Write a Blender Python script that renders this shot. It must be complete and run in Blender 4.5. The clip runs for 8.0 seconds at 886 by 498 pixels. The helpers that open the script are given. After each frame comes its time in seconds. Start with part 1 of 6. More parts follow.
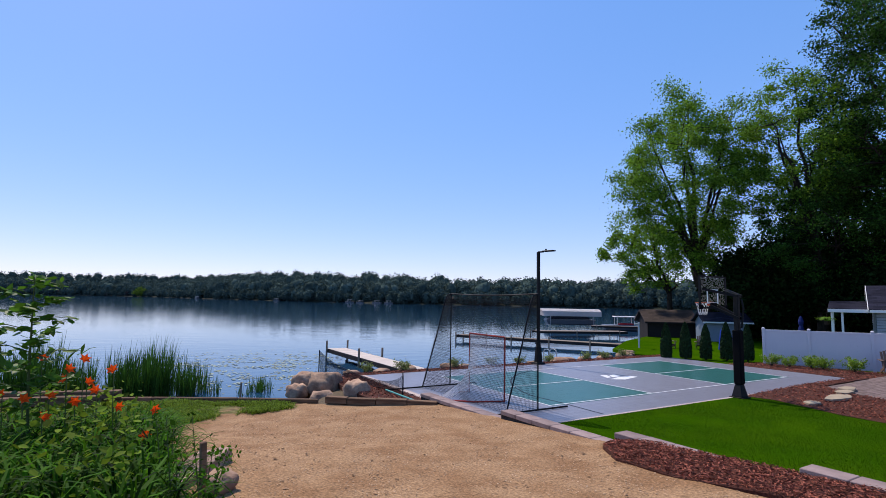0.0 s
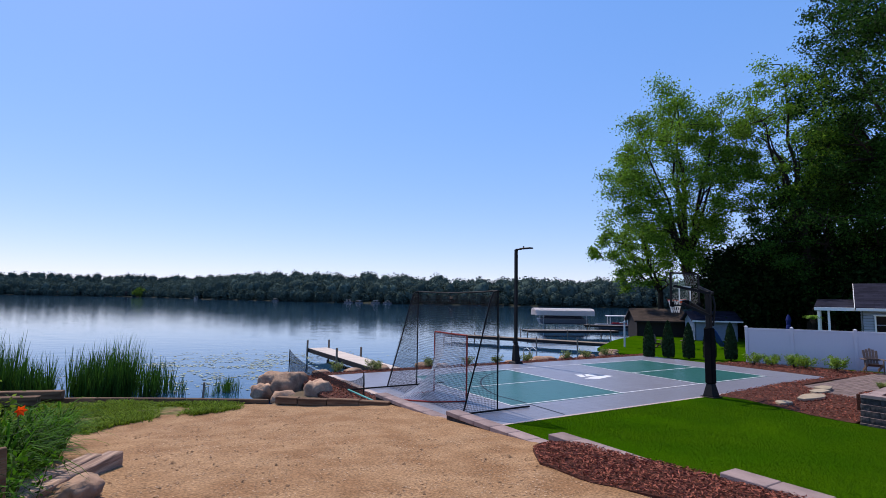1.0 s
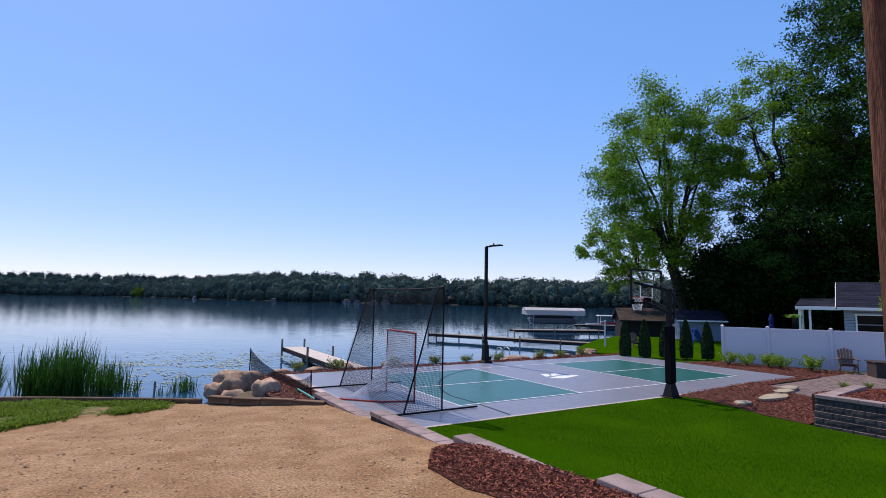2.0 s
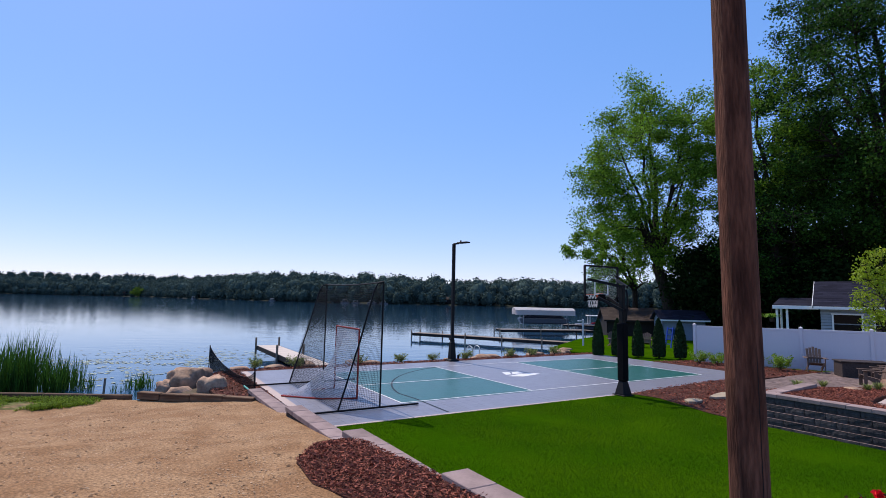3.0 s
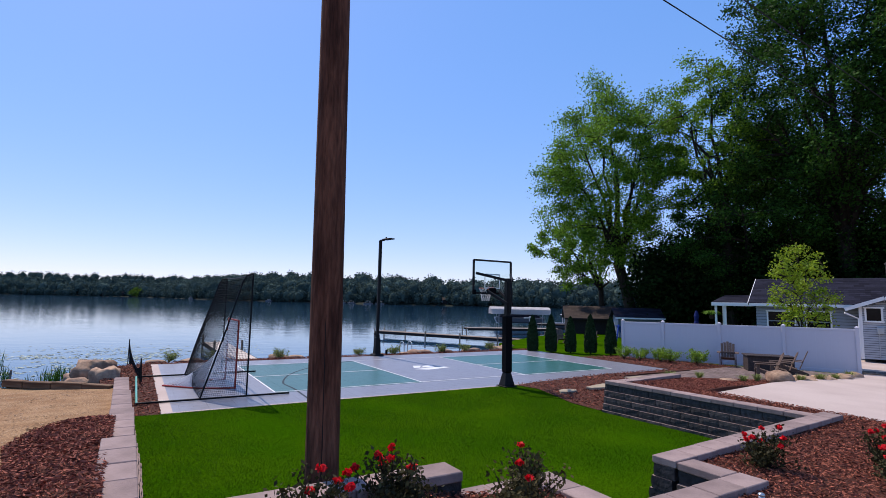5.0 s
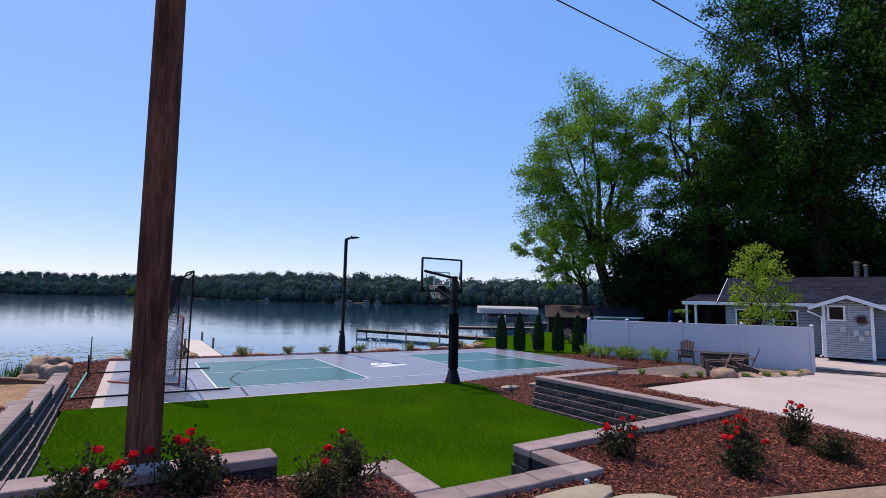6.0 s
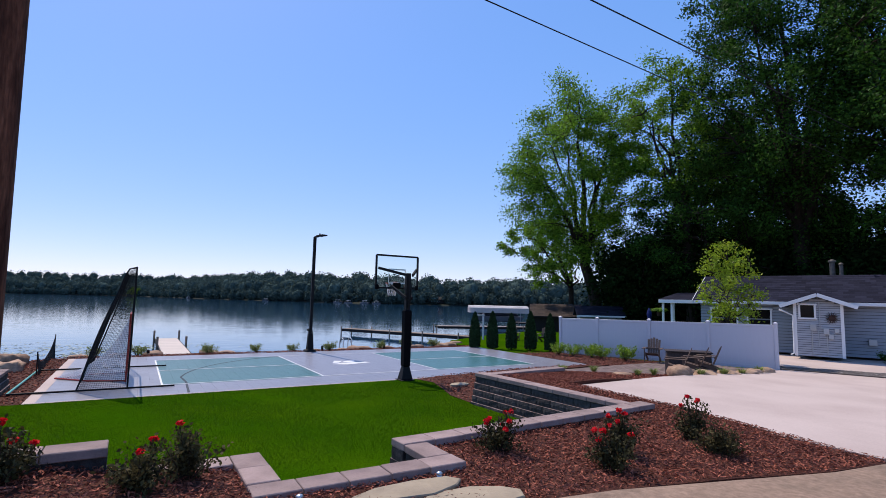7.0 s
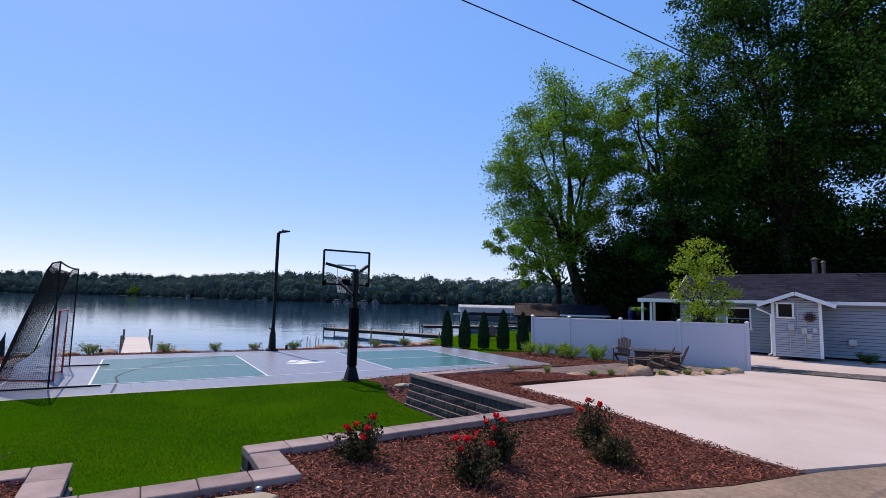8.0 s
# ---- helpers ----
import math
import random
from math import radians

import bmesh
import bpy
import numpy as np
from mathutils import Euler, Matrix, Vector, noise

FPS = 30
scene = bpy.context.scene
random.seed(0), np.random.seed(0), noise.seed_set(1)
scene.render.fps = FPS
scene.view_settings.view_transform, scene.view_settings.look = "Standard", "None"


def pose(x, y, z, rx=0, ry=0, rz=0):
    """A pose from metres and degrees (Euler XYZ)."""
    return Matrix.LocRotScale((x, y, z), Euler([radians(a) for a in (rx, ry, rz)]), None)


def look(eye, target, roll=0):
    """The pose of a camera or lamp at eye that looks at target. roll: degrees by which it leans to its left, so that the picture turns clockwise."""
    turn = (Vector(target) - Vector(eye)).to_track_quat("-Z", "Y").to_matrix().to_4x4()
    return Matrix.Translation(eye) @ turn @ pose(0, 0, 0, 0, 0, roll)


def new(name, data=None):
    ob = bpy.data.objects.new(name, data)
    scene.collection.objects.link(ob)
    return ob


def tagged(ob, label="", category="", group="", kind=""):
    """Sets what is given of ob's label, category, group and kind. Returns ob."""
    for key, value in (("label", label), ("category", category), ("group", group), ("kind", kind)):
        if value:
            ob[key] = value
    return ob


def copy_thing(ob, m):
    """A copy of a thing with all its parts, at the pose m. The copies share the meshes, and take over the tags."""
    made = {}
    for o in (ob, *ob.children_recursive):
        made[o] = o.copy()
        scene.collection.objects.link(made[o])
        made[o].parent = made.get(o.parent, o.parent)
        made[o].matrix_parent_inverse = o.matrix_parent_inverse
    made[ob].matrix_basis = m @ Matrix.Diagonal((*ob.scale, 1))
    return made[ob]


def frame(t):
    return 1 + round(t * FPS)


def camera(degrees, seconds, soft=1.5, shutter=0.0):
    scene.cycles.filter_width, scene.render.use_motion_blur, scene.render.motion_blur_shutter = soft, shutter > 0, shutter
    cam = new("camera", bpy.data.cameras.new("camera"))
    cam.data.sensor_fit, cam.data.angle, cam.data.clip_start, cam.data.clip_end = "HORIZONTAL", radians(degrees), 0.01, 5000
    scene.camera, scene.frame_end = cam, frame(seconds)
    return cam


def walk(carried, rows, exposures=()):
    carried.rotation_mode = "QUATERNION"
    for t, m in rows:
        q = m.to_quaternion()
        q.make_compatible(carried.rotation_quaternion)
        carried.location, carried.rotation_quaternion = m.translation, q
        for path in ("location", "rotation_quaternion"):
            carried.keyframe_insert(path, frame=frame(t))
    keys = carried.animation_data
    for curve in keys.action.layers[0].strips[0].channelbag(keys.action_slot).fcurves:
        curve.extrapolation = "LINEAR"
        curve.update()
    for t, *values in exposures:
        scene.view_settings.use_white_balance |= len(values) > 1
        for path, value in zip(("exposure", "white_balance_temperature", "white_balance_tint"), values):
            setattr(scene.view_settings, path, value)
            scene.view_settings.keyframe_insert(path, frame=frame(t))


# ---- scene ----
cam = camera(82.0, 8.0, soft=0.4)
PATH = [
    (0, (-10.475, -11.292, 2.986), (-9.45, -9.586, 3.184), 1.1),
    (0.5, (-9.948, -11.419, 2.954), (-8.922, -9.714, 3.153), 1.1),
    (1, (-9.267, -11.54, 2.93), (-8.243, -9.834, 3.128), 1.0),
    (1.5, (-8.56, -11.728, 2.898), (-7.535, -10.022, 3.096), 1.0),
    (2.8, (-6.547, -12.347, 2.779), (-5.525, -10.638, 2.979), 1.2),
    (3, (-6.293, -12.51, 2.751), (-5.271, -10.802, 2.952), 1.2),
    (3.5, (-5.616, -12.955, 2.678), (-4.595, -11.247, 2.883), 1.2),
    (4, (-4.891, -13.551, 2.66), (-3.87, -11.843, 2.862), 1.1),
    (4.5, (-4.123, -14.079, 2.614), (-3.105, -12.369, 2.819), 1.2),
    (5.8, (-2.405, -15.446, 2.563), (-1.383, -13.739, 2.765), 1.3),
    (6, (-2.114, -15.625, 2.552), (-1.094, -13.917, 2.755), 1.3),
    (6.5, (-1.468, -16.022, 2.527), (-0.447, -14.314, 2.729), 1.3),
    (7, (-0.776, -16.348, 2.492), (0.242, -14.638, 2.695), 1.3),
    (7.5, (0.056, -16.512, 2.466), (1.072, -14.802, 2.67), 1.3),
    (8, (0.944, -16.584, 2.44), (1.958, -14.872, 2.643), 1.4),
]
walk(cam, [(t, look(eye, target, roll)) for t, eye, target, roll in PATH], exposures=[(0, -0.08, 6500, 15.5), (8, -0.08, 6500, 15.5)])

# ---- light ----
SUN_AZ, SUN_EL = radians(98), radians(55)
to_sun = Vector((math.cos(SUN_EL) * math.cos(SUN_AZ), math.cos(SUN_EL) * math.sin(SUN_AZ), math.sin(SUN_EL)))
world = bpy.data.worlds.new("world")
scene.world = world
world.use_nodes = True
wt = world.node_tree
sky = wt.nodes.new("ShaderNodeTexSky")
sky.sky_type = "NISHITA"
sky.sun_disc = False
sky.sun_elevation = SUN_EL
sky.sun_rotation = math.pi / 2 - SUN_AZ
sky.altitude = 200
sky.air_density, sky.dust_density, sky.ozone_density = 1.0, 0.3, 2.0
rich = wt.nodes.new("ShaderNodeHueSaturation")
rich.inputs["Saturation"].default_value = 2.0
even = wt.nodes.new("ShaderNodeGamma")
even.inputs["Gamma"].default_value = 0.34
wt.links.new(sky.outputs[0], even.inputs["Color"])
cool = wt.nodes.new("ShaderNodeVectorMath")
cool.operation = "MULTIPLY"
cool.inputs[1].default_value = (0.975, 0.995, 1.13)
wt.links.new(even.outputs[0], cool.inputs[0])
wt.links.new(cool.outputs[0], rich.inputs["Color"])
wt.links.new(rich.outputs[0], wt.nodes["Background"].inputs[0])
wt.nodes["Background"].inputs[1].default_value = 0.51
sun = new("sun", bpy.data.lights.new("sun", "SUN"))
sun.data.energy, sun.data.angle, sun.data.color = 4.9, radians(0.5), (1.0, 0.90, 0.76)
sun.matrix_world = look((0, 0, 40), tuple(Vector((0, 0, 40)) - to_sun))


# ---- materials ----
def material(name, color, rough=0.6, metal=0.0, grain=0.0, scale=20.0, second=None, blot=3.0, bump=0.0, bscale=60.0,
             island=0.0, piece=0.0, stretch=None, translucent=0.0, spec=0.18):
    """Base colour with two scales of variation, bump, and per-island or per-piece variation."""
    m = bpy.data.materials.new(name)
    m.use_nodes = True
    nt = m.node_tree
    nodes, links = nt.nodes, nt.links
    b = nodes["Principled BSDF"]
    b.inputs["Roughness"].default_value = rough
    b.inputs["Metallic"].default_value = metal
    b.inputs["Specular IOR Level"].default_value = spec
    col = nodes.new("ShaderNodeRGB")
    col.outputs[0].default_value = (*color, 1)
    out = col.outputs[0]
    tc = nodes.new("ShaderNodeTexCoord")
    src = tc.outputs["Object"]
    if stretch:
        mp = nodes.new("ShaderNodeMapping")
        mp.inputs["Scale"].default_value = stretch
        links.new(src, mp.inputs[0])
        src = mp.outputs[0]

    def noise_at(sc, detail=4.0):
        n = nodes.new("ShaderNodeTexNoise")
        n.inputs["Scale"].default_value = sc
        n.inputs["Detail"].default_value = detail
        links.new(src, n.inputs["Vector"])
        return n.outputs["Fac"]

    if second:
        ramp = nodes.new("ShaderNodeValToRGB")
        ramp.color_ramp.elements[0].position, ramp.color_ramp.elements[1].position = 0.38, 0.64
        links.new(noise_at(blot, 5.0), ramp.inputs[0])
        mix = nodes.new("ShaderNodeMix")
        mix.data_type = "RGBA"
        links.new(ramp.outputs[0], mix.inputs[0])
        links.new(out, mix.inputs[6])
        mix.inputs[7].default_value = (*second, 1)
        out = mix.outputs[2]
    value = None
    if grain:
        mr = nodes.new("ShaderNodeMapRange")
        mr.inputs[1].default_value, mr.inputs[2].default_value = 0.25, 0.75
        mr.inputs[3].default_value, mr.inputs[4].default_value = 1 - grain, 1 + grain
        links.new(noise_at(scale, 6.0), mr.inputs[0])
        value = mr.outputs[0]
    for amount, node, socket in ((island, "ShaderNodeNewGeometry", "Random Per Island"), (piece, "ShaderNodeObjectInfo", "Random")):
        if amount:
            g = nodes.new(node)
            mr = nodes.new("ShaderNodeMapRange")
            mr.inputs[3].default_value, mr.inputs[4].default_value = 1 - amount, 1 + amount
            links.new(g.outputs[socket], mr.inputs[0])
            if value is None:
                value = mr.outputs[0]
            else:
                mu = nodes.new("ShaderNodeMath")
                mu.operation = "MULTIPLY"
                links.new(value, mu.inputs[0])
                links.new(mr.outputs[0], mu.inputs[1])
                value = mu.outputs[0]
    if value is not None:
        hsv = nodes.new("ShaderNodeHueSaturation")
        links.new(value, hsv.inputs["Value"])
        links.new(out, hsv.inputs["Color"])
        out = hsv.outputs[0]
    links.new(out, b.inputs["Base Color"])
    if bump:
        bp = nodes.new("ShaderNodeBump")
        bp.inputs["Strength"].default_value = bump
        bp.inputs["Distance"].default_value = 0.02
        links.new(noise_at(bscale, 6.0), bp.inputs["Height"])
        links.new(bp.outputs[0], b.inputs["Normal"])
    if translucent:
        tr = nodes.new("ShaderNodeBsdfTranslucent")
        links.new(out, tr.inputs[0])
        ms = nodes.new("ShaderNodeMixShader")
        ms.inputs[0].default_value = translucent
        links.new(b.outputs[0], ms.inputs[1])
        links.new(tr.outputs[0], ms.inputs[2])
        links.new(ms.outputs[0], nodes["Material Output"].inputs[0])
    return m


def glass_material(name, tint=(0.9, 0.95, 0.95)):
    m = bpy.data.materials.new(name)
    m.use_nodes = True
    nt = m.node_tree
    t = nt.nodes.new("ShaderNodeBsdfTransparent")
    t.inputs[0].default_value = (*tint, 1)
    g = nt.nodes.new("ShaderNodeBsdfGlossy")
    g.inputs["Roughness"].default_value = 0.03
    mx = nt.nodes.new("ShaderNodeMixShader")
    mx.inputs[0].default_value = 0.025
    nt.links.new(t.outputs[0], mx.inputs[1])
    nt.links.new(g.outputs[0], mx.inputs[2])
    nt.links.new(mx.outputs[0], nt.nodes["Material Output"].inputs[0])
    return m


def water_material():
    m = bpy.data.materials.new("lake_water")
    m.use_nodes = True
    nt = m.node_tree
    b = nt.nodes["Principled BSDF"]
    b.inputs["Base Color"].default_value = (0.012, 0.05, 0.10, 1)
    b.inputs["Roughness"].default_value = 0.04
    b.inputs["IOR"].default_value = 1.36
    tc = nt.nodes.new("ShaderNodeTexCoord")
    last = None
    for sc, st, d in (((0.25, 1.0, 1), 0.06, 0.2), ((1.6, 5.0, 1), 0.05, 0.04)):
        mp = nt.nodes.new("ShaderNodeMapping")
        mp.inputs["Scale"].default_value = sc
        mp.inputs["Rotation"].default_value = (0, 0, radians(30))
        nt.links.new(tc.outputs["Object"], mp.inputs[0])
        n = nt.nodes.new("ShaderNodeTexNoise")
        n.inputs["Scale"].default_value = 1.0
        n.inputs["Detail"].default_value = 3.0
        nt.links.new(mp.outputs[0], n.inputs["Vector"])
        bp = nt.nodes.new("ShaderNodeBump")
        bp.inputs["Strength"].default_value = st
        bp.inputs["Distance"].default_value = d
        nt.links.new(n.outputs["Fac"], bp.inputs["Height"])
        if last:
            nt.links.new(last, bp.inputs["Normal"])
        last = bp.outputs[0]
    nt.links.new(last, b.inputs["Normal"])
    return m


M_WATER = water_material()
M_SOIL = material("bare_soil", (0.10, 0.075, 0.045), 0.95, grain=0.3, scale=4, bump=0.4)
M_SAND = material("sandy_gravel", (0.34, 0.205, 0.105), 0.95, grain=0.6, scale=34, second=(0.25, 0.135, 0.062), blot=1.6, bump=1.0, bscale=55)
M_CLOD = material("sandy_clods", (0.31, 0.185, 0.10), 0.95, island=0.5, grain=0.3, scale=40)
M_PEBBLE = material("pebbles", (0.46, 0.31, 0.19), 0.9, island=0.4)
M_MULCH = material("dark_mulch", (0.075, 0.026, 0.017), 0.95, grain=0.6, scale=30, bump=1.0, bscale=40)
M_CHIP = material("mulch_chips", (0.25, 0.08, 0.05), 0.9, island=0.75, spec=0.15)
M_GRASS = material("lawn_turf", (0.024, 0.074, 0.0006), 1.0, grain=0.35, scale=26, second=(0.036, 0.088, 0.001), blot=0.55, bump=0.8, bscale=50, spec=0.0)
M_BLADE = material("grass_blades", (0.042, 0.11, 0.0010), 0.8, island=0.4, translucent=0.3, spec=0.08)
M_WILD = material("rough_grass", (0.075, 0.115, 0.012), 0.9, grain=0.45, scale=9, second=(0.20, 0.13, 0.06), blot=1.6, bump=1.0, bscale=30)
M_CONC = material("pale_concrete", (0.50, 0.405, 0.36), 0.85, grain=0.07, scale=30, second=(0.44, 0.35, 0.31), blot=0.6, bump=0.12, bscale=80)
M_ROAD = material("gravel_shoulder", (0.29, 0.20, 0.145), 0.95, spec=0.08, grain=0.25, scale=14, second=(0.21, 0.15, 0.11), blot=0.9, bump=0.6, bscale=40)
M_TILE_GREY = material("grey_court_tile", (0.185, 0.185, 0.22), 0.38, grain=0.08, scale=3, piece=0.05, island=0.05, bump=0.08, bscale=150, spec=0.5)
M_TILE_GREEN = material("green_court_tile", (0.018, 0.108, 0.094), 0.36, grain=0.08, scale=3, island=0.06, piece=0.05, bump=0.08, bscale=150, spec=0.5)
M_LINE = material("white_court_paint", (0.68, 0.68, 0.68), 0.5, grain=0.05, scale=20)
M_ARC = material("dark_court_paint", (0.010, 0.016, 0.02), 0.5, grain=0.1, scale=20)
M_CAP = material("concrete_cap_block", (0.31, 0.228, 0.208), 0.9, grain=0.12, scale=25, second=(0.24, 0.175, 0.16), blot=3, bump=0.35, bscale=70, piece=0.16)
M_BLOCK = material("split_face_block", (0.075, 0.068, 0.068), 0.95, grain=0.35, scale=16, second=(0.04, 0.036, 0.036), blot=6, bump=1.0, bscale=26, piece=0.25)
# white vinyl, greyed towards violet: the fence's shaded side is put into the colour
M_VINYL = material("white_vinyl_with_shade", (0.55, 0.53, 0.57), 0.45, grain=0.02, scale=4, spec=0.5)
M_BLACK = material("black_powder_coat", (0.006, 0.006, 0.007), 0.6, grain=0.2, scale=30, spec=0.2)
M_PAD = material("black_vinyl_pad", (0.004, 0.004, 0.005), 0.85, grain=0.2, scale=12, bump=0.1, spec=0.08)
M_NET_BLACK = material("black_netting", (0.008, 0.009, 0.011), 0.8)
M_NET_WHITE = material("white_netting", (0.82, 0.79, 0.77), 0.8)
M_RED = material("red_painted_steel", (0.36, 0.04, 0.028), 0.45, grain=0.1, scale=20)
M_RIM = material("orange_rim_steel", (0.6, 0.09, 0.03), 0.4)
M_TEAL = material("teal_plastic_pipe", (0.10, 0.35, 0.31), 0.5)
M_GLASS = glass_material("clear_acrylic")
M_POLE = material("weathered_pole_wood", (0.15, 0.064, 0.039), 0.95, grain=0.5, scale=9, second=(0.055, 0.022, 0.014), blot=1.6, bump=1.0, bscale=14, stretch=(5, 5, 0.7))
M_BARK = material("tree_bark", (0.035, 0.027, 0.02), 0.95, grain=0.5, scale=5, bump=0.9, bscale=8, stretch=(2, 2, 0.4))
M_LEAF = material("tree_leaves", (0.125, 0.25, 0.018), 0.6, island=0.65, translucent=0.45, spec=0.2)
# darker copy of M_LEAF: shade inside the crowns is put into the colour
M_LEAF_DARK = material("leaves_with_crown_shade", (0.029, 0.082, 0.010), 0.65, island=0.85, translucent=0.3, spec=0.12)
# near-black leaves: the deep shade under tall crowns is put into the colour
M_LEAF_SHADED = material("understorey_leaves_with_shade", (0.010, 0.024, 0.005), 0.8, island=0.5, translucent=0.1, spec=0.05)
M_LEAF_YOUNG = material("young_tree_leaves", (0.24, 0.34, 0.02), 0.55, island=0.35, translucent=0.45, spec=0.3)
# distance haze over the lake is put into this bluish crown colour
M_FAR_HAZE = material("hazed_far_crowns", (0.064, 0.094, 0.080), 0.95, grain=0.3, scale=0.3, island=0.35, spec=0.0, translucent=0.15)
M_ARB = material("arborvitae_leaves", (0.016, 0.04, 0.012), 0.8, island=0.4)
M_TIMBER = material("weathered_timber", (0.20, 0.12, 0.07), 0.9, grain=0.35, scale=8, second=(0.09, 0.05, 0.03), blot=4, bump=0.6, bscale=20, piece=0.25, stretch=(0.5, 4, 4))
M_ROCK = material("tan_fieldstone", (0.42, 0.275, 0.18), 0.9, grain=0.35, scale=7, second=(0.22, 0.13, 0.09), blot=2.0, bump=1.0, bscale=14, piece=0.2)


# ---- shaping helpers ----
def thing(name, at=(0, 0, 0), label="", category="", group="", kind="", turn=0.0):
    ob = new(name)
    ob.empty_display_size = 0.2
    ob.matrix_world = pose(*at, 0, 0, turn)
    return tagged(ob, label, category, group, kind)


def to_mesh(name, bm, mat, smooth=False):
    me = bpy.data.meshes.new(name)
    bm.normal_update()
    bm.to_mesh(me)
    bm.free()
    for m in (mat if isinstance(mat, (list, tuple)) else [mat]):
        me.materials.append(m)
    if smooth:
        me.polygons.foreach_set("use_smooth", [True] * len(me.polygons))
    return me


def part(name, bm, mat, parent=None, label="", smooth=False, kind=""):
    ob = new(name, to_mesh(name, bm, mat, smooth))
    ob.parent = parent
    return tagged(ob, label, "", "", kind)


def single(name, bm, mat, at=(0, 0, 0), turn=0.0, label="", category="", group="", kind="", smooth=False):
    ob = new(name, to_mesh(name, bm, mat, smooth))
    ob.matrix_world = pose(*at, 0, 0, turn)
    return tagged(ob, label, category, group, kind)


def piece(name, me, parent, m):
    ob = new(name, me)
    ob.parent = parent
    ob.matrix_basis = m
    return ob


def box(bm, size, at=(0, 0, 0), rot=None, bevel=0.0, taper=1.0):
    made = bmesh.ops.create_cube(bm, size=1.0)["verts"]
    for v in made:
        v.co = Vector((v.co.x * size[0], v.co.y * size[1], v.co.z * size[2]))
        if v.co.z > 0:
            v.co.x *= taper
            v.co.y *= taper
    if bevel:
        edges = list({e for v in made for e in v.link_edges})
        done = bmesh.ops.bevel(bm, geom=edges, offset=bevel, segments=1, affect="EDGES", profile=0.5)
        made = list({v for f in done["faces"] for v in f.verts} | {v for v in made if v.is_valid})
    m = Matrix.Translation(at)
    if rot is not None:
        m = m @ (rot if isinstance(rot, Matrix) else Euler([radians(a) for a in rot]).to_matrix().to_4x4())
    bmesh.ops.transform(bm, matrix=m, verts=made)
    return made


def tube(bm, pts, radii, n=8, cap=True):
    """A tapering tube through points."""
    pts = [Vector(p) for p in pts]
    if not isinstance(radii, (list, tuple)):
        radii = [radii] * len(pts)
    rings = []
    ref = Vector((0.31, 0.17, 0.93))
    for i, p in enumerate(pts):
        d = (pts[min(i + 1, len(pts) - 1)] - pts[max(i - 1, 0)]).normalized()
        if abs(d.dot(ref)) > 0.95:
            ref = Vector((0.9, 0.3, 0.1))
        a = d.cross(ref).normalized()
        b = d.cross(a)
        rings.append([bm.verts.new(p + radii[i] * (math.cos(2 * math.pi * k / n) * a + math.sin(2 * math.pi * k / n) * b)) for k in range(n)])
    for r, s in zip(rings, rings[1:]):
        for k in range(n):
            bm.faces.new((r[k], r[(k + 1) % n], s[(k + 1) % n], s[k]))
    if cap and n > 2:
        bm.faces.new(rings[0][::-1])
        bm.faces.new(rings[-1])
    return rings


def beam(bm, a, b, w, h=None, up=(0, 0, 1)):
    """A square bar from a to b."""
    a, b = Vector(a), Vector(b)
    d = (b - a).normalized()
    side = d.cross(Vector(up))
    if side.length < 1e-3:
        side = d.cross(Vector((1, 0, 0)))
    side.normalize()
    top = side.cross(d)
    h = h or w
    v = [bm.verts.new(p + side * (sx * w / 2) + top * (sz * h / 2)) for p in (a, b) for sx, sz in ((-1, -1), (1, -1), (1, 1), (-1, 1))]
    for q in ((3, 2, 1, 0), (4, 5, 6, 7), (0, 1, 5, 4), (1, 2, 6, 5), (2, 3, 7, 6), (3, 0, 4, 7)):
        bm.faces.new([v[i] for i in q])


def patch(name, poly, zfun, step, mat, label, category, kind="structure", thick=0.0, rough=0.0):
    """A surface inside a plan polygon that follows zfun; its rim goes down by thick."""
    bm = bmesh.new()
    bm.faces.new([bm.verts.new((x, y, 0)) for x, y in poly])
    for axis in (0, 1):
        lo, hi = min(p[axis] for p in poly), max(p[axis] for p in poly)
        c = lo + step
        while c < hi - 1e-3:
            no = [0, 0, 0]
            no[axis] = 1
            co = [0, 0, 0]
            co[axis] = c
            bmesh.ops.bisect_plane(bm, geom=bm.verts[:] + bm.edges[:] + bm.faces[:], plane_co=co, plane_no=no)
            c += step
    rim = [e for e in bm.edges if len(e.link_faces) == 1]
    rimverts = {v for e in rim for v in e.verts}
    bm.normal_update()
    if sum(f.normal.z for f in bm.faces) < 0:
        bmesh.ops.reverse_faces(bm, faces=bm.faces[:])
    for v in bm.verts:
        v.co.z = zfun(v.co.x, v.co.y)
        if rough and v not in rimverts:
            v.co.z += rough * noise.noise(Vector((v.co.x * 2.3, v.co.y * 2.3, 1.7)))
    if thick:
        ext = bmesh.ops.extrude_edge_only(bm, edges=rim)["geom"]
        for v in ext:
            if isinstance(v, bmesh.types.BMVert):
                v.co.z -= thick
    bmesh.ops.triangulate(bm, faces=[f for f in bm.faces if len(f.verts) > 4])
    return single(name, bm, mat, label=label, category=category, kind=kind, smooth=not thick)


def inside(x, y, poly):
    hit = False
    for (x0, y0), (x1, y1) in zip(poly, poly[1:] + poly[:1]):
        if (y0 > y) != (y1 > y) and x < (x1 - x0) * (y - y0) / (y1 - y0) + x0:
            hit = not hit
    return hit


def lerp(x, table):
    """Piecewise linear value from pairs."""
    return float(np.interp(x, [p[0] for p in table], [p[1] for p in table]))


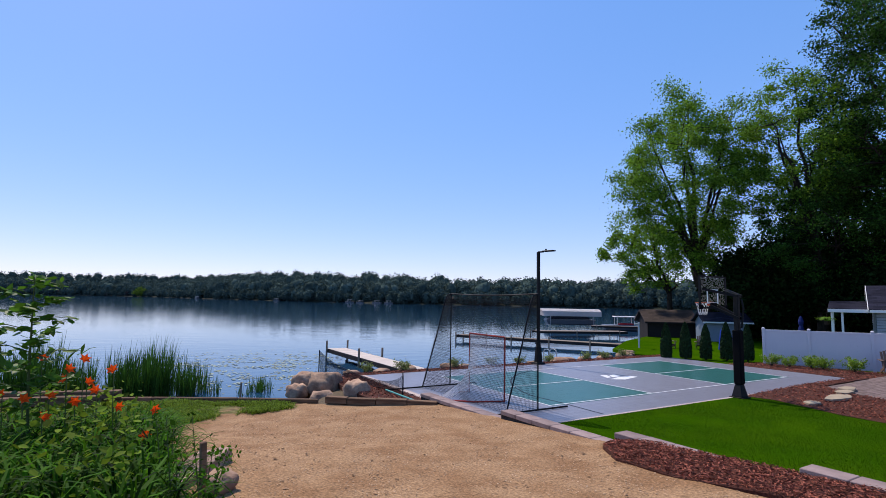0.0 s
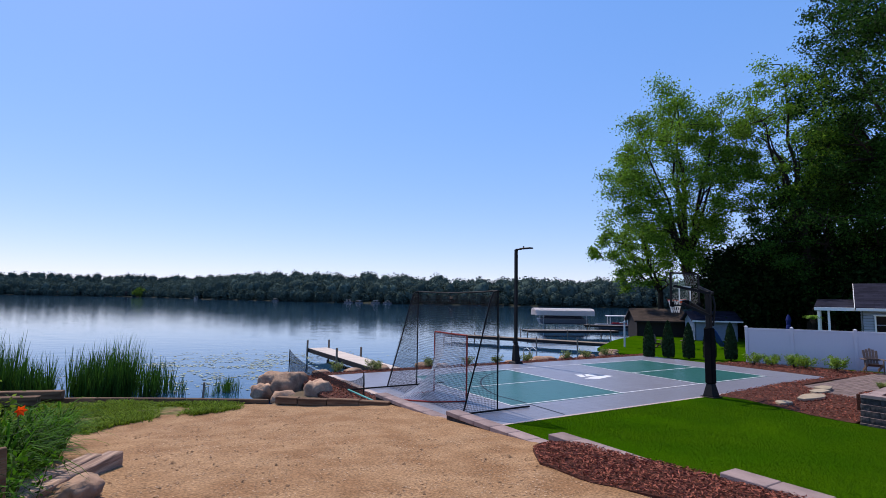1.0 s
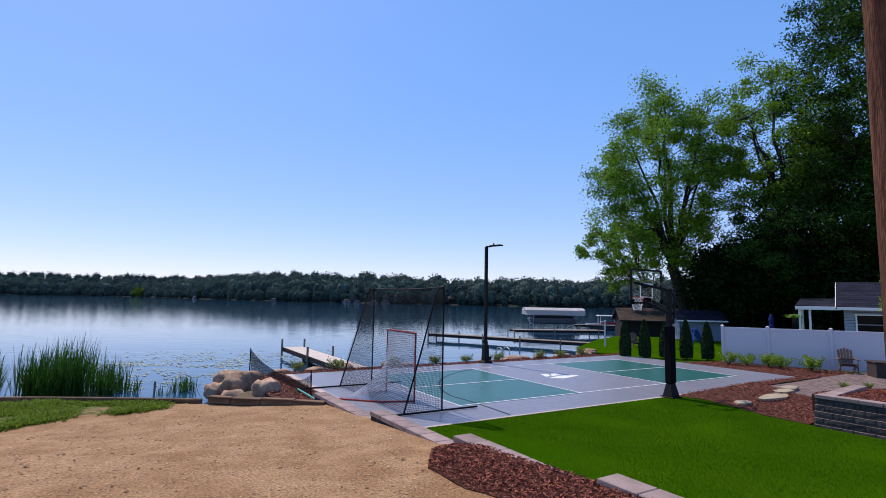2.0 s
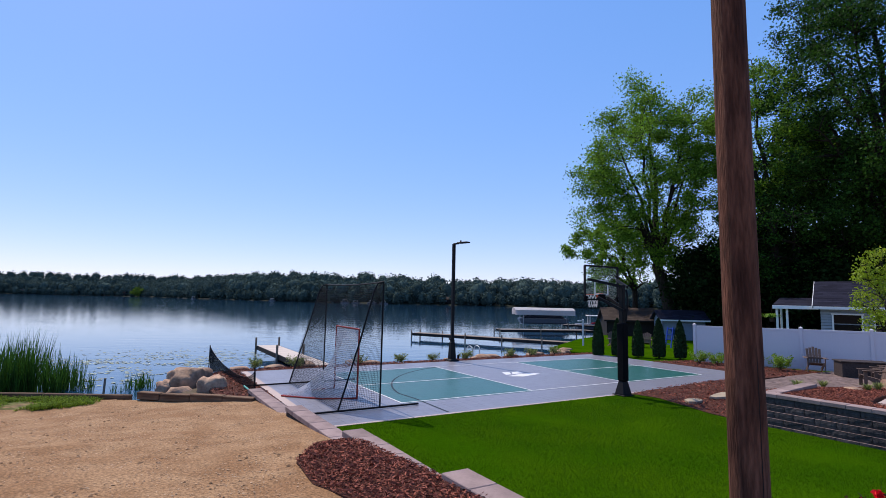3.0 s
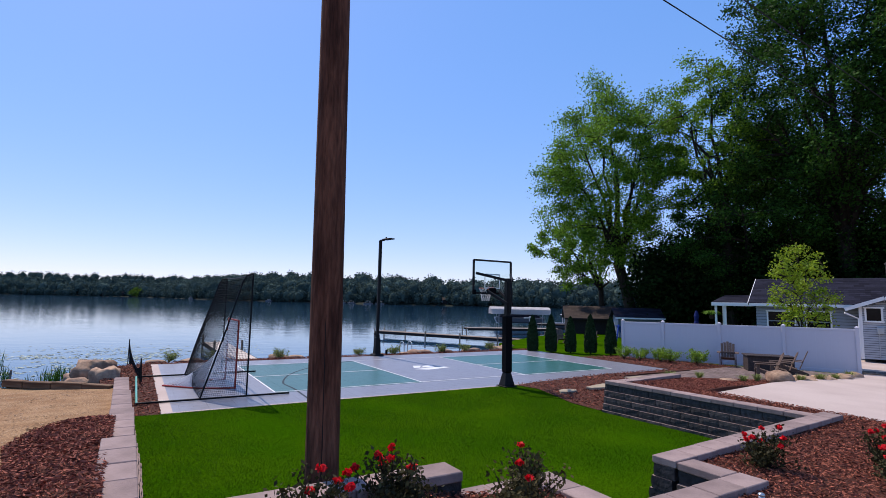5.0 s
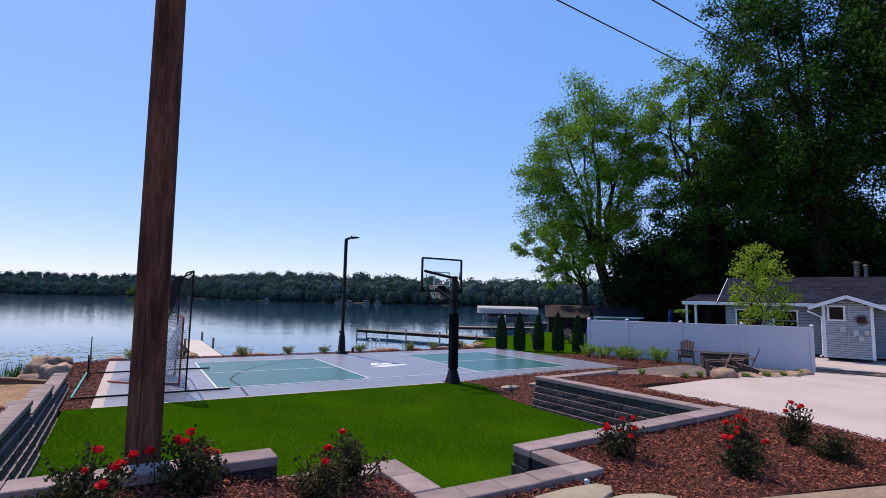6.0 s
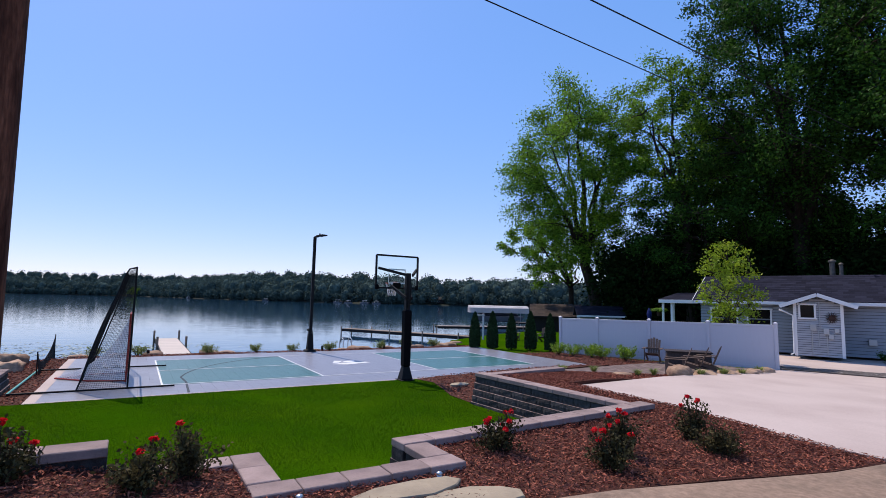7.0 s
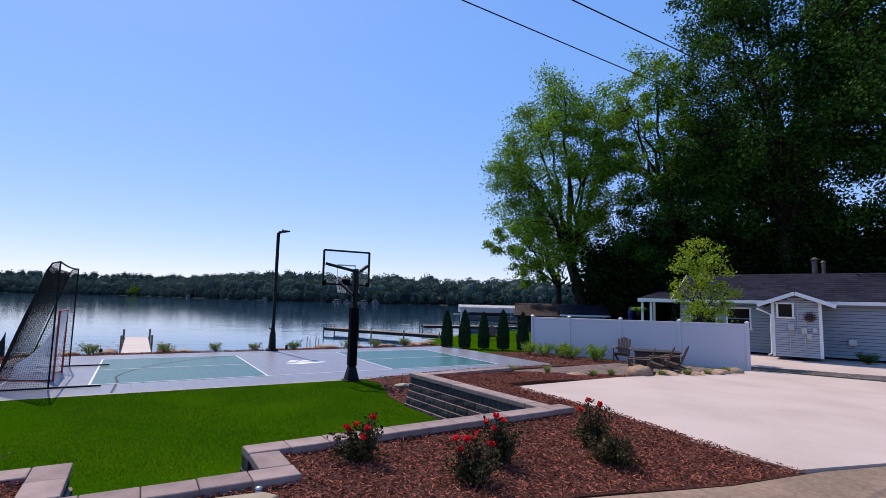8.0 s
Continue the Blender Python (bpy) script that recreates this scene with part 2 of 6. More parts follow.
def soup(name, verts, faces, mat, label="", category="", kind="stuff", parent=None, smooth=False):
    """One mesh from many small faces, given as arrays."""
    me = bpy.data.meshes.new(name)
    me.from_pydata(np.asarray(verts).reshape(-1, 3).tolist(), [], np.asarray(faces).tolist())
    me.materials.append(mat)
    if smooth:
        me.polygons.foreach_set("use_smooth", [True] * len(me.polygons))
    ob = new(name, me)
    ob.parent = parent
    return tagged(ob, label, category, "", kind)


def leaf_quads(centres, size, rng, flat=0.0, aspect=0.6):
    """Folded leaf blades, four corners each, at random turns round the centres."""
    n = len(centres)
    a = rng.normal(size=(n, 3))
    a[:, 2] *= 1 - flat
    a /= np.linalg.norm(a, axis=1, keepdims=True)
    h = rng.normal(size=(n, 3))
    b = np.cross(a, h)
    b /= np.linalg.norm(b, axis=1, keepdims=True)
    s = (size * rng.uniform(0.6, 1.35, n))[:, None]
    c = np.asarray(centres)
    v = np.stack([c - a * s * 0.5, c + b * s * aspect * 0.5, c + a * s * 0.5, c - b * s * aspect * 0.5], axis=1)
    return v.reshape(-1, 3), np.arange(4 * n).reshape(n, 4)


def strands(bm, grid, r, n=3):
    """Net cords along the rows and columns of a grid of points."""
    for row in grid:
        tube(bm, row, r, n, cap=False)
    for col in zip(*grid):
        tube(bm, col, r, n, cap=False)


def sheet(a, b, c, d, nu, nv, sag=(0, 0, 0)):
    """A grid of points over the quad a b c d that bellies by sag."""
    a, b, c, d, sag = (Vector(p) for p in (a, b, c, d, sag))
    rows = []
    for j in range(nv + 1):
        v = j / nv
        rows.append([(a.lerp(b, i / nu)).lerp(d.lerp(c, i / nu), v) + sag * (4 * v * (1 - v)) * (0.4 + 2.4 * (i / nu) * (1 - i / nu)) for i in range(nu + 1)])
    return rows


def copies_of(ob, rows):
    for x, y, z, turn, s in rows:
        c = copy_thing(ob, pose(x, y, z, 0, 0, turn))
        c.scale = (s, s, s)


# ---- terrain ----
WATER = -0.8
SHORE = [(-60, 3.2), (-14, 5.0), (-8, 4.6), (-5.6, 5.6), (-4.4, 8.0), (-2.0, 9.6), (6, 9.6), (13, 9.8), (17, 12.5), (24, 17), (60, 34)]


def street_z(x):
    return lerp(x, [(-30, 1.56), (-10.5, 1.36), (-4, 1.06), (1, 0.76), (8, 0.57), (20, 0.18), (40, 0.1)])


def sand_z(x, y):
    z = lerp(y, [(-11, 1.0), (-8.15, 0.84), (-5.4, 0.65), (-2.45, 0.45), (0.6, 0.28), (3, 0.24)])
    z += lerp(y, [(-11, 0.055), (-4, 0.055), (0.5, 0.0)]) * min(6.5, max(0, -3.75 - x))
    z += lerp(x, [(-5.2, 0.0), (-3.9, 0.06)])
    t = min(1, max(0, (-10.2 - y) / 1.5))
    return (1 - t) * z + t * street_z(x)


def drive_z(x, y):
    return lerp(x, [(7, 0.61), (8, 0.58), (21, 0.09), (40, 0.08)])


def bed_z(x, y):
    t = min(1, max(0, (y + 13) / 2.5))
    return 0.015 * min(1, max(0, x - 5.5)) + (1 - t) * (street_z(x) - 0.04) + t * lerp(x, [(-4, 1.03), (-1.3, 1.0), (-0.5, 0.82), (0.2, 0.71), (7.5, 0.66), (9.5, 0.58), (12, 0.36), (14, 0.24)])


def ground_z(x, y):
    shore = lerp(x, SHORE)
    if y > shore:
        return max(-3.5, WATER + 0.02 - (y - shore) * 0.45)
    base = lerp(shore - y, [(0, WATER + 0.02), (0.8, WATER + 0.35), (2.2, -0.12), (60, -0.1)])
    return min(base, -0.08)


def rows_of(lo, hi, fine, a, b):
    """Uneven grid lines: fine between a and b, coarse outside."""
    out = [lo]
    while out[-1] < hi:
        c = out[-1]
        out.append(c + (fine if a <= c < b else max(fine, 0.35 * min(abs(c - a), abs(c - b)) + fine)))
    return out


gx, gy = rows_of(-2600, 2600, 1.0, -20, 45), rows_of(-1500, 2600, 1.0, -22, 36)
bm = bmesh.new()
gv = [[bm.verts.new((x, y, ground_z(x, y))) for x in gx] for y in gy]
for j in range(len(gy) - 1):
    for i in range(len(gx) - 1):
        bm.faces.new((gv[j][i], gv[j][i + 1], gv[j + 1][i + 1], gv[j + 1][i]))
single("ground", bm, M_SOIL, label="brown soil and lake bed under the whole place", category="ground", kind="structure", smooth=True)

bm = bmesh.new()
wv = [bm.verts.new((x, y, WATER)) for x, y in ((-2500, 1.5), (2500, 1.5), (2500, 2500), (-2500, 2500))]
bm.faces.new(wv)
single("water", bm, M_WATER, label="calm blue lake water with small ripples", category="water", kind="structure")

# ---- court ----
CX0, CX1, CY0, CY1 = -2.72, 15.57, -1.60, 7.54
FT = 0.3048
GREENS = ((0, 15 * FT), (29 * FT, 44 * FT))
bm = bmesh.new()
box(bm, (CX1 - CX0 + 0.16, CY1 - CY0 + 0.16, 0.20), ((CX0 + CX1) / 2, (CY0 + CY1) / 2, -0.112), bevel=0.01)
court = single("sport_court", bm, M_TILE_GREY, label="grey and green tiled sport court with white lines", category="court", kind="structure")


def court_line(x0, y0, x1, y1, mat=M_LINE, z=0.008, name="court_line"):
    bm = bmesh.new()
    box(bm, (abs(x1 - x0), abs(y1 - y0), 0.004), ((x0 + x1) / 2, (y0 + y1) / 2, z), bevel=0.0)
    part(name, bm, mat, court)


W = 0.05
for g0, g1 in GREENS:
    for y in (0, 20 * FT):
        court_line(g0 - W / 2, y - W / 2, g1 + W / 2, y + W / 2)
    court_line(g0 + W / 2, 10 * FT - W / 2, g1 - W / 2, 10 * FT + W / 2)
    for x in (g0, g1):
        court_line(x - W / 2, W / 2, x + W / 2, 10 * FT - W / 2)
        court_line(x - W / 2, 10 * FT + W / 2, x + W / 2, 20 * FT - W / 2)
for y in (0, 20 * FT):
    court_line(15 * FT + W / 2, y - W / 2, 29 * FT - W / 2, y + W / 2)
court_line(CX0 - 0.08, CY0 - 0.085, CX1 + 0.08, CY0 + 0.005, M_CONC, z=0.006, name="pale_border")
court_line(CX0 - 0.08, CY0 + 0.005, CX0 + 0.15, CY1, M_CONC, z=0.006, name="pale_border")
# the dark three-point arc
bm = bmesh.new()
arc = [(0.55, CY0 + 0.1), (0.62, 0.3)] + [(6.55 - 6.1 * math.cos(a), 0.2 + 6.1 * math.sin(a)) for a in np.linspace(0.18, 1.25, 28)]
prev = None
for (ax, ay), (bx, by) in zip(arc, arc[1:]):
    d = Vector((by - ay, ax - bx)).normalized() * 0.03
    q = [bm.verts.new((x, y, 0.0065)) for x, y in ((ax + d.x, ay + d.y), (bx + d.x, by + d.y), (bx - d.x, by - d.y), (ax - d.x, ay - d.y))]
    bm.faces.new(q)
part("three_point_line", bm, M_ARC, court, "dark curved three-point line")
# centre mark, a plain white shape
bm = bmesh.new()
for pts in ([(5.75, 2.75), (6.25, 2.45), (7.35, 2.75), (7.25, 3.05), (6.45, 3.0)], [(6.25, 3.1), (6.9, 3.15), (7.0, 3.65), (6.6, 3.55)], [(5.9, 3.05), (6.2, 3.1), (6.5, 3.6), (6.2, 3.7)]):
    bm.faces.new([bm.verts.new((x, y, 0.0075)) for x, y in pts])
part("centre_mark", bm, M_LINE, court, "white painted centre mark")


def tile_shape(bm, cx, cy, s=FT):
    h, k = s / 2 - 0.0006, s / 2 - 0.0016
    lo = [bm.verts.new((cx + a * h, cy + b * h, 0.0)) for a, b in ((-1, -1), (1, -1), (1, 1), (-1, 1))]
    hi = [bm.verts.new((cx + a * k, cy + b * k, 0.003)) for a, b in ((-1, -1), (1, -1), (1, 1), (-1, 1))]
    bm.faces.new(hi)
    for i in range(4):
        bm.faces.new((lo[i], lo[(i + 1) % 4], hi[(i + 1) % 4], hi[i]))


def is_green(x, y):
    return 0 < y < 20 * FT and any(a < x < b for a, b in GREENS)


def build_tiles():
    grey, green = bmesh.new(), bmesh.new()
    near = bmesh.new()
    tile_shape(near, 0, 0)
    near_me = to_mesh("court_tile", near, M_TILE_GREY)
    for j in range(30):
        for i in range(60):
            x, y = CX0 + (i + 0.5) * FT, CY0 + (j + 0.5) * FT
            if j < 5 and not is_green(x, y):
                piece("court_tile", near_me, court, Matrix.Translation((x, y, 0)))
            else:
                tile_shape(green if is_green(x, y) else grey, x, y)
    part("grey_tiles", grey, M_TILE_GREY, court, kind="stuff")
    part("green_tiles", green, M_TILE_GREEN, court, kind="stuff")


# ---- ground surfaces ----
LAWN = [(-3.3, -1.69), (7.0, -1.69), (7.2, -2.6), (6.9, -3.6), (6.55, -4.6), (6.5, -5.6), (6.75, -10.15), (2.15, -10.45), (2.1, -11.3), (0.5, -11.3), (0.5, -10.3), (-0.9, -10.4), (-3.35, -10.4)]
patch("lawn", LAWN, lambda x, y: 0.0 + 0.02 * noise.noise(Vector((x * 0.5, y * 0.5, 0))), 0.5, M_GRASS, "mown bright green lawn in full sun", "lawn", thick=0.1)
SAND = [(-30, -22), (-3.9, -22), (-3.62, -10.6), (-3.62, 0.0), (-6.15, 1.8), (-9.2, 3.55), (-13, 5.2), (-30, 7)]
patch("sandy_plot", SAND, sand_z, 0.5, M_SAND, "tan sandy gravel ground sloping to the lake", "ground", thick=0.5, rough=0.035)
MULCH_RIGHT = [(2.3, -10.4), (7.0, -10.25), (6.95, -5.5), (9.6, -5.5), (12.4, -5.2), (14.5, -5.6), (13, -6.2), (8.0, -7.4), (7.75, -13.5), (6.4, -13.35), (5.1, -13.0), (3.4, -12.7), (0, -12.35), (-4, -12.2), (-3.7, -10.7), (-0.9, -10.7), (0.3, -10.55), (0.3, -11.6), (2.3, -11.6)]
patch("mulch_bed", MULCH_RIGHT, bed_z, 0.4, M_MULCH, "dark brown bark mulch planting bed", "mulch", thick=0.4, rough=0.05)


def strip_z(x, y):
    """Mulch heaped up to the caps of the stepped wall."""
    f = min(1, max(0, (x + 4.6) / 0.75))
    return sand_z(x, y) + 0.01 + (0.11 + 0.02 * noise.noise(Vector((x * 3, y * 3, 5)))) * f * min(1, max(0, (-5.35 - y) / 0.5))


MULCH_LEFT = [(-3.58, -5.4), (-4.1, -5.6), (-4.5, -6.2), (-4.6, -7.2), (-4.42, -8.2), (-4.3, -10.0), (-4.3, -12.2), (-3.56, -12.2)]
patch("mulch_strip", MULCH_LEFT, strip_z, 0.3, M_MULCH, "dark bark mulch heaped beside the block wall", "mulch", thick=0.3, rough=0.05)
MULCH_COURT = [(-3.45, -1.69), (CX0 - 0.08, -1.69), (CX0 - 0.08, CY1 + 0.08), (CX1 + 0.08, CY1 + 0.08), (17.5, 9.0), (13, 9.3), (6, 9.2), (-2, 9.2), (-3.9, 7.5), (-4.3, 5), (-3.9, 1.0), (-3.45, 1.0)]
patch("shore_mulch", MULCH_COURT, lambda x, y: -0.02 + 0.05 * noise.noise(Vector((x, y, 4))) - 0.2 * max(0, y - 8.2), 0.5, M_MULCH, "brown mulch border round the sport court", "mulch", thick=0.3)
MULCH_MID = [(7.0, -1.69), (15.6, -1.69), (15.5, -2.1), (11.5, -2.2), (10.3, -3.2), (10.0, -5.35), (6.5, -5.6), (6.55, -4.6), (6.9, -3.6), (7.2, -2.6)]
patch("mulch_path_bed", MULCH_MID, lambda x, y: 0.01 + 0.03 * max(0, min(x, 10.5) - 7) + 0.02 * noise.noise(Vector((x * 2, y * 2, 9))), 0.35, M_MULCH, "brown mulch beside the lawn with stepping stones", "mulch", thick=0.2)
DRIVE = [(7.9, -7.44), (12.9, -6.4), (21.2, -5.7), (22.6, -2.6), (33, 0.5), (36, -8), (30, -17.5), (7.66, -13.44)]
patch("driveway", DRIVE, drive_z, 1.0, M_CONC, "pale broom-finished concrete driveway", "driveway", thick=0.3)
ROAD = [(-3.9, -12.25), (0, -12.4), (3.4, -12.75), (6.4, -13.4), (8.0, -13.55), (30, -17.6), (60, -20), (60, -40), (-40, -40), (-40, -22), (-3.9, -22)]
patch("road", ROAD, lambda x, y: street_z(x) - 0.015, 1.5, M_ROAD, "worn grey-brown gravel road shoulder", "road", thick=0.4, rough=0.02)
YARD = [(15.7, 10.0), (15.7, 4.0), (18.2, 3.4), (21.4, -5.6), (33, -1.0), (80, 4), (80, 43), (60, 33.9), (24, 16.9), (17.0, 12.3)]
patch("neighbour_lawn", YARD, lambda x, y: -0.03 - 0.004 * max(0, min(y, 12) - 6), 1.5, M_GRASS, "sunlit green lawn sloping to the lake", "lawn", thick=0.2)
FENCE_BED = [(15.65, 4.0), (15.65, -1.7), (17.9, -2.0), (19.6, -2.2), (18.2, 3.3)]
patch("fence_bed", FENCE_BED, lambda x, y: 0.0 + 0.03 * noise.noise(Vector((x * 2, y * 2, 2))), 0.4, M_MULCH, "dark mulch strip along the white fence", "mulch", thick=0.2)
PATIO = [(11.5, -2.2), (15.5, -2.1), (17.9, -2.0), (19.6, -2.2), (20.6, -5.4), (14.5, -5.5), (12.4, -5.1), (10.0, -5.3), (10.3, -3.2)]
M_PAVER = material("brown_pavers", (0.18, 0.13, 0.115), 0.85, grain=0.15, scale=10, island=0.22)
patch("patio", PATIO, lambda x, y: 0.08, 1.0, M_SOIL, "brown paver patio by the white fence", "patio", thick=0.2)


# ---- retaining wall ----
def cap_mesh(length, depth=0.31, h=0.085):
    bm = bmesh.new()
    box(bm, (length - 0.006, depth, h), (0, 0, -h / 2), bevel=0.008)
    return to_mesh("cap_block", bm, M_CAP)


def block_mesh(seed, length, depth=0.26, h=0.15):
    """A split-face block: chamfered, with an uneven face on its -y side."""
    rng = random.Random(seed)
    bm = bmesh.new()
    nx, nz = 4, 2
    front = [[bm.verts.new(((i / nx - 0.5) * (length - 0.008), -depth / 2 - (0.014 + rng.uniform(-0.011, 0.011) if 0 < i < nx and 0 < k < nz else 0.007 + rng.uniform(-0.005, 0.005) if 0 < i < nx or 0 < k < nz else 0), (k / nz - 0.5) * (h - 0.008))) for i in range(nx + 1)] for k in range(nz + 1)]
    for k in range(nz):
        for i in range(nx):
            bm.faces.new((front[k][i], front[k][i + 1], front[k + 1][i + 1], front[k + 1][i]))
    back = [bm.verts.new((sx * (length - 0.008) / 2, depth / 2, sz * (h - 0.008) / 2)) for sz in (-1, 1) for sx in (-1, 1)]
    bm.faces.new((back[1], back[0], back[2], back[3]))
    # top face takes the paler cap material, which paints sunlight on the ledges
    bm.faces.new([*front[nz], back[3], back[2]]).material_index = 1
    bm.faces.new([*front[0][::-1], back[0], back[1]])
    bm.faces.new([*[r[0] for r in front], back[2], back[0]][::-1] if False else [*[r[0] for r in front][::-1], back[0], back[2]])
    bm.faces.new([*[r[nx] for r in front], back[3], back[1]])
    bmesh.ops.recalc_face_normals(bm, faces=bm.faces[:])
    return to_mesh("wall_block", bm, [M_BLOCK, M_CAP])


CAP = cap_mesh(0.46)
BLOCKS = [block_mesh(s, 0.42) for s in range(5)]


def wall_x(y):
    return lerp(y, [(-10.6, -3.48), (-8.15, -3.50), (-5.4, -3.51), (-2.45, -3.56), (0.9, -3.62)])


def wall_run(wall, a, b, top, bottom=0.0, lawn_left=True, start_cap=0.0, end_cap=0.0):
    """Blocks and caps from a to b; the split face looks to the lawn."""
    a, b = Vector((*a, 0)), Vector((*b, 0))
    d = (b - a).normalized()
    turn = math.atan2(d.y, d.x) + (math.pi if lawn_left else 0)
    out = Vector((-d.y, d.x, 0)) * (1 if lawn_left else -1)
    length = (b - a).length
    rng = random.Random(int(a.x * 100 + a.y * 10))
    n = max(1, round((length + start_cap + end_cap) / 0.46))
    s = (length + start_cap + end_cap) / n
    for i in range(n):
        p = a + d * (-start_cap + (i + 0.5) * s)
        piece("cap_block", CAP, wall, Matrix.LocRotScale((p.x, p.y, top + rng.uniform(-0.003, 0.003)), Euler((0, 0, turn + rng.uniform(-0.008, 0.008))), (s / 0.46 * 0.995, 1, 1)))
    z, course = top - 0.085, 0
    while z > bottom - 0.02:
        n = max(1, round(length / 0.42))
        s = length / n
        off = 0.5 if course % 2 else 0.0
        for i in range(n + (1 if off else 0)):
            lo, hi = max(0, (i - off) * s), min(length, (i + 1 - off) * s)
            p = a + d * ((lo + hi) / 2) + out * (0.034 * course)
            piece("wall_block", BLOCKS[rng.randrange(5)], wall, Matrix.LocRotScale((p.x, p.y, z - 0.075), Euler((0, 0, turn)), ((hi - lo) / 0.42, 1, 1)))
        z -= 0.15
        course += 1


def build_walls():
    left = thing("retaining_wall", (0, 0, 0), "grey-brown concrete block retaining wall rising in steps beside the lawn", "retaining wall", kind="structure")
    for y0, y1, top in ((0.9, -2.5, 0.49), (-2.5, -5.45, 0.69), (-5.45, -8.15, 0.90), (-8.15, -10.6, 1.10)):
        wall_run(left, (wall_x(y0), y0), (wall_x(y1), y1), top, bottom=0.0)
    front = thing("retaining_wall", (0, 0, 0), "grey block retaining wall zigzagging round the sunken lawn", "retaining wall", kind="structure")
    wall_run(front, (-3.35, -10.62), (-0.9, -10.62), 1.12)
    wall_run(front, (-0.9, -10.47), (0.2, -10.47), 0.785)
    wall_run(front, (0.36, -10.30), (0.36, -11.3), 0.785)
    wall_run(front, (0.2, -11.46), (2.4, -11.46), 0.78)
    wall_run(front, (2.23, -11.3), (2.23, -10.76), 0.78)
    wall_run(front, (2.06, -10.60), (7.1, -10.30), 0.79)
    right = thing("retaining_wall", (0, 0, 0), "dark split-face block retaining wall with grey caps", "retaining wall", kind="structure")
    wall_run(right, (6.88, -10.13), (6.70, -5.72), 0.745)
    wall_run(right, (6.87, -5.86), (9.6, -5.55), 0.72, bottom=0.3)


build_walls()


# ---- utility pole and wires ----
def utility_pole(x, y, height):
    ob = thing("utility_pole", (x, y, 0), "tall weathered brown wooden utility pole beside the block wall", "utility pole")
    bm = bmesh.new()
    n = 20
    rings = []
    for k in range(41):
        z = -0.3 + (height + 0.3) * k / 40
        r = 0.151 - 0.0034 * z
        rings.append([bm.verts.new(((r + 0.007 * noise.noise(Vector((math.cos(2 * math.pi * i / n) * 2.5, math.sin(2 * math.pi * i / n) * 2.5, z * 0.35)))) * math.cos(2 * math.pi * i / n), r * math.sin(2 * math.pi * i / n), z)) for i in range(n)])
    for a, b in zip(rings, rings[1:]):
        for i in range(n):
            bm.faces.new((a[i], a[(i + 1) % n], b[(i + 1) % n], b[i]))
    bm.faces.new(rings[-1])
    part("shaft", bm, M_POLE, ob, smooth=True)
    bm = bmesh.new()
    tube(bm, [(0.13, -0.065, 0), (0.12, -0.06, 3), (0.095, -0.05, height - 0.5)], 0.006, 6)
    part("ground_wire", bm, M_BLACK, ob, "thin dark ground wire")
    lean = Vector((-0.066, -0.008, 4.3)).to_track_quat("Z", "Y")
    ob.matrix_world = Matrix.Translation((x, y, 0)) @ lean.to_matrix().to_4x4()
    return ob


POLE = (-1.94, -10.135)
utility_pole(*POLE, 10.5)


def wire(a, b, sag, r):
    bm = bmesh.new()
    a, b = Vector(a), Vector(b)
    tube(bm, [a.lerp(b, t) - Vector((0, 0, sag * 4 * t * (1 - t))) for t in np.linspace(0, 1, 40)], r, 6)
    return single("overhead_wire", bm, M_BLACK, label="thin black overhead service wire", category="wire", group="overhead wires")


wire((POLE[0] - 0.07, POLE[1] - 0.21, 7.29), (38.0, -4.9, 9.9), 0.0, 0.012)
wire((POLE[0] - 0.07, POLE[1] - 0.38, 7.92), (38.0, -5.5, 11.25), 0.0, 0.016)


# ---- court fittings ----
def lamp_post(x, y):
    ob = thing("lamp_post", (x, y, 0), "slim black light pole with a flat lamp head beside the court", "lamp post")
    bm = bmesh.new()
    box(bm, (0.13, 0.13, 4.7), (0, 0, 3.05), bevel=0.01)
    part("pole", bm, M_BLACK, ob)
    bm = bmesh.new()
    box(bm, (0.30, 0.30, 0.85), (0, 0, 0.425), bevel=0.02, taper=0.72)
    box(bm, (0.52, 0.52, 0.10), (0, 0, 0.05), bevel=0.02, taper=0.8)
    box(bm, (0.17, 0.17, 0.12), (0, 0, 0.92), bevel=0.01)
    part("base_cover", bm, M_BLACK, ob)
    bm = bmesh.new()
    box(bm, (0.16, 0.10, 0.08), (-0.09, 0, 1.0), bevel=0.01)
    part("outlet_box", bm, M_BLACK, ob)
    bm = bmesh.new()
    d = Vector((0.2, -0.98, 0))
    rot = Matrix.Rotation(math.atan2(d.y, d.x), 4, "Z")
    box(bm, (0.62, 0.30, 0.06), Vector((0, 0, 5.42)) + d * 0.62, rot, bevel=0.02)
    box(bm, (0.34, 0.09, 0.07), Vector((0, 0, 5.40)) + d * 0.15, rot, bevel=0.01)
    tube(bm, [Vector((0, 0, 5.45)) + d * 0.45, Vector((0, 0, 5.53)) + d * 0.45], 0.04, 8)
    part("lamp_head", bm, M_BLACK, ob)
    return ob


lamp_post(6.35, 7.62)


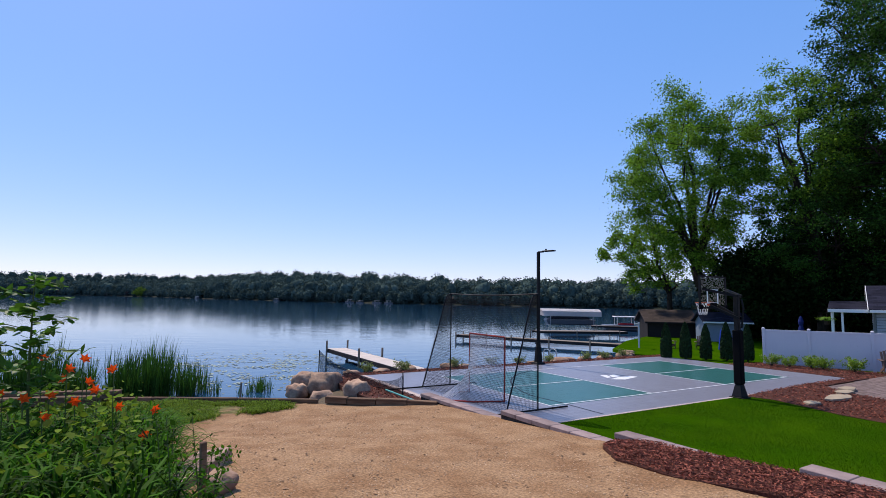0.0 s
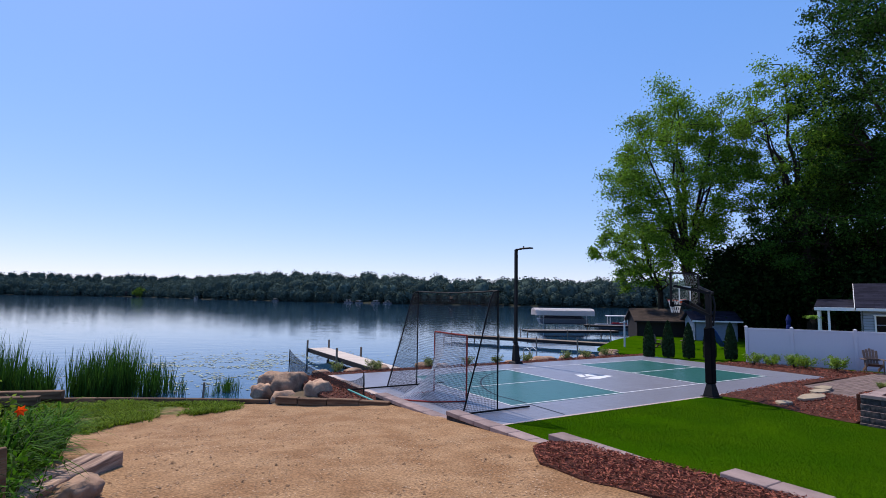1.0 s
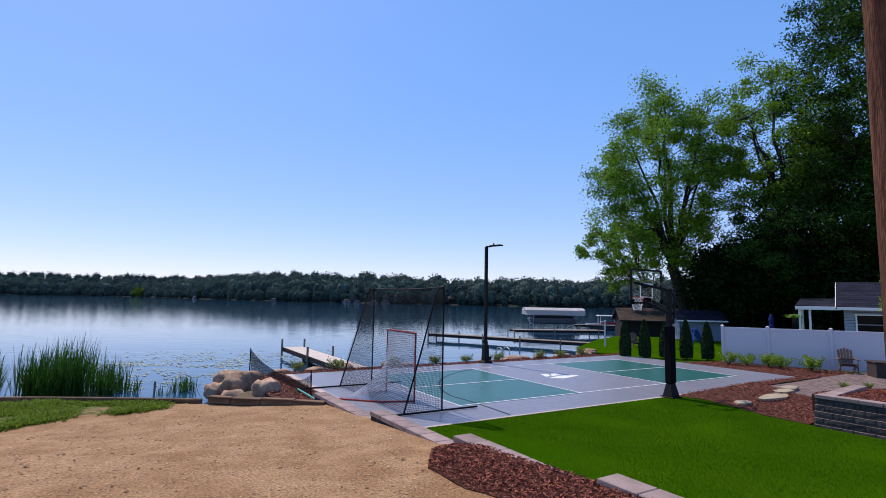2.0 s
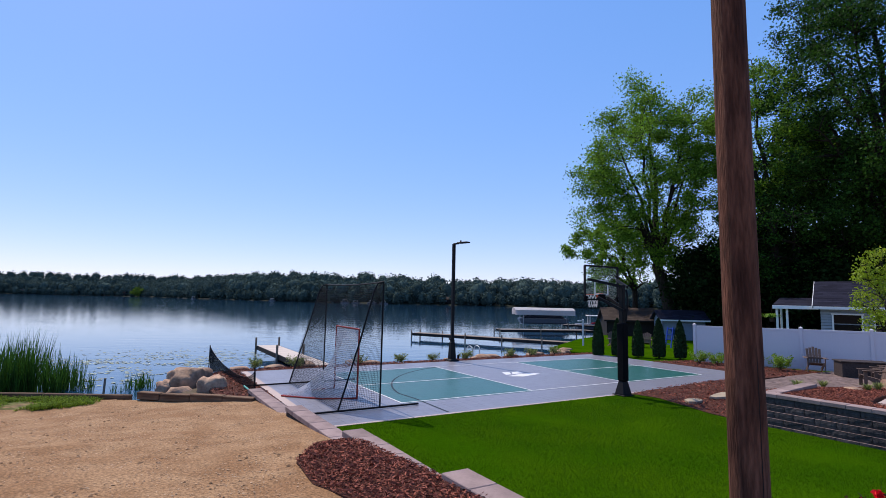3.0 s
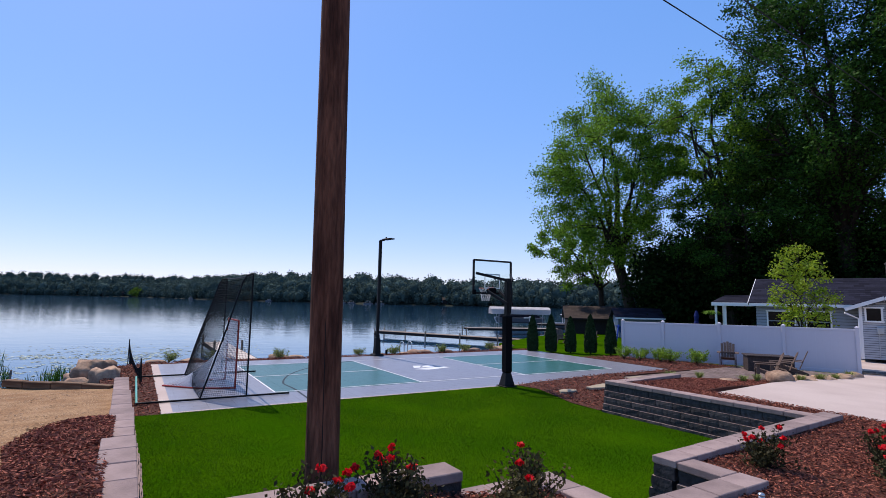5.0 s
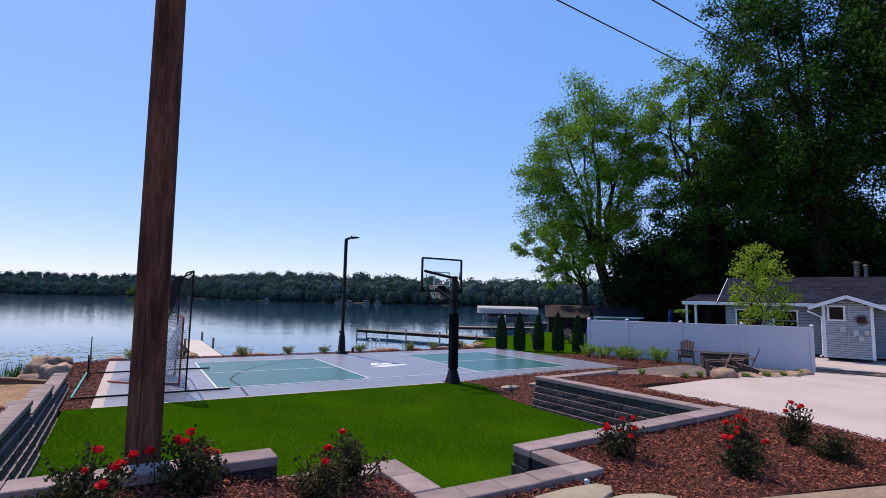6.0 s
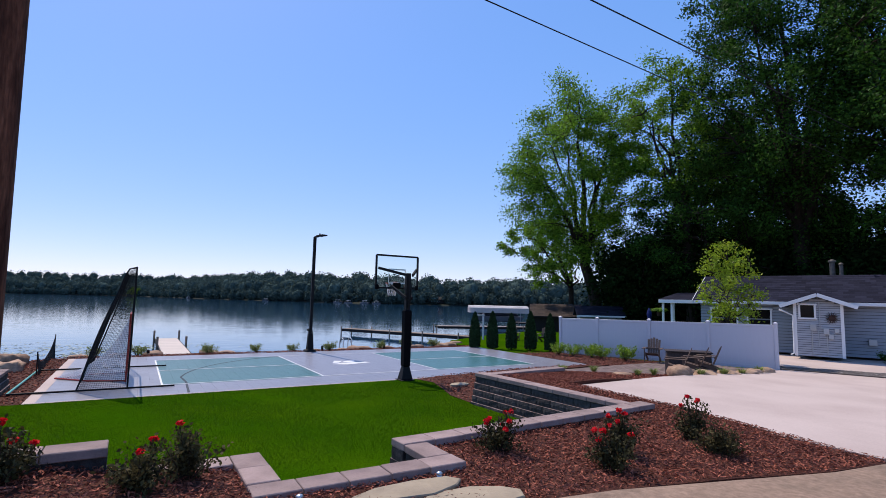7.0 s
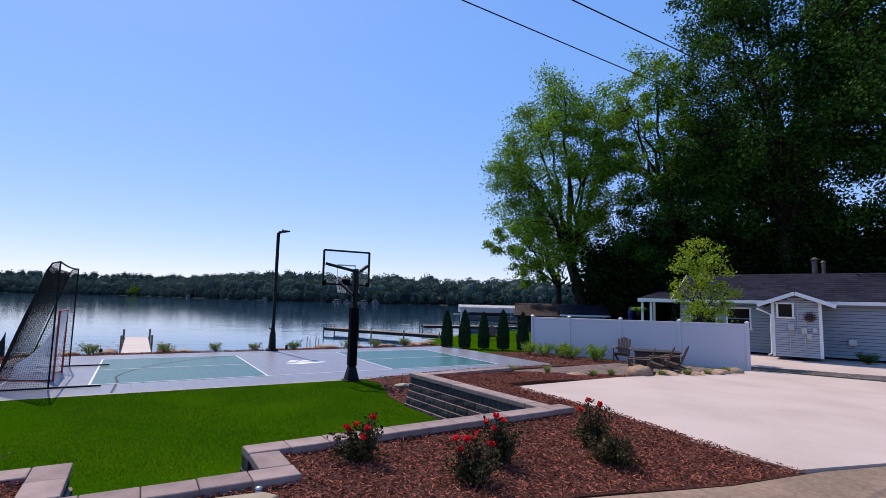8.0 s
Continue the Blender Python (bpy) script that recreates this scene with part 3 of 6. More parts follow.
def basketball_hoop(x, y):
    ob = thing("basketball_hoop", (x, y, 0), "black adjustable basketball hoop with clear backboard and red rim", "basketball hoop")
    bm = bmesh.new()
    box(bm, (0.15, 0.15, 3.30), (0, 0, 1.70), bevel=0.012)
    part("post", bm, M_BLACK, ob)
    bm = bmesh.new()
    box(bm, (0.24, 0.26, 1.75), (0, 0, 1.30), bevel=0.03)
    part("post_pad", bm, M_PAD, ob, "thick black padding round the post")
    bm = bmesh.new()
    box(bm, (0.46, 0.46, 0.03), (0, 0, 0.02), bevel=0.005)
    box(bm, (0.38, 0.36, 0.40), (0, 0, 0.23), bevel=0.02, taper=0.55)
    part("base_plate", bm, M_BLACK, ob)
    by = 0.80
    for zz, z2, name in ((3.28, 3.52, "upper_arm"), (2.55, 2.95, "lower_arm")):
        for sx in (-1, 1):
            bm = bmesh.new()
            beam(bm, (sx * 0.10, -0.12, zz), (sx * (0.70 if zz > 3 else 0.24), by - 0.05, z2 if zz > 3 else z2), 0.055, 0.085)
            part(name, bm, M_BLACK, ob)
    bm = bmesh.new()
    tube(bm, [(0, -0.14, 2.25), (0, -0.22, 2.9), (0, -0.16, 3.2)], 0.03, 8)
    tube(bm, [(0.16, 0, 1.9), (0.17, -0.02, 1.2), (0.2, -0.05, 1.15), (0.17, 0, 1.05)], 0.012, 6)
    part("height_crank", bm, M_BLACK, ob)
    board = thing("backboard", (0, by, 0))
    board.parent = ob
    w, z0, z1 = 0.76, 2.88, 3.95
    for a, b in (((-w, 0, z0), (w, 0, z0)), ((-w, 0, z1), (w, 0, z1)), ((-w, 0, z0), (-w, 0, z1)), ((w, 0, z0), (w, 0, z1))):
        bm = bmesh.new()
        beam(bm, a, b, 0.055, 0.055)
        part("frame_bar", bm, M_BLACK, board)
    bm = bmesh.new()
    box(bm, (2 * w - 0.05, 0.012, z1 - z0 - 0.05), (0, 0, (z0 + z1) / 2))
    pane = part("glass_pane", bm, M_GLASS, board, "clear acrylic pane")
    pane.visible_shadow = False
    bm = bmesh.new()
    for a, b in (((-0.30, 0.012, 3.05), (0.30, 0.012, 3.05)), ((-0.30, 0.012, 3.50), (0.30, 0.012, 3.50)), ((-0.30, 0.012, 3.03), (-0.30, 0.012, 3.52)), ((0.30, 0.012, 3.03), (0.30, 0.012, 3.52))):
        beam(bm, a, b, 0.006, 0.045, up=(0, 1, 0) if a[2] != b[2] else (0, 0, 1))
    part("target_square", bm, M_LINE, board, "white target square")
    for ex, ew in ((-w + 0.03, 0.12), (w - 0.03, 0.10)):
        bm = bmesh.new()
        box(bm, (ew, 0.10, 0.16), (ex, -0.01, z0 + 0.03), bevel=0.02)
        part("edge_pad", bm, M_PAD, board)
    bm = bmesh.new()
    box(bm, (0.26, 0.12, 0.16), (-0.02, -0.03, z0 + 0.10), bevel=0.02)
    part("rim_mount", bm, M_PAD, board)
    rim = thing("rim", (0, by + 0.38, 3.05))
    rim.parent = ob
    bm = bmesh.new()
    ring = [(0.23 * math.cos(a), 0.23 * math.sin(a), 0) for a in np.linspace(0, 2 * math.pi, 25)]
    tube(bm, ring, 0.011, 6, cap=False)
    box(bm, (0.16, 0.16, 0.14), (0, -0.29, -0.03), bevel=0.01)
    part("hoop_ring", bm, M_RIM, rim, "orange-red steel ring")
    bm = bmesh.new()
    n = 12
    for k in range(n):
        for sgn in (-1, 1):
            pts = []
            for j in range(7):
                f = j / 6
                a = 2 * math.pi * (k + sgn * f * 1.5) / n
                r = 0.225 - 0.10 * f ** 0.7
                pts.append((r * math.cos(a), r * math.sin(a), -0.42 * f))
            tube(bm, pts, 0.006, 3, cap=False)
    part("net", bm, M_NET_WHITE, rim, "white cord net")
    return ob


basketball_hoop(6.62, -1.78)


def rebound_net():
    """The tall black practice cage: two base bars, two uprights, two leaning poles, netting."""
    ob = thing("practice_net", (-0.82, -0.42, 0), "tall black framed sports practice net on the court", "sports net")
    L, H, B = 4.55, 3.2, -1.10
    for y in (0, L):
        bm = bmesh.new()
        tube(bm, [(-2.45, y, 0.04), (1.1, y, 0.04)], 0.025, 8)
        part("base_bar", bm, M_BLACK, ob)
        bm = bmesh.new()
        tube(bm, [(0, y, 0.03), (0, y, H)], 0.022, 8)
        part("upright", bm, M_BLACK, ob)
        bm = bmesh.new()
        tube(bm, [(B, y, 0.03), (B * 0.55, y, H * 0.52), (-0.25, y, H * 0.93), (-0.16, y, H * 0.985), (0, y, H)], 0.022, 8)
        part("leaning_pole", bm, M_BLACK, ob)
    bm = bmesh.new()
    tube(bm, [(-2.45, 0, 0.04), (-2.45, L, 0.04)], 0.028, 8)
    part("rear_bar", bm, M_TEAL, ob, "teal plastic rear bar")
    bm = bmesh.new()
    tube(bm, [(0, L * t, H - 0.10 * t * (1 - t) * 2) for t in np.linspace(0, 1, 12)], 0.022, 8)
    part("top_rope", bm, M_BLACK, ob)
    bm = bmesh.new()
    strands(bm, sheet((B, 0, 0.05), (B, L, 0.05), (-0.2, L, H * 0.96), (-0.2, 0, H * 0.96), 80, 64, (-0.16, 0, -0.12)), 0.003)
    part("back_netting", bm, M_NET_BLACK, ob, "black knotted netting")
    for y in (0, L):
        bm = bmesh.new()
        strands(bm, sheet((B, y, 0.05), (0, y, 0.05), (0, y, H), (-0.2, y, H * 0.96), 22, 64, (0, 0.05, 0)), 0.003)
        part("side_netting", bm, M_NET_BLACK, ob, "black knotted netting")
    return ob


rebound_net()


def lacrosse_goal():
    ob = thing("lacrosse_goal", (-0.88, 0.98, 0), "red steel goal frame with slack white net", "goal")
    H, L = 1.9, 1.86
    apex = (-1.75, 1.2, 0.03)
    for y in (0, L):
        bm = bmesh.new()
        tube(bm, [(0, y, 0.0), (0, y, H)], 0.026, 10)
        part("goal_post", bm, M_RED, ob)
        bm = bmesh.new()
        tube(bm, [(0, y, 0.03), (-0.9, y * 0.75 + 0.32, 0.03), apex], 0.022, 8)
        part("ground_bar", bm, M_RED, ob)
    bm = bmesh.new()
    tube(bm, [(0, 0, H), (0, L, H)], 0.026, 10)
    part("crossbar", bm, M_RED, ob)
    bm = bmesh.new()
    rows = []
    for j in range(49):
        v = j / 48
        row = []
        for i in range(49):
            u = i / 48
            top = Vector((0, u * L, H))
            if u < 0.5:
                base = Vector((0, 0, 0.04)).lerp(Vector(apex), u * 2)
            else:
                base = Vector(apex).lerp(Vector((0, L, 0.04)), u * 2 - 1)
            p = top.lerp(base, v)
            p.z -= 0.28 * 4 * v * (1 - v) * (1 - abs(2 * u - 1))
            p.x += 0.25 * 4 * v * (1 - v) * (1 - abs(2 * u - 1))
            row.append(p)
        rows.append(row)
    strands(bm, rows, 0.0058)
    part("goal_netting", bm, M_NET_WHITE, ob, "slack white netting")
    return ob


lacrosse_goal()


def side_net():
    ob = thing("low_net", (-3.55, 10.3, 0), "low sagging black net strung along the shore end", "net")
    a, b = Vector((0, 0, 0.73)), Vector((0.38, -7.2, 0.7))
    bm = bmesh.new()
    tube(bm, [(0, 0, -0.5), (0, 0, 0.75)], 0.02, 6)
    part("stake", bm, M_BLACK, ob)
    bm = bmesh.new()
    tube(bm, [(0.38, -7.2, -0.1), (0.36, -7.2, 0.72)], 0.018, 6)
    part("stake", bm, M_BLACK, ob)
    bm = bmesh.new()
    rows = []
    for j in range(22):
        row = []
        for i in range(131):
            u = i / 130
            top = a.lerp(b, u)
            top.z = 0.16 + 0.57 * math.exp(-u * 3.6) + 0.46 * math.exp(-(1 - u) * 9)
            low = Vector((top.x + 0.05, top.y, -0.25 + 0.12 * u))
            row.append(top.lerp(low, j / 21))
        rows.append(row)
    strands(bm, rows, 0.0055)
    part("netting", bm, M_NET_BLACK, ob)
    return ob


side_net()


# ---- white fence ----
FU = Vector((21.28 - 18.06, -5.46 - 3.15, 0)).normalized()
FA = Vector((17.98, 3.18, -0.03))


def white_fence():
    ob = thing("white_fence", tuple(FA), "tall white vinyl privacy fence with capped posts", "fence", kind="structure", turn=math.degrees(math.atan2(FU.y, FU.x)))
    ob.matrix_world = ob.matrix_world @ Matrix.Rotation(-0.0088, 4, "Y")
    at = [0.0, 1.95, 4.4, 6.85, 9.3]
    for s in at:
        bm = bmesh.new()
        box(bm, (0.13, 0.13, 1.95), (s, 0, 0.85), bevel=0.008)
        post = part("fence_post", bm, M_VINYL, ob)
        bm = bmesh.new()
        box(bm, (0.16, 0.16, 0.03), (s, 0, 1.84), bevel=0.006)
        box(bm, (0.15, 0.15, 0.05), (s, 0, 1.88), taper=0.2)
        part("post_cap", bm, M_VINYL, post)
    for a, b in zip(at, at[1:]):
        n = round((b - a) / 0.28)
        w = (b - a - 0.13) / n
        bm = bmesh.new()
        box(bm, (w - 0.0006, 0.025, 1.6), (0, 0, 0.9), bevel=0.0006)
        me = to_mesh("fence_board", bm, M_VINYL)
        for i in range(n):
            piece("fence_board", me, ob, Matrix.Translation((a + 0.065 + (i + 0.5) * w, 0, 0)))
        for z, h in ((1.74, 0.10), (0.08, 0.14)):
            bm = bmesh.new()
            box(bm, (b - a - 0.13, 0.05, h), ((a + b) / 2, 0, z), bevel=0.006)
            part("rail", bm, M_VINYL, ob)
    return ob


white_fence()


# ---- trees ----
def crown_spots(rng, n, egg, shell, seed, narrow):
    """Places of leaf sprays in a lumpy egg, kept apart from one another."""
    ox, oy, rx, ry, z0, z1 = egg
    zc, zh = (z0 + z1) / 2, (z1 - z0) / 2
    gap = 0.62 * (4.19 * rx * ry * zh / n) ** (1 / 3)
    out = np.zeros((0, 3))
    for _ in range(n * 30):
        d = rng.normal(size=3)
        d /= np.linalg.norm(d)
        k = (shell + (1 - shell) * rng.random()) ** 0.7
        k *= 1 + 0.20 * noise.noise(Vector(d) * 1.7 + Vector((seed, 0, 0))) + 0.16 * noise.noise(Vector(d) * 4.5 + Vector((0, seed, 0)))
        wide = 1.0 - narrow * max(0, d[2]) ** 2
        p = np.array([ox + d[0] * rx * k * wide, oy + d[1] * ry * k * wide, zc + d[2] * zh * k])
        if len(out) and np.min(np.sum((out - p) ** 2, axis=1)) < gap * gap:
            continue
        out = np.vstack([out, p])
        if len(out) >= n:
            break
    return out


def bend(a, b, rise, n=8):
    """A branch that leaves steeply and arches over to its end."""
    m = a.lerp(b, 0.45) + Vector((0, 0, rise))
    return [a.lerp(m, t).lerp(m.lerp(b, t), t) for t in (i / (n - 1) for i in range(n))]


def tree(name, base, egg, label, seed, sprays=200, per=300, leaf=0.2, mat=M_LEAF, trunk_r=0.4, fork=6.0, lean=(0, 0), limbs=8, shell=0.35, spread=0.75, narrow=0.42, group="trees"):
    """Trunk, arching limbs, branches to every spray, and umbrella-shaped sprays of single leaves.
    egg: the crown's centre, radii and heights, from the base."""
    rng = np.random.default_rng(seed)
    ob = thing(name, base, label, "tree", group)
    ox, oy, rx, ry, z0, z1 = egg
    zc, zh = (z0 + z1) / 2, (z1 - z0) / 2
    bm = bmesh.new()
    knee = Vector((lean[0], lean[1], fork))
    trunk = [Vector((0, 0, -0.3)), Vector((lean[0] * 0.15, lean[1] * 0.15, fork * 0.3)), Vector((lean[0] * 0.5, lean[1] * 0.5, fork * 0.65)), knee]
    tube(bm, trunk, [trunk_r * 1.45, trunk_r * 1.05, trunk_r * 0.95, trunk_r * 0.9], 12)
    ends = [Vector((ox, oy, z1 - 0.12 * zh))]
    for i in range(limbs):
        a = 2 * math.pi * (i + rng.uniform(-0.3, 0.3)) / limbs
        u = -0.35 + 1.05 * ((i * 0.618) % 1)
        q = 0.72 * math.sqrt(max(0.1, 1 - u * u))
        ends.append(Vector((ox + rx * q * math.cos(a), oy + ry * q * math.sin(a), zc + zh * u)))
    knots, spots = [], crown_spots(rng, sprays, egg, shell, seed * 0.37, narrow)
    for i, e in enumerate(ends):
        s0 = knee if i < 3 else trunk[2].lerp(knee, rng.uniform(0.5, 1.0))
        line = bend(s0, e, 0.22 * (e - s0).length * (1 if i else 0.1))
        line = [p + Vector(rng.normal(size=3)) * 0.18 * math.sin(math.pi * t / 7) for t, p in enumerate(line)]
        r0 = trunk_r * (0.62 if i < 3 else 0.42)
        tube(bm, line, [r0 * (1 - 0.86 * t / 7) for t in range(8)], 8)
        knots += line[2:]
    kn = np.array([k[:] for k in knots])
    pts, heads = [], []
    for c in spots:
        d = c - kn
        away = np.sqrt((d ** 2).sum(1)) + 1.2 * np.maximum(0, -d[:, 2])
        s0, e = knots[int(np.argmin(away))], Vector(c)
        line = bend(s0, e, 0.16 * (e - s0).length, 5)
        r0 = 0.028 + 0.012 * (e - s0).length
        tube(bm, line, [r0, r0 * 0.75, r0 * 0.5, r0 * 0.35, 0.008], 5)
        m = int(per * rng.uniform(0.55, 1.45))
        size = spread * rng.uniform(0.7, 1.35)
        flat = rng.normal(size=(m, 2)) * size * 0.52
        back = np.array(line[-2]) - c
        t = rng.random(m)[:, None] ** 1.6 * 0.9
        p = c + back * t
        p[:, :2] += flat
        p[:, 2] += rng.normal(size=m) * 0.40 * size - 0.10 * (flat ** 2).sum(1) / size
        pts.append(p)
    part("trunk", bm, M_BARK, ob, smooth=True)
    v, f = leaf_quads(np.concatenate(pts), leaf, rng, flat=0.2)
    soup("crown", v, f, mat, kind="", parent=ob)
    return ob


tree("maple_tree", (36.2, 17.1, -0.2), (-2.3, 0.35, 6.5, 6.5, 6.2, 23.6), "tall broadleaf tree with sunlit green crown", 11, sprays=150, per=520, leaf=0.2, trunk_r=0.5, fork=6.8, lean=(-1.5, 0.5), limbs=10, shell=0.5, spread=0.95)
tree("maple_tree", (38.6, 23.1, -0.4), (-2.1, 1.4, 5.0, 5.0, 4.8, 12.3), "smaller broadleaf tree with sunlit green crown by the lake", 19, sprays=50, per=380, leaf=0.21, fork=4.6, trunk_r=0.3, limbs=6, spread=0.65)
tree("oak_tree", (36.5, 8.0, 0), (-1.2, 0.8, 4.4, 4.4, 9.0, 23.6), "tall broadleaf tree with thin upper crown and bare limbs", 12, sprays=85, per=270, leaf=0.19, fork=9.0, trunk_r=0.36, lean=(-0.3, 0.3), limbs=8, shell=0.45, spread=0.7)
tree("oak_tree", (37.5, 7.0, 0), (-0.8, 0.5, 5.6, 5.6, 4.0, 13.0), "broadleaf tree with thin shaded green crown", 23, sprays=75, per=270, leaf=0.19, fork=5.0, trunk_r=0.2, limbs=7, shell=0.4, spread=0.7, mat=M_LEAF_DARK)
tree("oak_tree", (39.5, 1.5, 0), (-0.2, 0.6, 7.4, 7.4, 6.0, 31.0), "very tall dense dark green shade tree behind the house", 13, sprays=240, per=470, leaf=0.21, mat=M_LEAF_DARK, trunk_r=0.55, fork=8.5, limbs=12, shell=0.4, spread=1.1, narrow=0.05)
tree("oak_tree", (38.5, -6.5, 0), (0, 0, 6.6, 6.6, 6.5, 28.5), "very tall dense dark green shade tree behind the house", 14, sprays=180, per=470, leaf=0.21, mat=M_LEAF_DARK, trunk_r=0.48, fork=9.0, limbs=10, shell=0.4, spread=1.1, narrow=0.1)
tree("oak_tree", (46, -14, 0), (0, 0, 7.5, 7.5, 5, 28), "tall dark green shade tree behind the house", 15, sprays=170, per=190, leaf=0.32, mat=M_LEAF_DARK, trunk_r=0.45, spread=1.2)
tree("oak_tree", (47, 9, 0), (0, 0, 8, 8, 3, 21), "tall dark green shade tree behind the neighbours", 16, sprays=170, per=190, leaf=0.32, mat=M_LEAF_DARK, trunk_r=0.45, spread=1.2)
# trees added to fill the black shade behind the house
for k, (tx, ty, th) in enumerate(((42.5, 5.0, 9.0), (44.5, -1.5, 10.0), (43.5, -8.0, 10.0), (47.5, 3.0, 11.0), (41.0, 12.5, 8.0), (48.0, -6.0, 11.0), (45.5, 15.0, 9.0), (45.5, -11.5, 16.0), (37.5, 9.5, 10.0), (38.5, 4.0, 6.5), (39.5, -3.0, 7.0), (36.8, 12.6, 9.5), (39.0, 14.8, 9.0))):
    tree("understorey_tree", (tx, ty, 0), (0, 0, 4.4, 4.4, 0.8, th), "low dense tree with deep shade put into its leaf colour", 40 + k, sprays=70, per=170, leaf=0.32, mat=M_LEAF_SHADED, trunk_r=0.16, fork=1.6, limbs=5, spread=1.1, group="understorey")


# ---- far shore ----
FAR_LINE = [(-1500, 1600), (-700, 1250), (-330, 1020), (-182, 965), (-60, 890), (0, 830), (30, 700), (49, 572), (80, 490), (116, 418), (164, 351), (220, 300), (273, 249), (330, 190), (420, 110), (560, 60)]


def far_shore():
    pts = [Vector((x, y, 0)) for x, y in FAR_LINE]
    rows = []
    bm = bmesh.new()
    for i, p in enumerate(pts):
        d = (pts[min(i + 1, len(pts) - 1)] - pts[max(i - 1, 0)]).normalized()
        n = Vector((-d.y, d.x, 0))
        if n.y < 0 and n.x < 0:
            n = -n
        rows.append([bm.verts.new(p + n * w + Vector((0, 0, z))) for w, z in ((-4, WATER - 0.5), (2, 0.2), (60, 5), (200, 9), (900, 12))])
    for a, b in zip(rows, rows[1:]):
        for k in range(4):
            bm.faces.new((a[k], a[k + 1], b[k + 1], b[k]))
    # near-black bank: shade at the foot of the woods is put into the colour
    single("far_bank", bm, material("shaded_bank", (0.012, 0.016, 0.008), 0.95, grain=0.4, scale=0.2), label="low bank across the lake with shade put into its colour", category="ground", kind="structure")
    rng = np.random.default_rng(5)
    ico = bmesh.new()
    bmesh.ops.create_icosphere(ico, subdivisions=2, radius=1.0)
    base = np.array([v.co[:] for v in ico.verts])
    faces = np.array([[v.index for v in f.verts] for f in ico.faces])
    ico.free()
    shapes = []
    for s in range(10):
        k = []
        for v in base:
            p = Vector(v)
            r = 1 + 0.30 * noise.noise(p * 1.6 + Vector((s * 7, 0, 0))) + 0.26 * noise.noise(p * 4.0 + Vector((0, s * 5, 0))) + 0.16 * noise.noise(p * 9 + Vector((0, 0, s * 3)))
            k.append(v * r)
        shapes.append(np.array(k))
    vs, fs, tips, off = [], [], [], 0
    lengths = [(b - a).length for a, b in zip(pts, pts[1:])]
    for i, (a, b) in enumerate(zip(pts, pts[1:])):
        if b.x < -420 or a.x > 420:
            continue
        d = (b - a).normalized()
        n = Vector((-d.y, d.x, 0))
        if n.y < 0:
            n = -n
        for row, (back, lift, gap) in enumerate(((3, -1.0, 4.5), (13, 1.5, 5.5), (23, 4, 6.0), (36, 7, 7.0), (55, 11, 8.0), (80, 15, 9.0))):
            lift *= (1.25, 1.25, 1.25, 1.27, 1.15, 1.1, 1.08, 0.95, 0.8, 0.6, 0.45, 0.5, 0.55, 0.4, 0.3)[i]
            count = int(lengths[i] / gap)
            for k in range(-2, count + 2):
                if row == 0 and rng.random() < 0.12:
                    continue
                c = a + d * ((k + rng.random()) * gap) + n * (back + rng.uniform(-4, 4))
                h = rng.uniform(11, 18) * (0.62 if row == 0 else 1.0)
                w = h * rng.uniform(0.32, 0.52)
                vs.append(shapes[rng.integers(10)] * np.array([w, w, h * 0.55]) * 0.76 + np.array([c.x, c.y, lift + h * 0.5]))
                fs.append(faces + off)
                off += len(base)
                m = 230
                dd = rng.normal(size=(m, 3))
                dd /= np.linalg.norm(dd, axis=1, keepdims=True)
                tips.append(dd * np.array([w, w, h * 0.55]) * rng.uniform(0.66, 1.08, (m, 1)) + np.array([c.x, c.y, lift + h * 0.5]))
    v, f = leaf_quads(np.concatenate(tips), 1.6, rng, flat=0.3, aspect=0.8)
    soup("far_leaf_clumps", v, f, M_FAR_HAZE, "ragged leafy outline of the far woods", "woods")
    soup("far_woods", np.concatenate(vs), np.concatenate(fs), M_FAR_HAZE, "dense dark green woods along the far shore", "woods", smooth=True)


far_shore()
M_WILLOW = material("willow_leaves", (0.16, 0.22, 0.03), 0.8, island=0.3, spec=0.0)
tree("far_willow", (-3.5, 822, -0.5), (0, 0, 9.0, 6.0, 1.0, 12.5), "round yellow-green willow on the far bank", 72, sprays=40, per=45, leaf=1.3, mat=M_WILLOW, trunk_r=0.3, fork=3.0, spread=2.6, group="far willows")

# ---- lake edge ----
def timber(ob, a, b, w=0.19, h=0.17, z=0.42, mat=None):
    a, b = Vector((*a, z - h / 2)), Vector((*b, z - h / 2))
    bm = bmesh.new()
    d = b - a
    box(bm, (d.length - 0.015, w, h), (0, 0, 0), bevel=0.014)
    for v in bm.verts:
        v.co += Vector((0, 0.008, 0.008)) * noise.noise(v.co * 3 + a)
    p = part("timber", bm, mat or M_TIMBER, ob)
    p.matrix_basis = Matrix.Translation((a + b) / 2) @ d.to_track_quat("X", "Z").to_matrix().to_4x4()
    return p


edge = thing("timber_edging", (0, 0, 0), "weathered brown landscape timbers along the lake edge", "edging", kind="structure")
line = [Vector((-3.78, -0.02)), Vector((-4.35, 0.5)), Vector((-5.0, 0.98)), Vector((-5.6, 1.42)), Vector((-6.05, 1.8))]
for i, (a, b) in enumerate(zip(line, line[1:])):
    timber(edge, a, b, 0.2, 0.17, 0.44 + 0.012 * (i % 2))
    timber(edge, a + Vector((0.06, 0.05)), b + Vector((0.06, 0.05)), 0.2, 0.17, 0.26)
    timber(edge, a + Vector((0.08, 0.08)), b + Vector((0.08, 0.08)), 0.2, 0.4, 0.085)
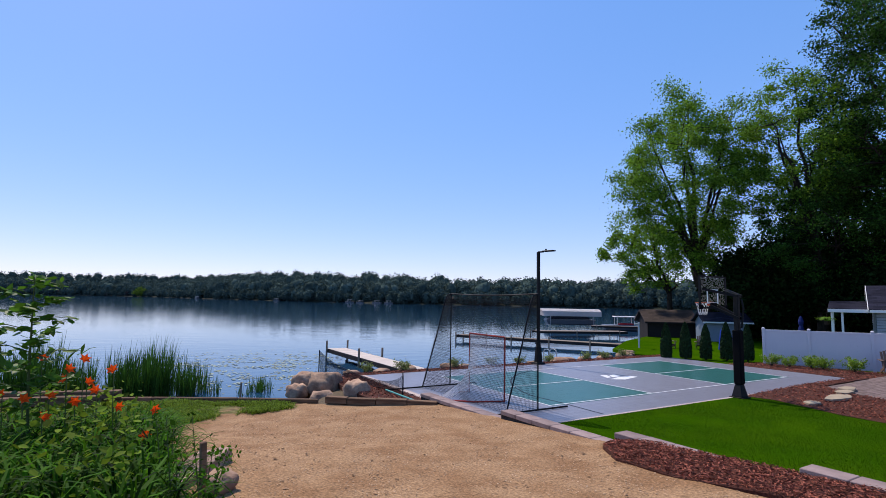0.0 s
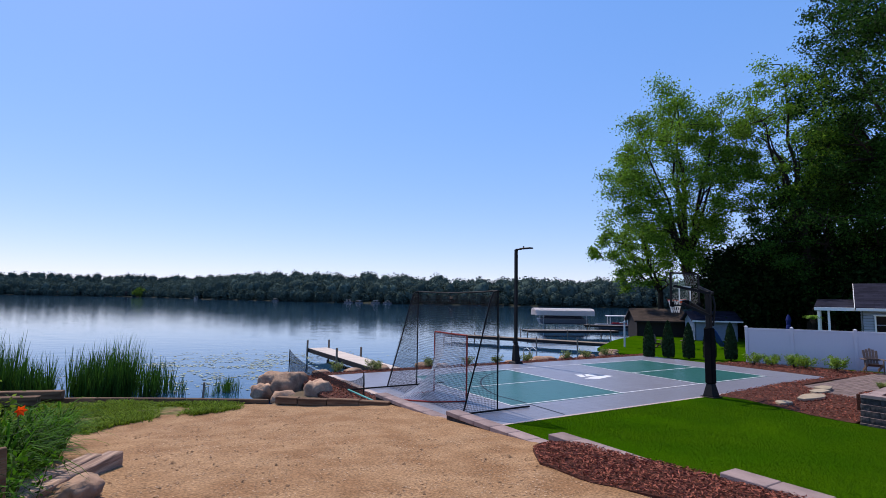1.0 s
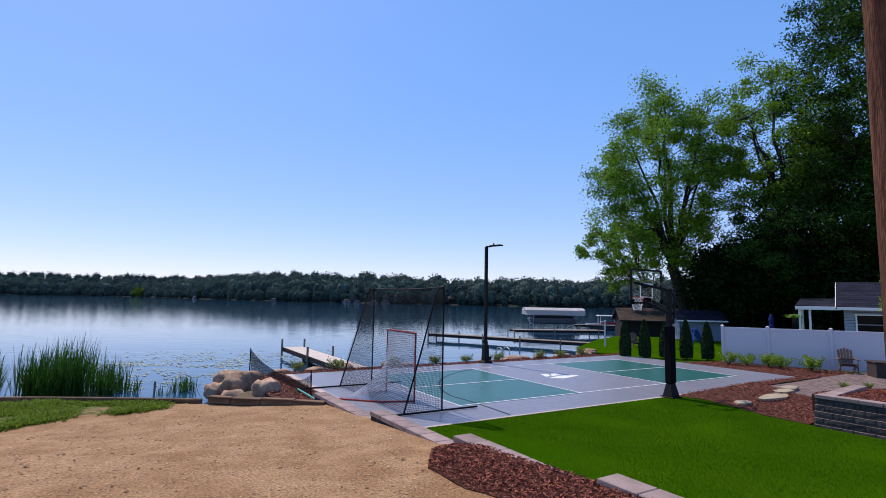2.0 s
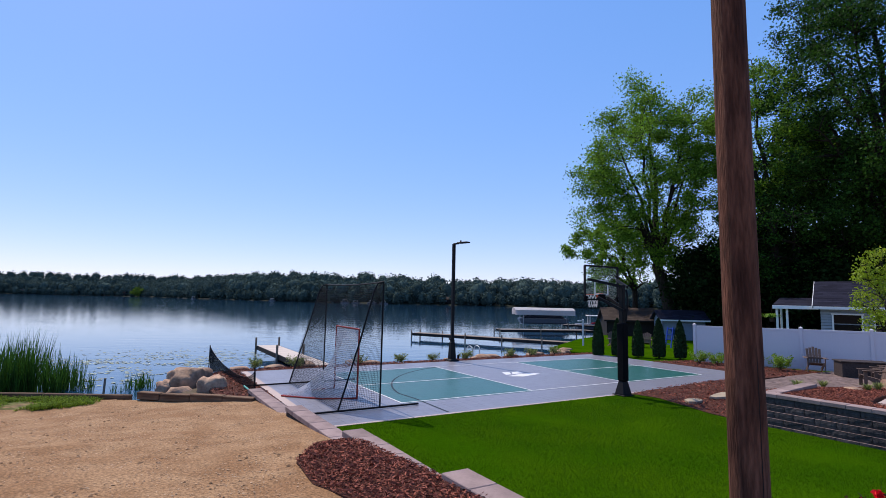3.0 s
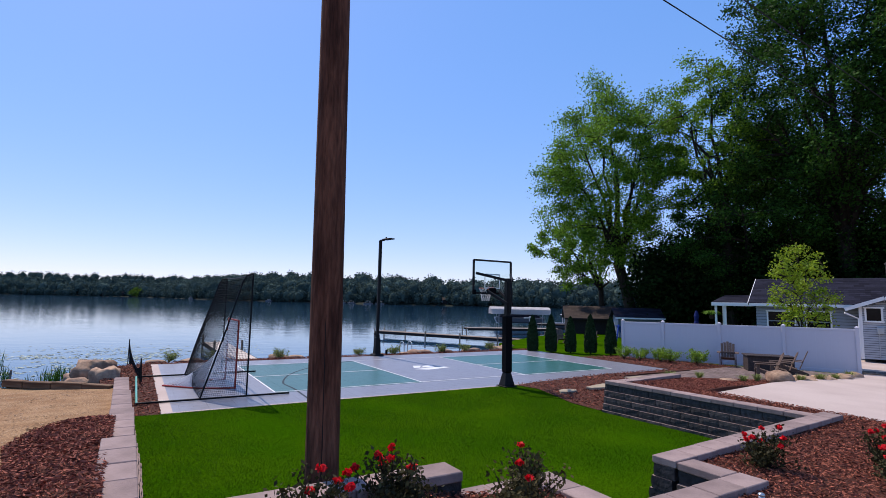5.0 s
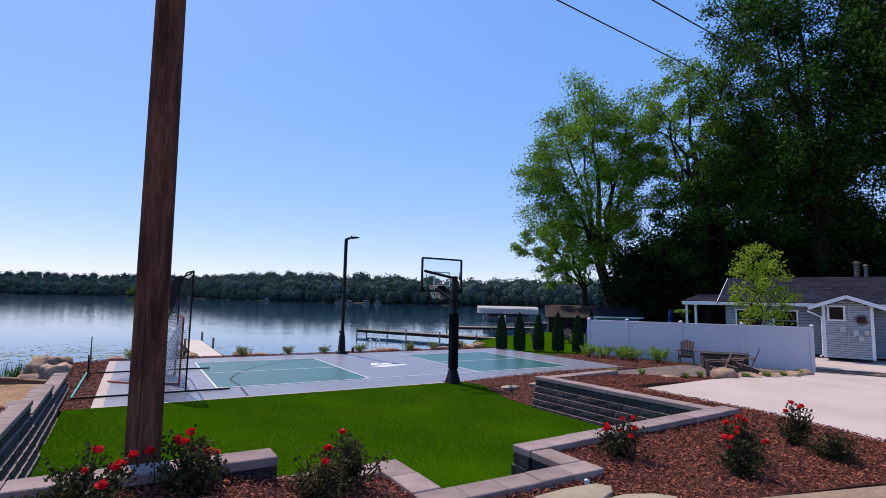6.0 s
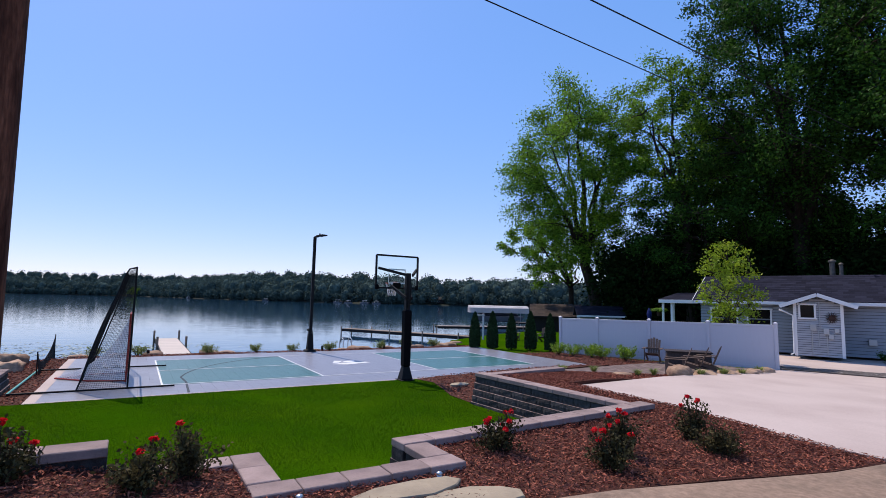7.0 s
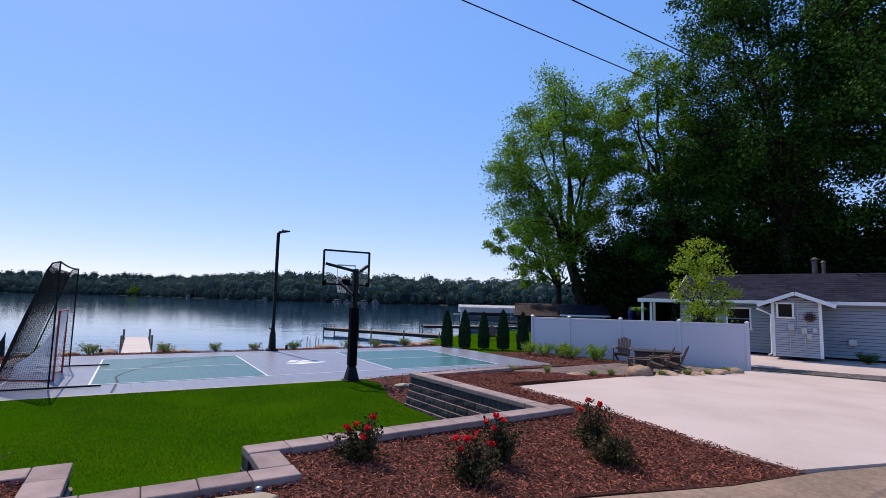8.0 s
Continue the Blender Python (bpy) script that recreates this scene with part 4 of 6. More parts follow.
line = [Vector((-6.2, 1.95)), Vector((-8.0, 3.0)), Vector((-9.9, 4.0)), Vector((-11.5, 4.6)), Vector((-14, 5.3))]
for a, b in zip(line, line[1:]):
    timber(edge, a, b, 0.12, 0.6, 0.36)
timber(edge, (-11.0, 3.6), (-13.5, 4.3), 0.22, 0.2, 0.55)
timber(edge, (-10.6, 4.15), (-13.2, 5.0), 0.22, 0.2, 0.56)


def boulder(name, at, size, seed, mat=M_ROCK, label="rounded tan fieldstone boulder", group="boulders", turn=0, category="boulder", sub=3, sharp=0.16):
    bm = bmesh.new()
    bmesh.ops.create_icosphere(bm, subdivisions=sub, radius=1.0)
    for v in bm.verts:
        p = v.co.copy()
        k = 1 + 0.22 * noise.noise(p * 0.9 + Vector((seed * 3.1, 0, 0))) + sharp * noise.noise(p * 2.1 + Vector((0, seed * 2.7, 0))) + 0.06 * noise.noise(p * 5 + Vector((0, 0, seed)))
        q = Vector((math.copysign(abs(p.x) ** 0.8, p.x), math.copysign(abs(p.y) ** 0.8, p.y), math.copysign(abs(p.z) ** 0.8, p.z)))
        v.co = Vector((q.x * size[0] * k, q.y * size[1] * k, q.z * size[2] * k)) / 2
    return single(name, bm, mat, at, turn, label, category, group, smooth=True)


for i, (x, y, z, sx, sy, sz) in enumerate(((-4.6, 8.5, -0.35, 1.0, 0.85, 0.95), (-4.45, 6.6, -0.12, 1.25, 0.95, 1.0), (-4.1, 4.75, -0.05, 1.0, 0.8, 0.72), (-5.1, 7.9, -0.5, 0.75, 0.65, 0.6), (-4.9, 5.6, -0.35, 0.75, 0.65, 0.5))):
    boulder("boulder", (x, y, z), (sx, sy, sz), i + 1, turn=40 * i, label="large rounded tan boulder at the lake edge", sharp=0.34)
for i, (x, y, s) in enumerate(((-2.6, 8.9, 0.5), (-1.3, 8.8, 0.6), (0.0, 8.9, 0.75), (2.2, 8.9, 0.7), (2.9, 8.8, 0.5), (6.9, 8.7, 0.4), (8.3, 8.7, 0.45), (9.0, 8.9, 0.75), (9.6, 8.9, 0.6), (10.9, 9.0, 0.5), (12.4, 9.0, 0.6), (13.0, 9.2, 0.55), (14.6, 9.4, 0.7), (15.4, 9.8, 0.6), (16.2, 10.4, 0.6))):
    boulder("shore_rock", (x, y, -0.1), (s * 1.5, s, s * 0.55), i + 20, turn=i * 37, label="low tan rock in the shore border", group="shore rocks", category="rock", sub=2)

M_DECK = material("pale_dock_boards", (0.55, 0.47, 0.40), 0.8, grain=0.12, scale=12, piece=0.08, stretch=(1, 8, 1))
# side beams, much darker than the deck boards
M_SIDE_BEAM = material("dark_beam_timber", (0.03, 0.024, 0.022), 0.8, grain=0.3, scale=8, stretch=(0.5, 4, 4))
M_GREYDECK = material("grey_dock_boards", (0.20, 0.17, 0.15), 0.85, grain=0.2, scale=10, piece=0.15, stretch=(1, 8, 1))
M_POST = material("grey_dock_post", (0.22, 0.17, 0.13), 0.9, grain=0.3, scale=10, stretch=(3, 3, 0.5))


def dock(name, a, b, width, z, posts, label, board=0.28, post_top=0.5, deck=None):
    a, b = Vector((*a, 0)), Vector((*b, 0))
    d = b - a
    ob = thing(name, (a.x, a.y, 0), label, "dock", "docks", turn=math.degrees(math.atan2(d.y, d.x)))
    n = int(d.length / board)
    bm = bmesh.new()
    box(bm, (board - 0.012, width, 0.04), (0, 0, 0), bevel=0.004)
    me = to_mesh("deck_board", bm, deck or M_DECK)
    for i in range(n):
        piece("deck_board", me, ob, Matrix.Translation(((i + 0.5) * board, 0, z - 0.02)))
    for s in (-1, 1):
        bm = bmesh.new()
        box(bm, (n * board, 0.05, 0.24), (n * board / 2, s * (width / 2 + 0.025), z - 0.13), bevel=0.005)
        part("side_beam", bm, M_SIDE_BEAM, ob)
    for x, s in posts:
        bm = bmesh.new()
        tube(bm, [(x, s * (width / 2 + 0.10), -2.0), (x, s * (width / 2 + 0.10), z + post_top)], 0.06, 8)
        part("dock_post", bm, M_POST, ob)
    return ob


dock("dock", (1.05, 9.3), (1.05, 21.2), 1.2, -0.28, ((11.7, 1), (11.7, -1), (6.2, 1), (6.2, -1)), "pale plank dock with brown posts reaching into the lake")
dock("pier", (23.6, 16.2), (16.4, 30.4), 1.2, -0.28, ((15.7, 1), (15.7, -1), (13.2, -1), (10, 1), (6.5, 1), (3, 1)), "long narrow dark pier on the lake", post_top=0.25, deck=M_POST)
dock("pier", (49.0, 33.5), (43.0, 38.2), 1.2, -0.1, ((1, 1), (7, 1), (7, -1)), "narrow grey pier beside the boathouse", post_top=0.2, deck=M_GREYDECK)
dock("lift_dock", (36.8, 27.8), (26.9, 31.6), 2.0, -0.15, ((1, 1), (6, 1), (10.5, 1), (10.5, -1), (1, -1)), "wide boat dock beside the canopy lift", post_top=0.1, deck=M_GREYDECK)

M_CANVAS = material("white_canvas", (0.72, 0.68, 0.66), 0.7, grain=0.05, scale=3)
M_STEEL = material("galvanised_steel", (0.4, 0.41, 0.42), 0.45, metal=0.8, spec=0.5)
M_HULL = material("grey_hull", (0.12, 0.125, 0.14), 0.35)
M_DARKBLUE = material("dark_boat_cover", (0.02, 0.025, 0.04), 0.7, grain=0.2, scale=6)


def boat_lift(x, y, turn):
    ob = thing("boat_lift", (x, y, 0), "boat lift with white canvas canopy over a covered boat", "boat lift", turn=turn)
    L, Wd = 8.6, 3.2
    bm = bmesh.new()
    prof = [(-Wd / 2, 0.95), (-Wd / 2, 1.65), (-Wd * 0.3, 1.9), (0, 2.0), (Wd * 0.3, 1.9), (Wd / 2, 1.65), (Wd / 2, 0.95)]
    a = [bm.verts.new((0, py, pz)) for py, pz in prof]
    b = [bm.verts.new((L, py, pz)) for py, pz in prof]
    for k in range(6):
        bm.faces.new((a[k], b[k], b[k + 1], a[k + 1]))
    bm.faces.new(a[1:6])
    bm.faces.new(b[1:6][::-1])
    bmesh.ops.solidify(bm, geom=bm.faces[:], thickness=0.03)
    part("canopy", bm, M_CANVAS, ob)
    for px in (1.2, L - 1.2):
        for s in (-1, 1):
            bm = bmesh.new()
            beam(bm, (px, s * Wd * 0.48, -2), (px, s * Wd * 0.48, 1.6), 0.09)
            part("lift_post", bm, M_STEEL, ob)
    bm = bmesh.new()
    for px in (1.2, L - 1.2):
        beam(bm, (px, -Wd * 0.48, -0.35), (px, Wd * 0.48, -0.35), 0.1)
    part("cradle", bm, M_STEEL, ob)
    boat = thing("boat_hull", (0, 0, 0))
    boat.parent = ob
    bm = bmesh.new()
    box(bm, (6.6, 2.2, 0.8), (L / 2, 0, 0.1), bevel=0.15, taper=1.1)
    part("hull", bm, M_HULL, boat)
    bm = bmesh.new()
    box(bm, (6.2, 2.1, 0.5), (L / 2, 0, 0.78), bevel=0.12, taper=0.75)
    part("cover", bm, M_DARKBLUE, boat, "dark fitted boat cover")
    return ob


boat_lift(41.0, 46.2, -30.6)


# ---- arborvitae, shrubs, grasses ----
def arborvitae(seed, h=2.0, r=0.31):
    rng = np.random.default_rng(seed)
    ob = thing("arborvitae", (0, 0, 0), "narrow dark green columnar arborvitae", "shrub", "arborvitae row")
    bm = bmesh.new()
    tube(bm, [(0, 0, -0.1), (0, 0, h * 0.8)], [0.05, 0.015], 6)
    part("trunk", bm, M_BARK, ob)
    n = 5200
    z = rng.uniform(0.06, 1, n)
    rad = r * np.clip((1 - z ** 2.3) ** 0.72 * np.minimum(1, 0.84 + 0.5 * z), 0.04, 1) * (0.8 + 0.25 * rng.random(n))
    a = rng.uniform(0, 2 * np.pi, n)
    p = np.stack([rad * np.cos(a), rad * np.sin(a), z * h], 1)
    v, f = leaf_quads(p, 0.11, rng, flat=-1.5)
    soup("foliage", v, f, M_ARB, kind="", parent=ob)
    return ob


arb = arborvitae(1)
arb.matrix_basis = pose(15.35, 7.1, -0.08)
copies_of(arb, ((16.0, 6.35, -0.08, 80, 1.03), (16.7, 5.6, -0.06, 160, 0.98), (17.4, 4.85, -0.06, 240, 1.05), (18.1, 4.1, -0.05, 310, 1.0)))

M_SHRUB = material("bright_shrub_leaves", (0.19, 0.30, 0.03), 0.6, island=0.4, translucent=0.35)
M_TUFT = material("tan_green_grass", (0.2, 0.24, 0.07), 0.7, island=0.45, translucent=0.3)


def blades(rng, centre, count, height, spread, width=0.012, droop=0.5, base=0.05):
    """Arching tapered blades of four joined quads and a tip each; gives vertices and faces."""
    c = np.asarray(centre, float)
    a = rng.uniform(0, 2 * np.pi, count)
    d = np.stack([np.cos(a), np.sin(a), np.zeros(count)], 1)
    s = np.stack([-np.sin(a), np.cos(a), np.zeros(count)], 1) * width / 2
    h = height * rng.uniform(0.6, 1.1, count)[:, None]
    r = spread * rng.uniform(0.3, 1.15, count)[:, None]
    arch = droop * rng.uniform(0.6, 1.2, count)[:, None]
    p0 = c + d * base * rng.random(count)[:, None]
    up = np.array([0, 0, 1.0])
    rings = []
    for t, w in ((0, 0.8), (0.28, 1.0), (0.52, 0.95), (0.74, 0.75), (0.9, 0.45)):
        p = p0 + up * h * ((1 + arch) * t - 1.55 * arch * t * t) + d * r * t ** 1.3
        rings += [p - s * w, p + s * w]
    rings.append(p0 + up * h * (1 - 0.55 * arch) + d * r)
    v = np.stack(rings, 1).reshape(-1, 3)
    o = np.arange(count)[:, None] * 11
    quads = np.concatenate([o + np.array([k, k + 1, k + 3, k + 2]) for k in (0, 2, 4, 6)])
    return v, quads.tolist() + (o + np.array([8, 9, 10])).tolist()


def oval_leaves(centres, size, rng, flat=0.5, aspect=0.5):
    """Pointed oval leaves of six corners, folded a little along the rib."""
    n = len(centres)
    a = rng.normal(size=(n, 3))
    a[:, 2] *= 1 - flat
    a /= np.linalg.norm(a, axis=1, keepdims=True)
    b = np.cross(a, np.array([0, 0, 1.0]) + 0.45 * rng.normal(size=(n, 3)))
    b /= np.linalg.norm(b, axis=1, keepdims=True)
    up = np.cross(b, a)
    s = (size * rng.uniform(0.6, 1.3, n))[:, None]
    c = np.asarray(centres)
    wide = [c + a * s * x + b * s * aspect * y + up * s * 0.10 * abs(y) for x, y in ((-0.5, 0), (-0.18, -0.5), (0.2, -0.36), (0.55, 0), (0.2, 0.36), (-0.18, 0.5))]
    v = np.stack(wide, 1).reshape(-1, 3)
    o = np.arange(n)[:, None] * 6
    return v, np.concatenate([o + np.array([0, 1, 2, 3]), o + np.array([0, 3, 4, 5])])


def join_soup(name, chunks, mat, **kw):
    vs, fs, off = [], [], 0
    for v, f in chunks:
        vs.append(v)
        fs += [[i + off for i in q] for q in f]
        off += len(v)
    me = bpy.data.meshes.new(name)
    me.from_pydata(np.concatenate(vs).tolist(), [], fs)
    me.materials.append(mat)
    ob = new(name, me)
    ob.parent = kw.get("parent")
    return tagged(ob, kw.get("label", ""), kw.get("category", ""), kw.get("group", ""), kw.get("kind", ""))


def grass_tuft(seed, h, mat, label, group, count=120, spread=0.22):
    rng = np.random.default_rng(seed)
    return join_soup("grass_tuft", [blades(rng, (0, 0, 0), count, h, spread, 0.016, 0.5)], mat, label=label, category="grass", group=group)


def shrub(seed, h, r, label, group, mat=M_SHRUB, count=900, leaf=0.07):
    rng = np.random.default_rng(seed)
    ob = thing("shrub", (0, 0, 0), label, "shrub", group)
    bm = bmesh.new()
    pts = []
    for k in range(14):
        a = rng.uniform(0, 2 * math.pi)
        e = Vector((r * rng.uniform(0.2, 1) * math.cos(a), r * rng.uniform(0.2, 1) * math.sin(a), h * rng.uniform(0.6, 1.0)))
        tube(bm, [(0, 0, -0.03), e * 0.5 + Vector((0, 0, 0.05)), e], [0.009, 0.007, 0.003], 4)
        pts.append(np.array(e * 0.4) + (np.array(e) * 0.65) * rng.random((count // 14, 1)) + rng.normal(size=(count // 14, 3)) * 0.055)
    part("branching_stem", bm, M_BARK, ob)
    v, f = leaf_quads(np.concatenate(pts), leaf, rng)
    soup("foliage", v, f, mat, kind="", parent=ob)
    return ob


sh = shrub(2, 0.6, 0.5, "bright green shrub in mulch along the white fence", "fence shrubs")
sh.matrix_basis = pose(17.15, 2.45, 0)
copies_of(sh, ((17.4, 1.75, 0, 70, 0.95), (17.75, 0.9, 0, 140, 1.05), (17.95, 0.5, 0, 200, 1.0), (18.3, -0.6, 0, 290, 1.15)))
st = shrub(5, 0.36, 0.42, "small green shrub in the shore border", "shore shrubs", mat=M_TUFT, count=700, leaf=0.06)
st.matrix_basis = pose(-2.15, 8.6, -0.05)
copies_of(st, ((-0.6, 8.3, -0.03, 50, 1.05), (2.1, 8.3, -0.03, 120, 1.0), (4.1, 8.3, -0.03, 190, 0.95), (5.75, 8.3, -0.03, 230, 0.85), (7.5, 8.2, -0.03, 260, 1.0), (10.2, 8.3, -0.03, 300, 1.0), (11.7, 8.35, -0.03, 20, 0.95), (13.6, 8.6, -0.03, 80, 1.0)))
tf = grass_tuft(3, 0.34, M_TUFT, "small ornamental grass tuft in mulch", "grass tufts")
tf.matrix_basis = pose(10.2, -4.95, 0.42)
copies_of(tf, ((11.4, -5.1, 0.38, 40, 0.9), (12.6, -5.75, 0.3, 90, 0.9), (13.35, -5.75, 0.28, 150, 0.95), (15.2, -6.15, 0.2, 200, 1.0), (16.4, -6.2, 0.16, 250, 1.1), (17.5, -6.2, 0.12, 300, 1.0), (18.8, -6.1, 0.1, 330, 1.1)))
for i, (x, y, z, sx, sz) in enumerate(((12.1, -5.55, 0.3, 0.75, 0.32), (14.5, -5.85, 0.28, 1.1, 0.6), (15.6, -6.05, 0.2, 0.9, 0.4), (16.8, -6.15, 0.15, 0.8, 0.4), (17.9, -6.15, 0.12, 0.7, 0.42), (18.4, -6.1, 0.12, 0.6, 0.4), (19.4, -6.0, 0.1, 0.7, 0.42))):
    boulder("border_rock", (x, y, z), (sx, sx * 0.7, sz), i + 50, turn=30 * i, label="tan boulder edging the paver patio", group="patio rocks", sub=3)

# ---- patio ----
def build_pavers():
    chunks, rng = [], random.Random(4)
    bm = bmesh.new()
    y, j = -5.5, 0
    while y < -2.0:
        x = 9.9 + (0.12 if j % 2 else 0)
        while x < 20.6:
            if inside(x + 0.11, y + 0.08, PATIO) and inside(x, y, PATIO):
                z = 0.085 + rng.uniform(-0.003, 0.003)
                h = [bm.verts.new((x + a, y + b, z)) for a, b in ((0.006, 0.006), (0.226, 0.006), (0.226, 0.15), (0.006, 0.15))]
                g = [bm.verts.new((v.co.x + (0.006 if k in (1, 2) else -0.006), v.co.y + (0.006 if k > 1 else -0.006), z - 0.012)) for k, v in enumerate(h)]
                bm.faces.new(h)
                for k in range(4):
                    bm.faces.new((g[k], g[(k + 1) % 4], h[(k + 1) % 4], h[k]))
            x += 0.24
        y += 0.164
        j += 1
    single("patio_pavers", bm, M_PAVER, label="rows of brown concrete pavers", category="pavers", kind="stuff")


build_pavers()
M_CHAIR = material("brown_plastic_lumber", (0.12, 0.08, 0.062), 0.6, grain=0.15, scale=12)
M_FIRE = material("dark_fire_table", (0.05, 0.038, 0.035), 0.6, grain=0.3, scale=20, bump=0.3)


def adirondack_chair():
    """Faces local -y."""
    ob = thing("adirondack_chair", (0, 0, 0), "brown slatted adirondack chair on the paver patio", "chair", "patio chairs")
    for i in range(5):
        bm = bmesh.new()
        x = (i - 2) * 0.105
        box(bm, (0.095, 0.022, 0.80 - 0.05 * abs(i - 2)), (x, 0.42 - 0.004 * (i - 2) ** 2, 0.64 - 0.02 * abs(i - 2)), (-22, 0, (i - 2) * -2), bevel=0.006)
        part("back_slat", bm, M_CHAIR, ob)
    for i in range(5):
        bm = bmesh.new()
        box(bm, (0.54, 0.09, 0.022), (0, -0.28 + i * 0.105, 0.385 - i * 0.028), (-14, 0, 0), bevel=0.005)
        part("seat_slat", bm, M_CHAIR, ob)
    for s in (-1, 1):
        bm = bmesh.new()
        box(bm, (0.14, 0.74, 0.025), (s * 0.34, -0.02, 0.58), bevel=0.01)
        part("armrest", bm, M_CHAIR, ob)
        bm = bmesh.new()
        box(bm, (0.03, 0.11, 0.57), (s * 0.30, -0.30, 0.285), bevel=0.006)
        part("front_leg", bm, M_CHAIR, ob)
        bm = bmesh.new()
        beam(bm, (s * 0.26, -0.34, 0.36), (s * 0.26, 0.55, 0.03), 0.03, 0.12)
        part("side_rail", bm, M_CHAIR, ob)
    bm = bmesh.new()
    box(bm, (0.66, 0.03, 0.08), (0, 0.36, 0.55), bevel=0.006)
    part("back_brace", bm, M_CHAIR, ob)
    return ob


ch = adirondack_chair()
ch.matrix_basis = pose(18.45, -1.9, 0.09, 0, 0, -60)
copies_of(ch, ((15.9, -4.75, 0.09, -146, 0.95), (17.0, -4.7, 0.09, -152, 0.95), (17.95, -4.6, 0.09, -156, 0.95)))


def fire_table(x, y, turn):
    ob = thing("fire_table", (x, y, 0.085), "low dark rectangular fire table on the patio", "table", turn=turn)
    bm = bmesh.new()
    box(bm, (1.6, 0.85, 0.58), (0, 0, 0.29), bevel=0.015)
    part("base", bm, M_FIRE, ob)
    bm = bmesh.new()
    box(bm, (1.7, 0.95, 0.05), (0, 0, 0.605), bevel=0.01)
    part("tabletop", bm, M_FIRE, ob)
    return ob


fire_table(18.5, -3.5, -50)

# ---- flagstones ----
M_FLAG = material("buff_flagstone", (0.36, 0.29, 0.20), 0.85, grain=0.12, scale=9, second=(0.28, 0.225, 0.16), blot=2, bump=0.3, bscale=30, piece=0.1)


def flagstone(x, y, z, rx, ry, turn, seed):
    rng = random.Random(seed)
    bm = bmesh.new()
    n = 9
    lo = []
    for k in range(n):
        a = 2 * math.pi * k / n
        q = rng.uniform(0.82, 1.12)
        lo.append((rx * q * math.cos(a), ry * q * math.sin(a)))
    top = [bm.verts.new((px * 0.97, py * 0.97, 0.03)) for px, py in lo]
    bot = [bm.verts.new((px, py, -0.04)) for px, py in lo]
    mid = [bm.verts.new((px, py, 0.02)) for px, py in lo]
    bm.faces.new(top)
    for k in range(n):
        q = (k + 1) % n
        bm.faces.new((mid[k], mid[q], top[q], top[k]))
        bm.faces.new((bot[k], bot[q], mid[q], mid[k]))
    single("flagstone", bm, M_FLAG, (x, y, z), turn, "flat buff flagstone step set in mulch", "flagstone", "stepping stones")


for i, a in enumerate(((1.55, -11.98, 0.725, 0.62, 0.20, 2), (1.95, -12.35, 0.71, 0.6, 0.24, -8), (1.1, -12.6, 0.73, 0.5, 0.3, 10), (7.55, -3.45, 0.05, 0.34, 0.22, 0), (9.1, -3.55, 0.11, 0.9, 0.3, 3), (10.3, -3.25, 0.14, 0.5, 0.22, 0), (11.2, -3.0, 0.15, 0.5, 0.25, 10))):
    flagstone(*a, i + 3)
# small lights on the near bed
M_BULB = material("steel_path_light", (0.5, 0.5, 0.5), 0.3, metal=0.8)
for x, y in ((0.55, -11.8), (1.98, -11.75)):
    bm = bmesh.new()
    tube(bm, [(0, 0, -0.08), (0, 0, 0.02)], 0.03, 8)
    bmesh.ops.create_uvsphere(bm, u_segments=10, v_segments=6, radius=0.035, matrix=Matrix.Translation((0, 0, 0.03)) @ Matrix.Diagonal((1, 1, 0.6, 1)))
    single("path_light", bm, M_BULB, (x, y, bed_z(x, y) + 0.03), 0, "small round metal ground light by the wall", "light", "path lights", smooth=True)

# ---- roses ----
M_ROSE_LEAF = material("rose_leaves", (0.05, 0.045, 0.018), 0.6, island=0.6, translucent=0.2, spec=0.1)
M_ROSE_PALE = material("pale_rose_leaves", (0.07, 0.06, 0.025), 0.8, island=0.5, translucent=0.25, spec=0.1)
M_PETAL = material("red_petals", (0.72, 0.012, 0.02), 0.55, island=0.25, translucent=0.25)


def rose_bush(x, y, h, r, blooms, seed, mat=M_ROSE_LEAF):
    rng = np.random.default_rng(seed)
    z, h, r = bed_z(x, y), h * 0.88, r * 1.1
    ob = thing("rose_bush", (x, y, z), "low bushy rose with red blooms in bark mulch" if blooms else "low bushy rose without open blooms in bark mulch", "rose bush", "rose bushes")
    bm = bmesh.new()
    pts, tips = [], []
    for k in range(26):
        a = rng.uniform(0, 2 * math.pi)
        f = rng.uniform(0.15, 1)
        e = Vector((r * f * math.cos(a), r * f * math.sin(a), h * rng.uniform(0.35, 1.22) * (1.1 - 0.35 * f)))
        tube(bm, [(0, 0, -0.05), Vector((e.x * 0.55, e.y * 0.55, e.z * 0.5)), e], [0.008, 0.006, 0.003], 4)
        t = rng.uniform(0.3, 1.02, (62, 1))
        pts.append(np.array(e) * t + rng.normal(size=(62, 3)) * 0.04)
        tips.append(e)
    part("branching_stem", bm, M_BARK, ob)
    v, f = leaf_quads(np.concatenate(pts), 0.042, rng)
    soup("foliage", v, f, mat, kind="", parent=ob)
    tips.sort(key=lambda e: -e.z)
    for k in range(blooms):
        e = tips[k * 2 % len(tips)] if k < 8 else tips[rng.integers(len(tips))]
        d = rng.normal(size=(26, 3))
        d /= np.linalg.norm(d, axis=1, keepdims=True)
        v, f = leaf_quads(np.array(e) + np.array([0, 0, 0.02]) + d * np.array([0.026, 0.026, 0.018]), 0.04, rng, aspect=0.9)
        soup("bloom", v, f, M_PETAL, kind="", parent=ob)
    return ob


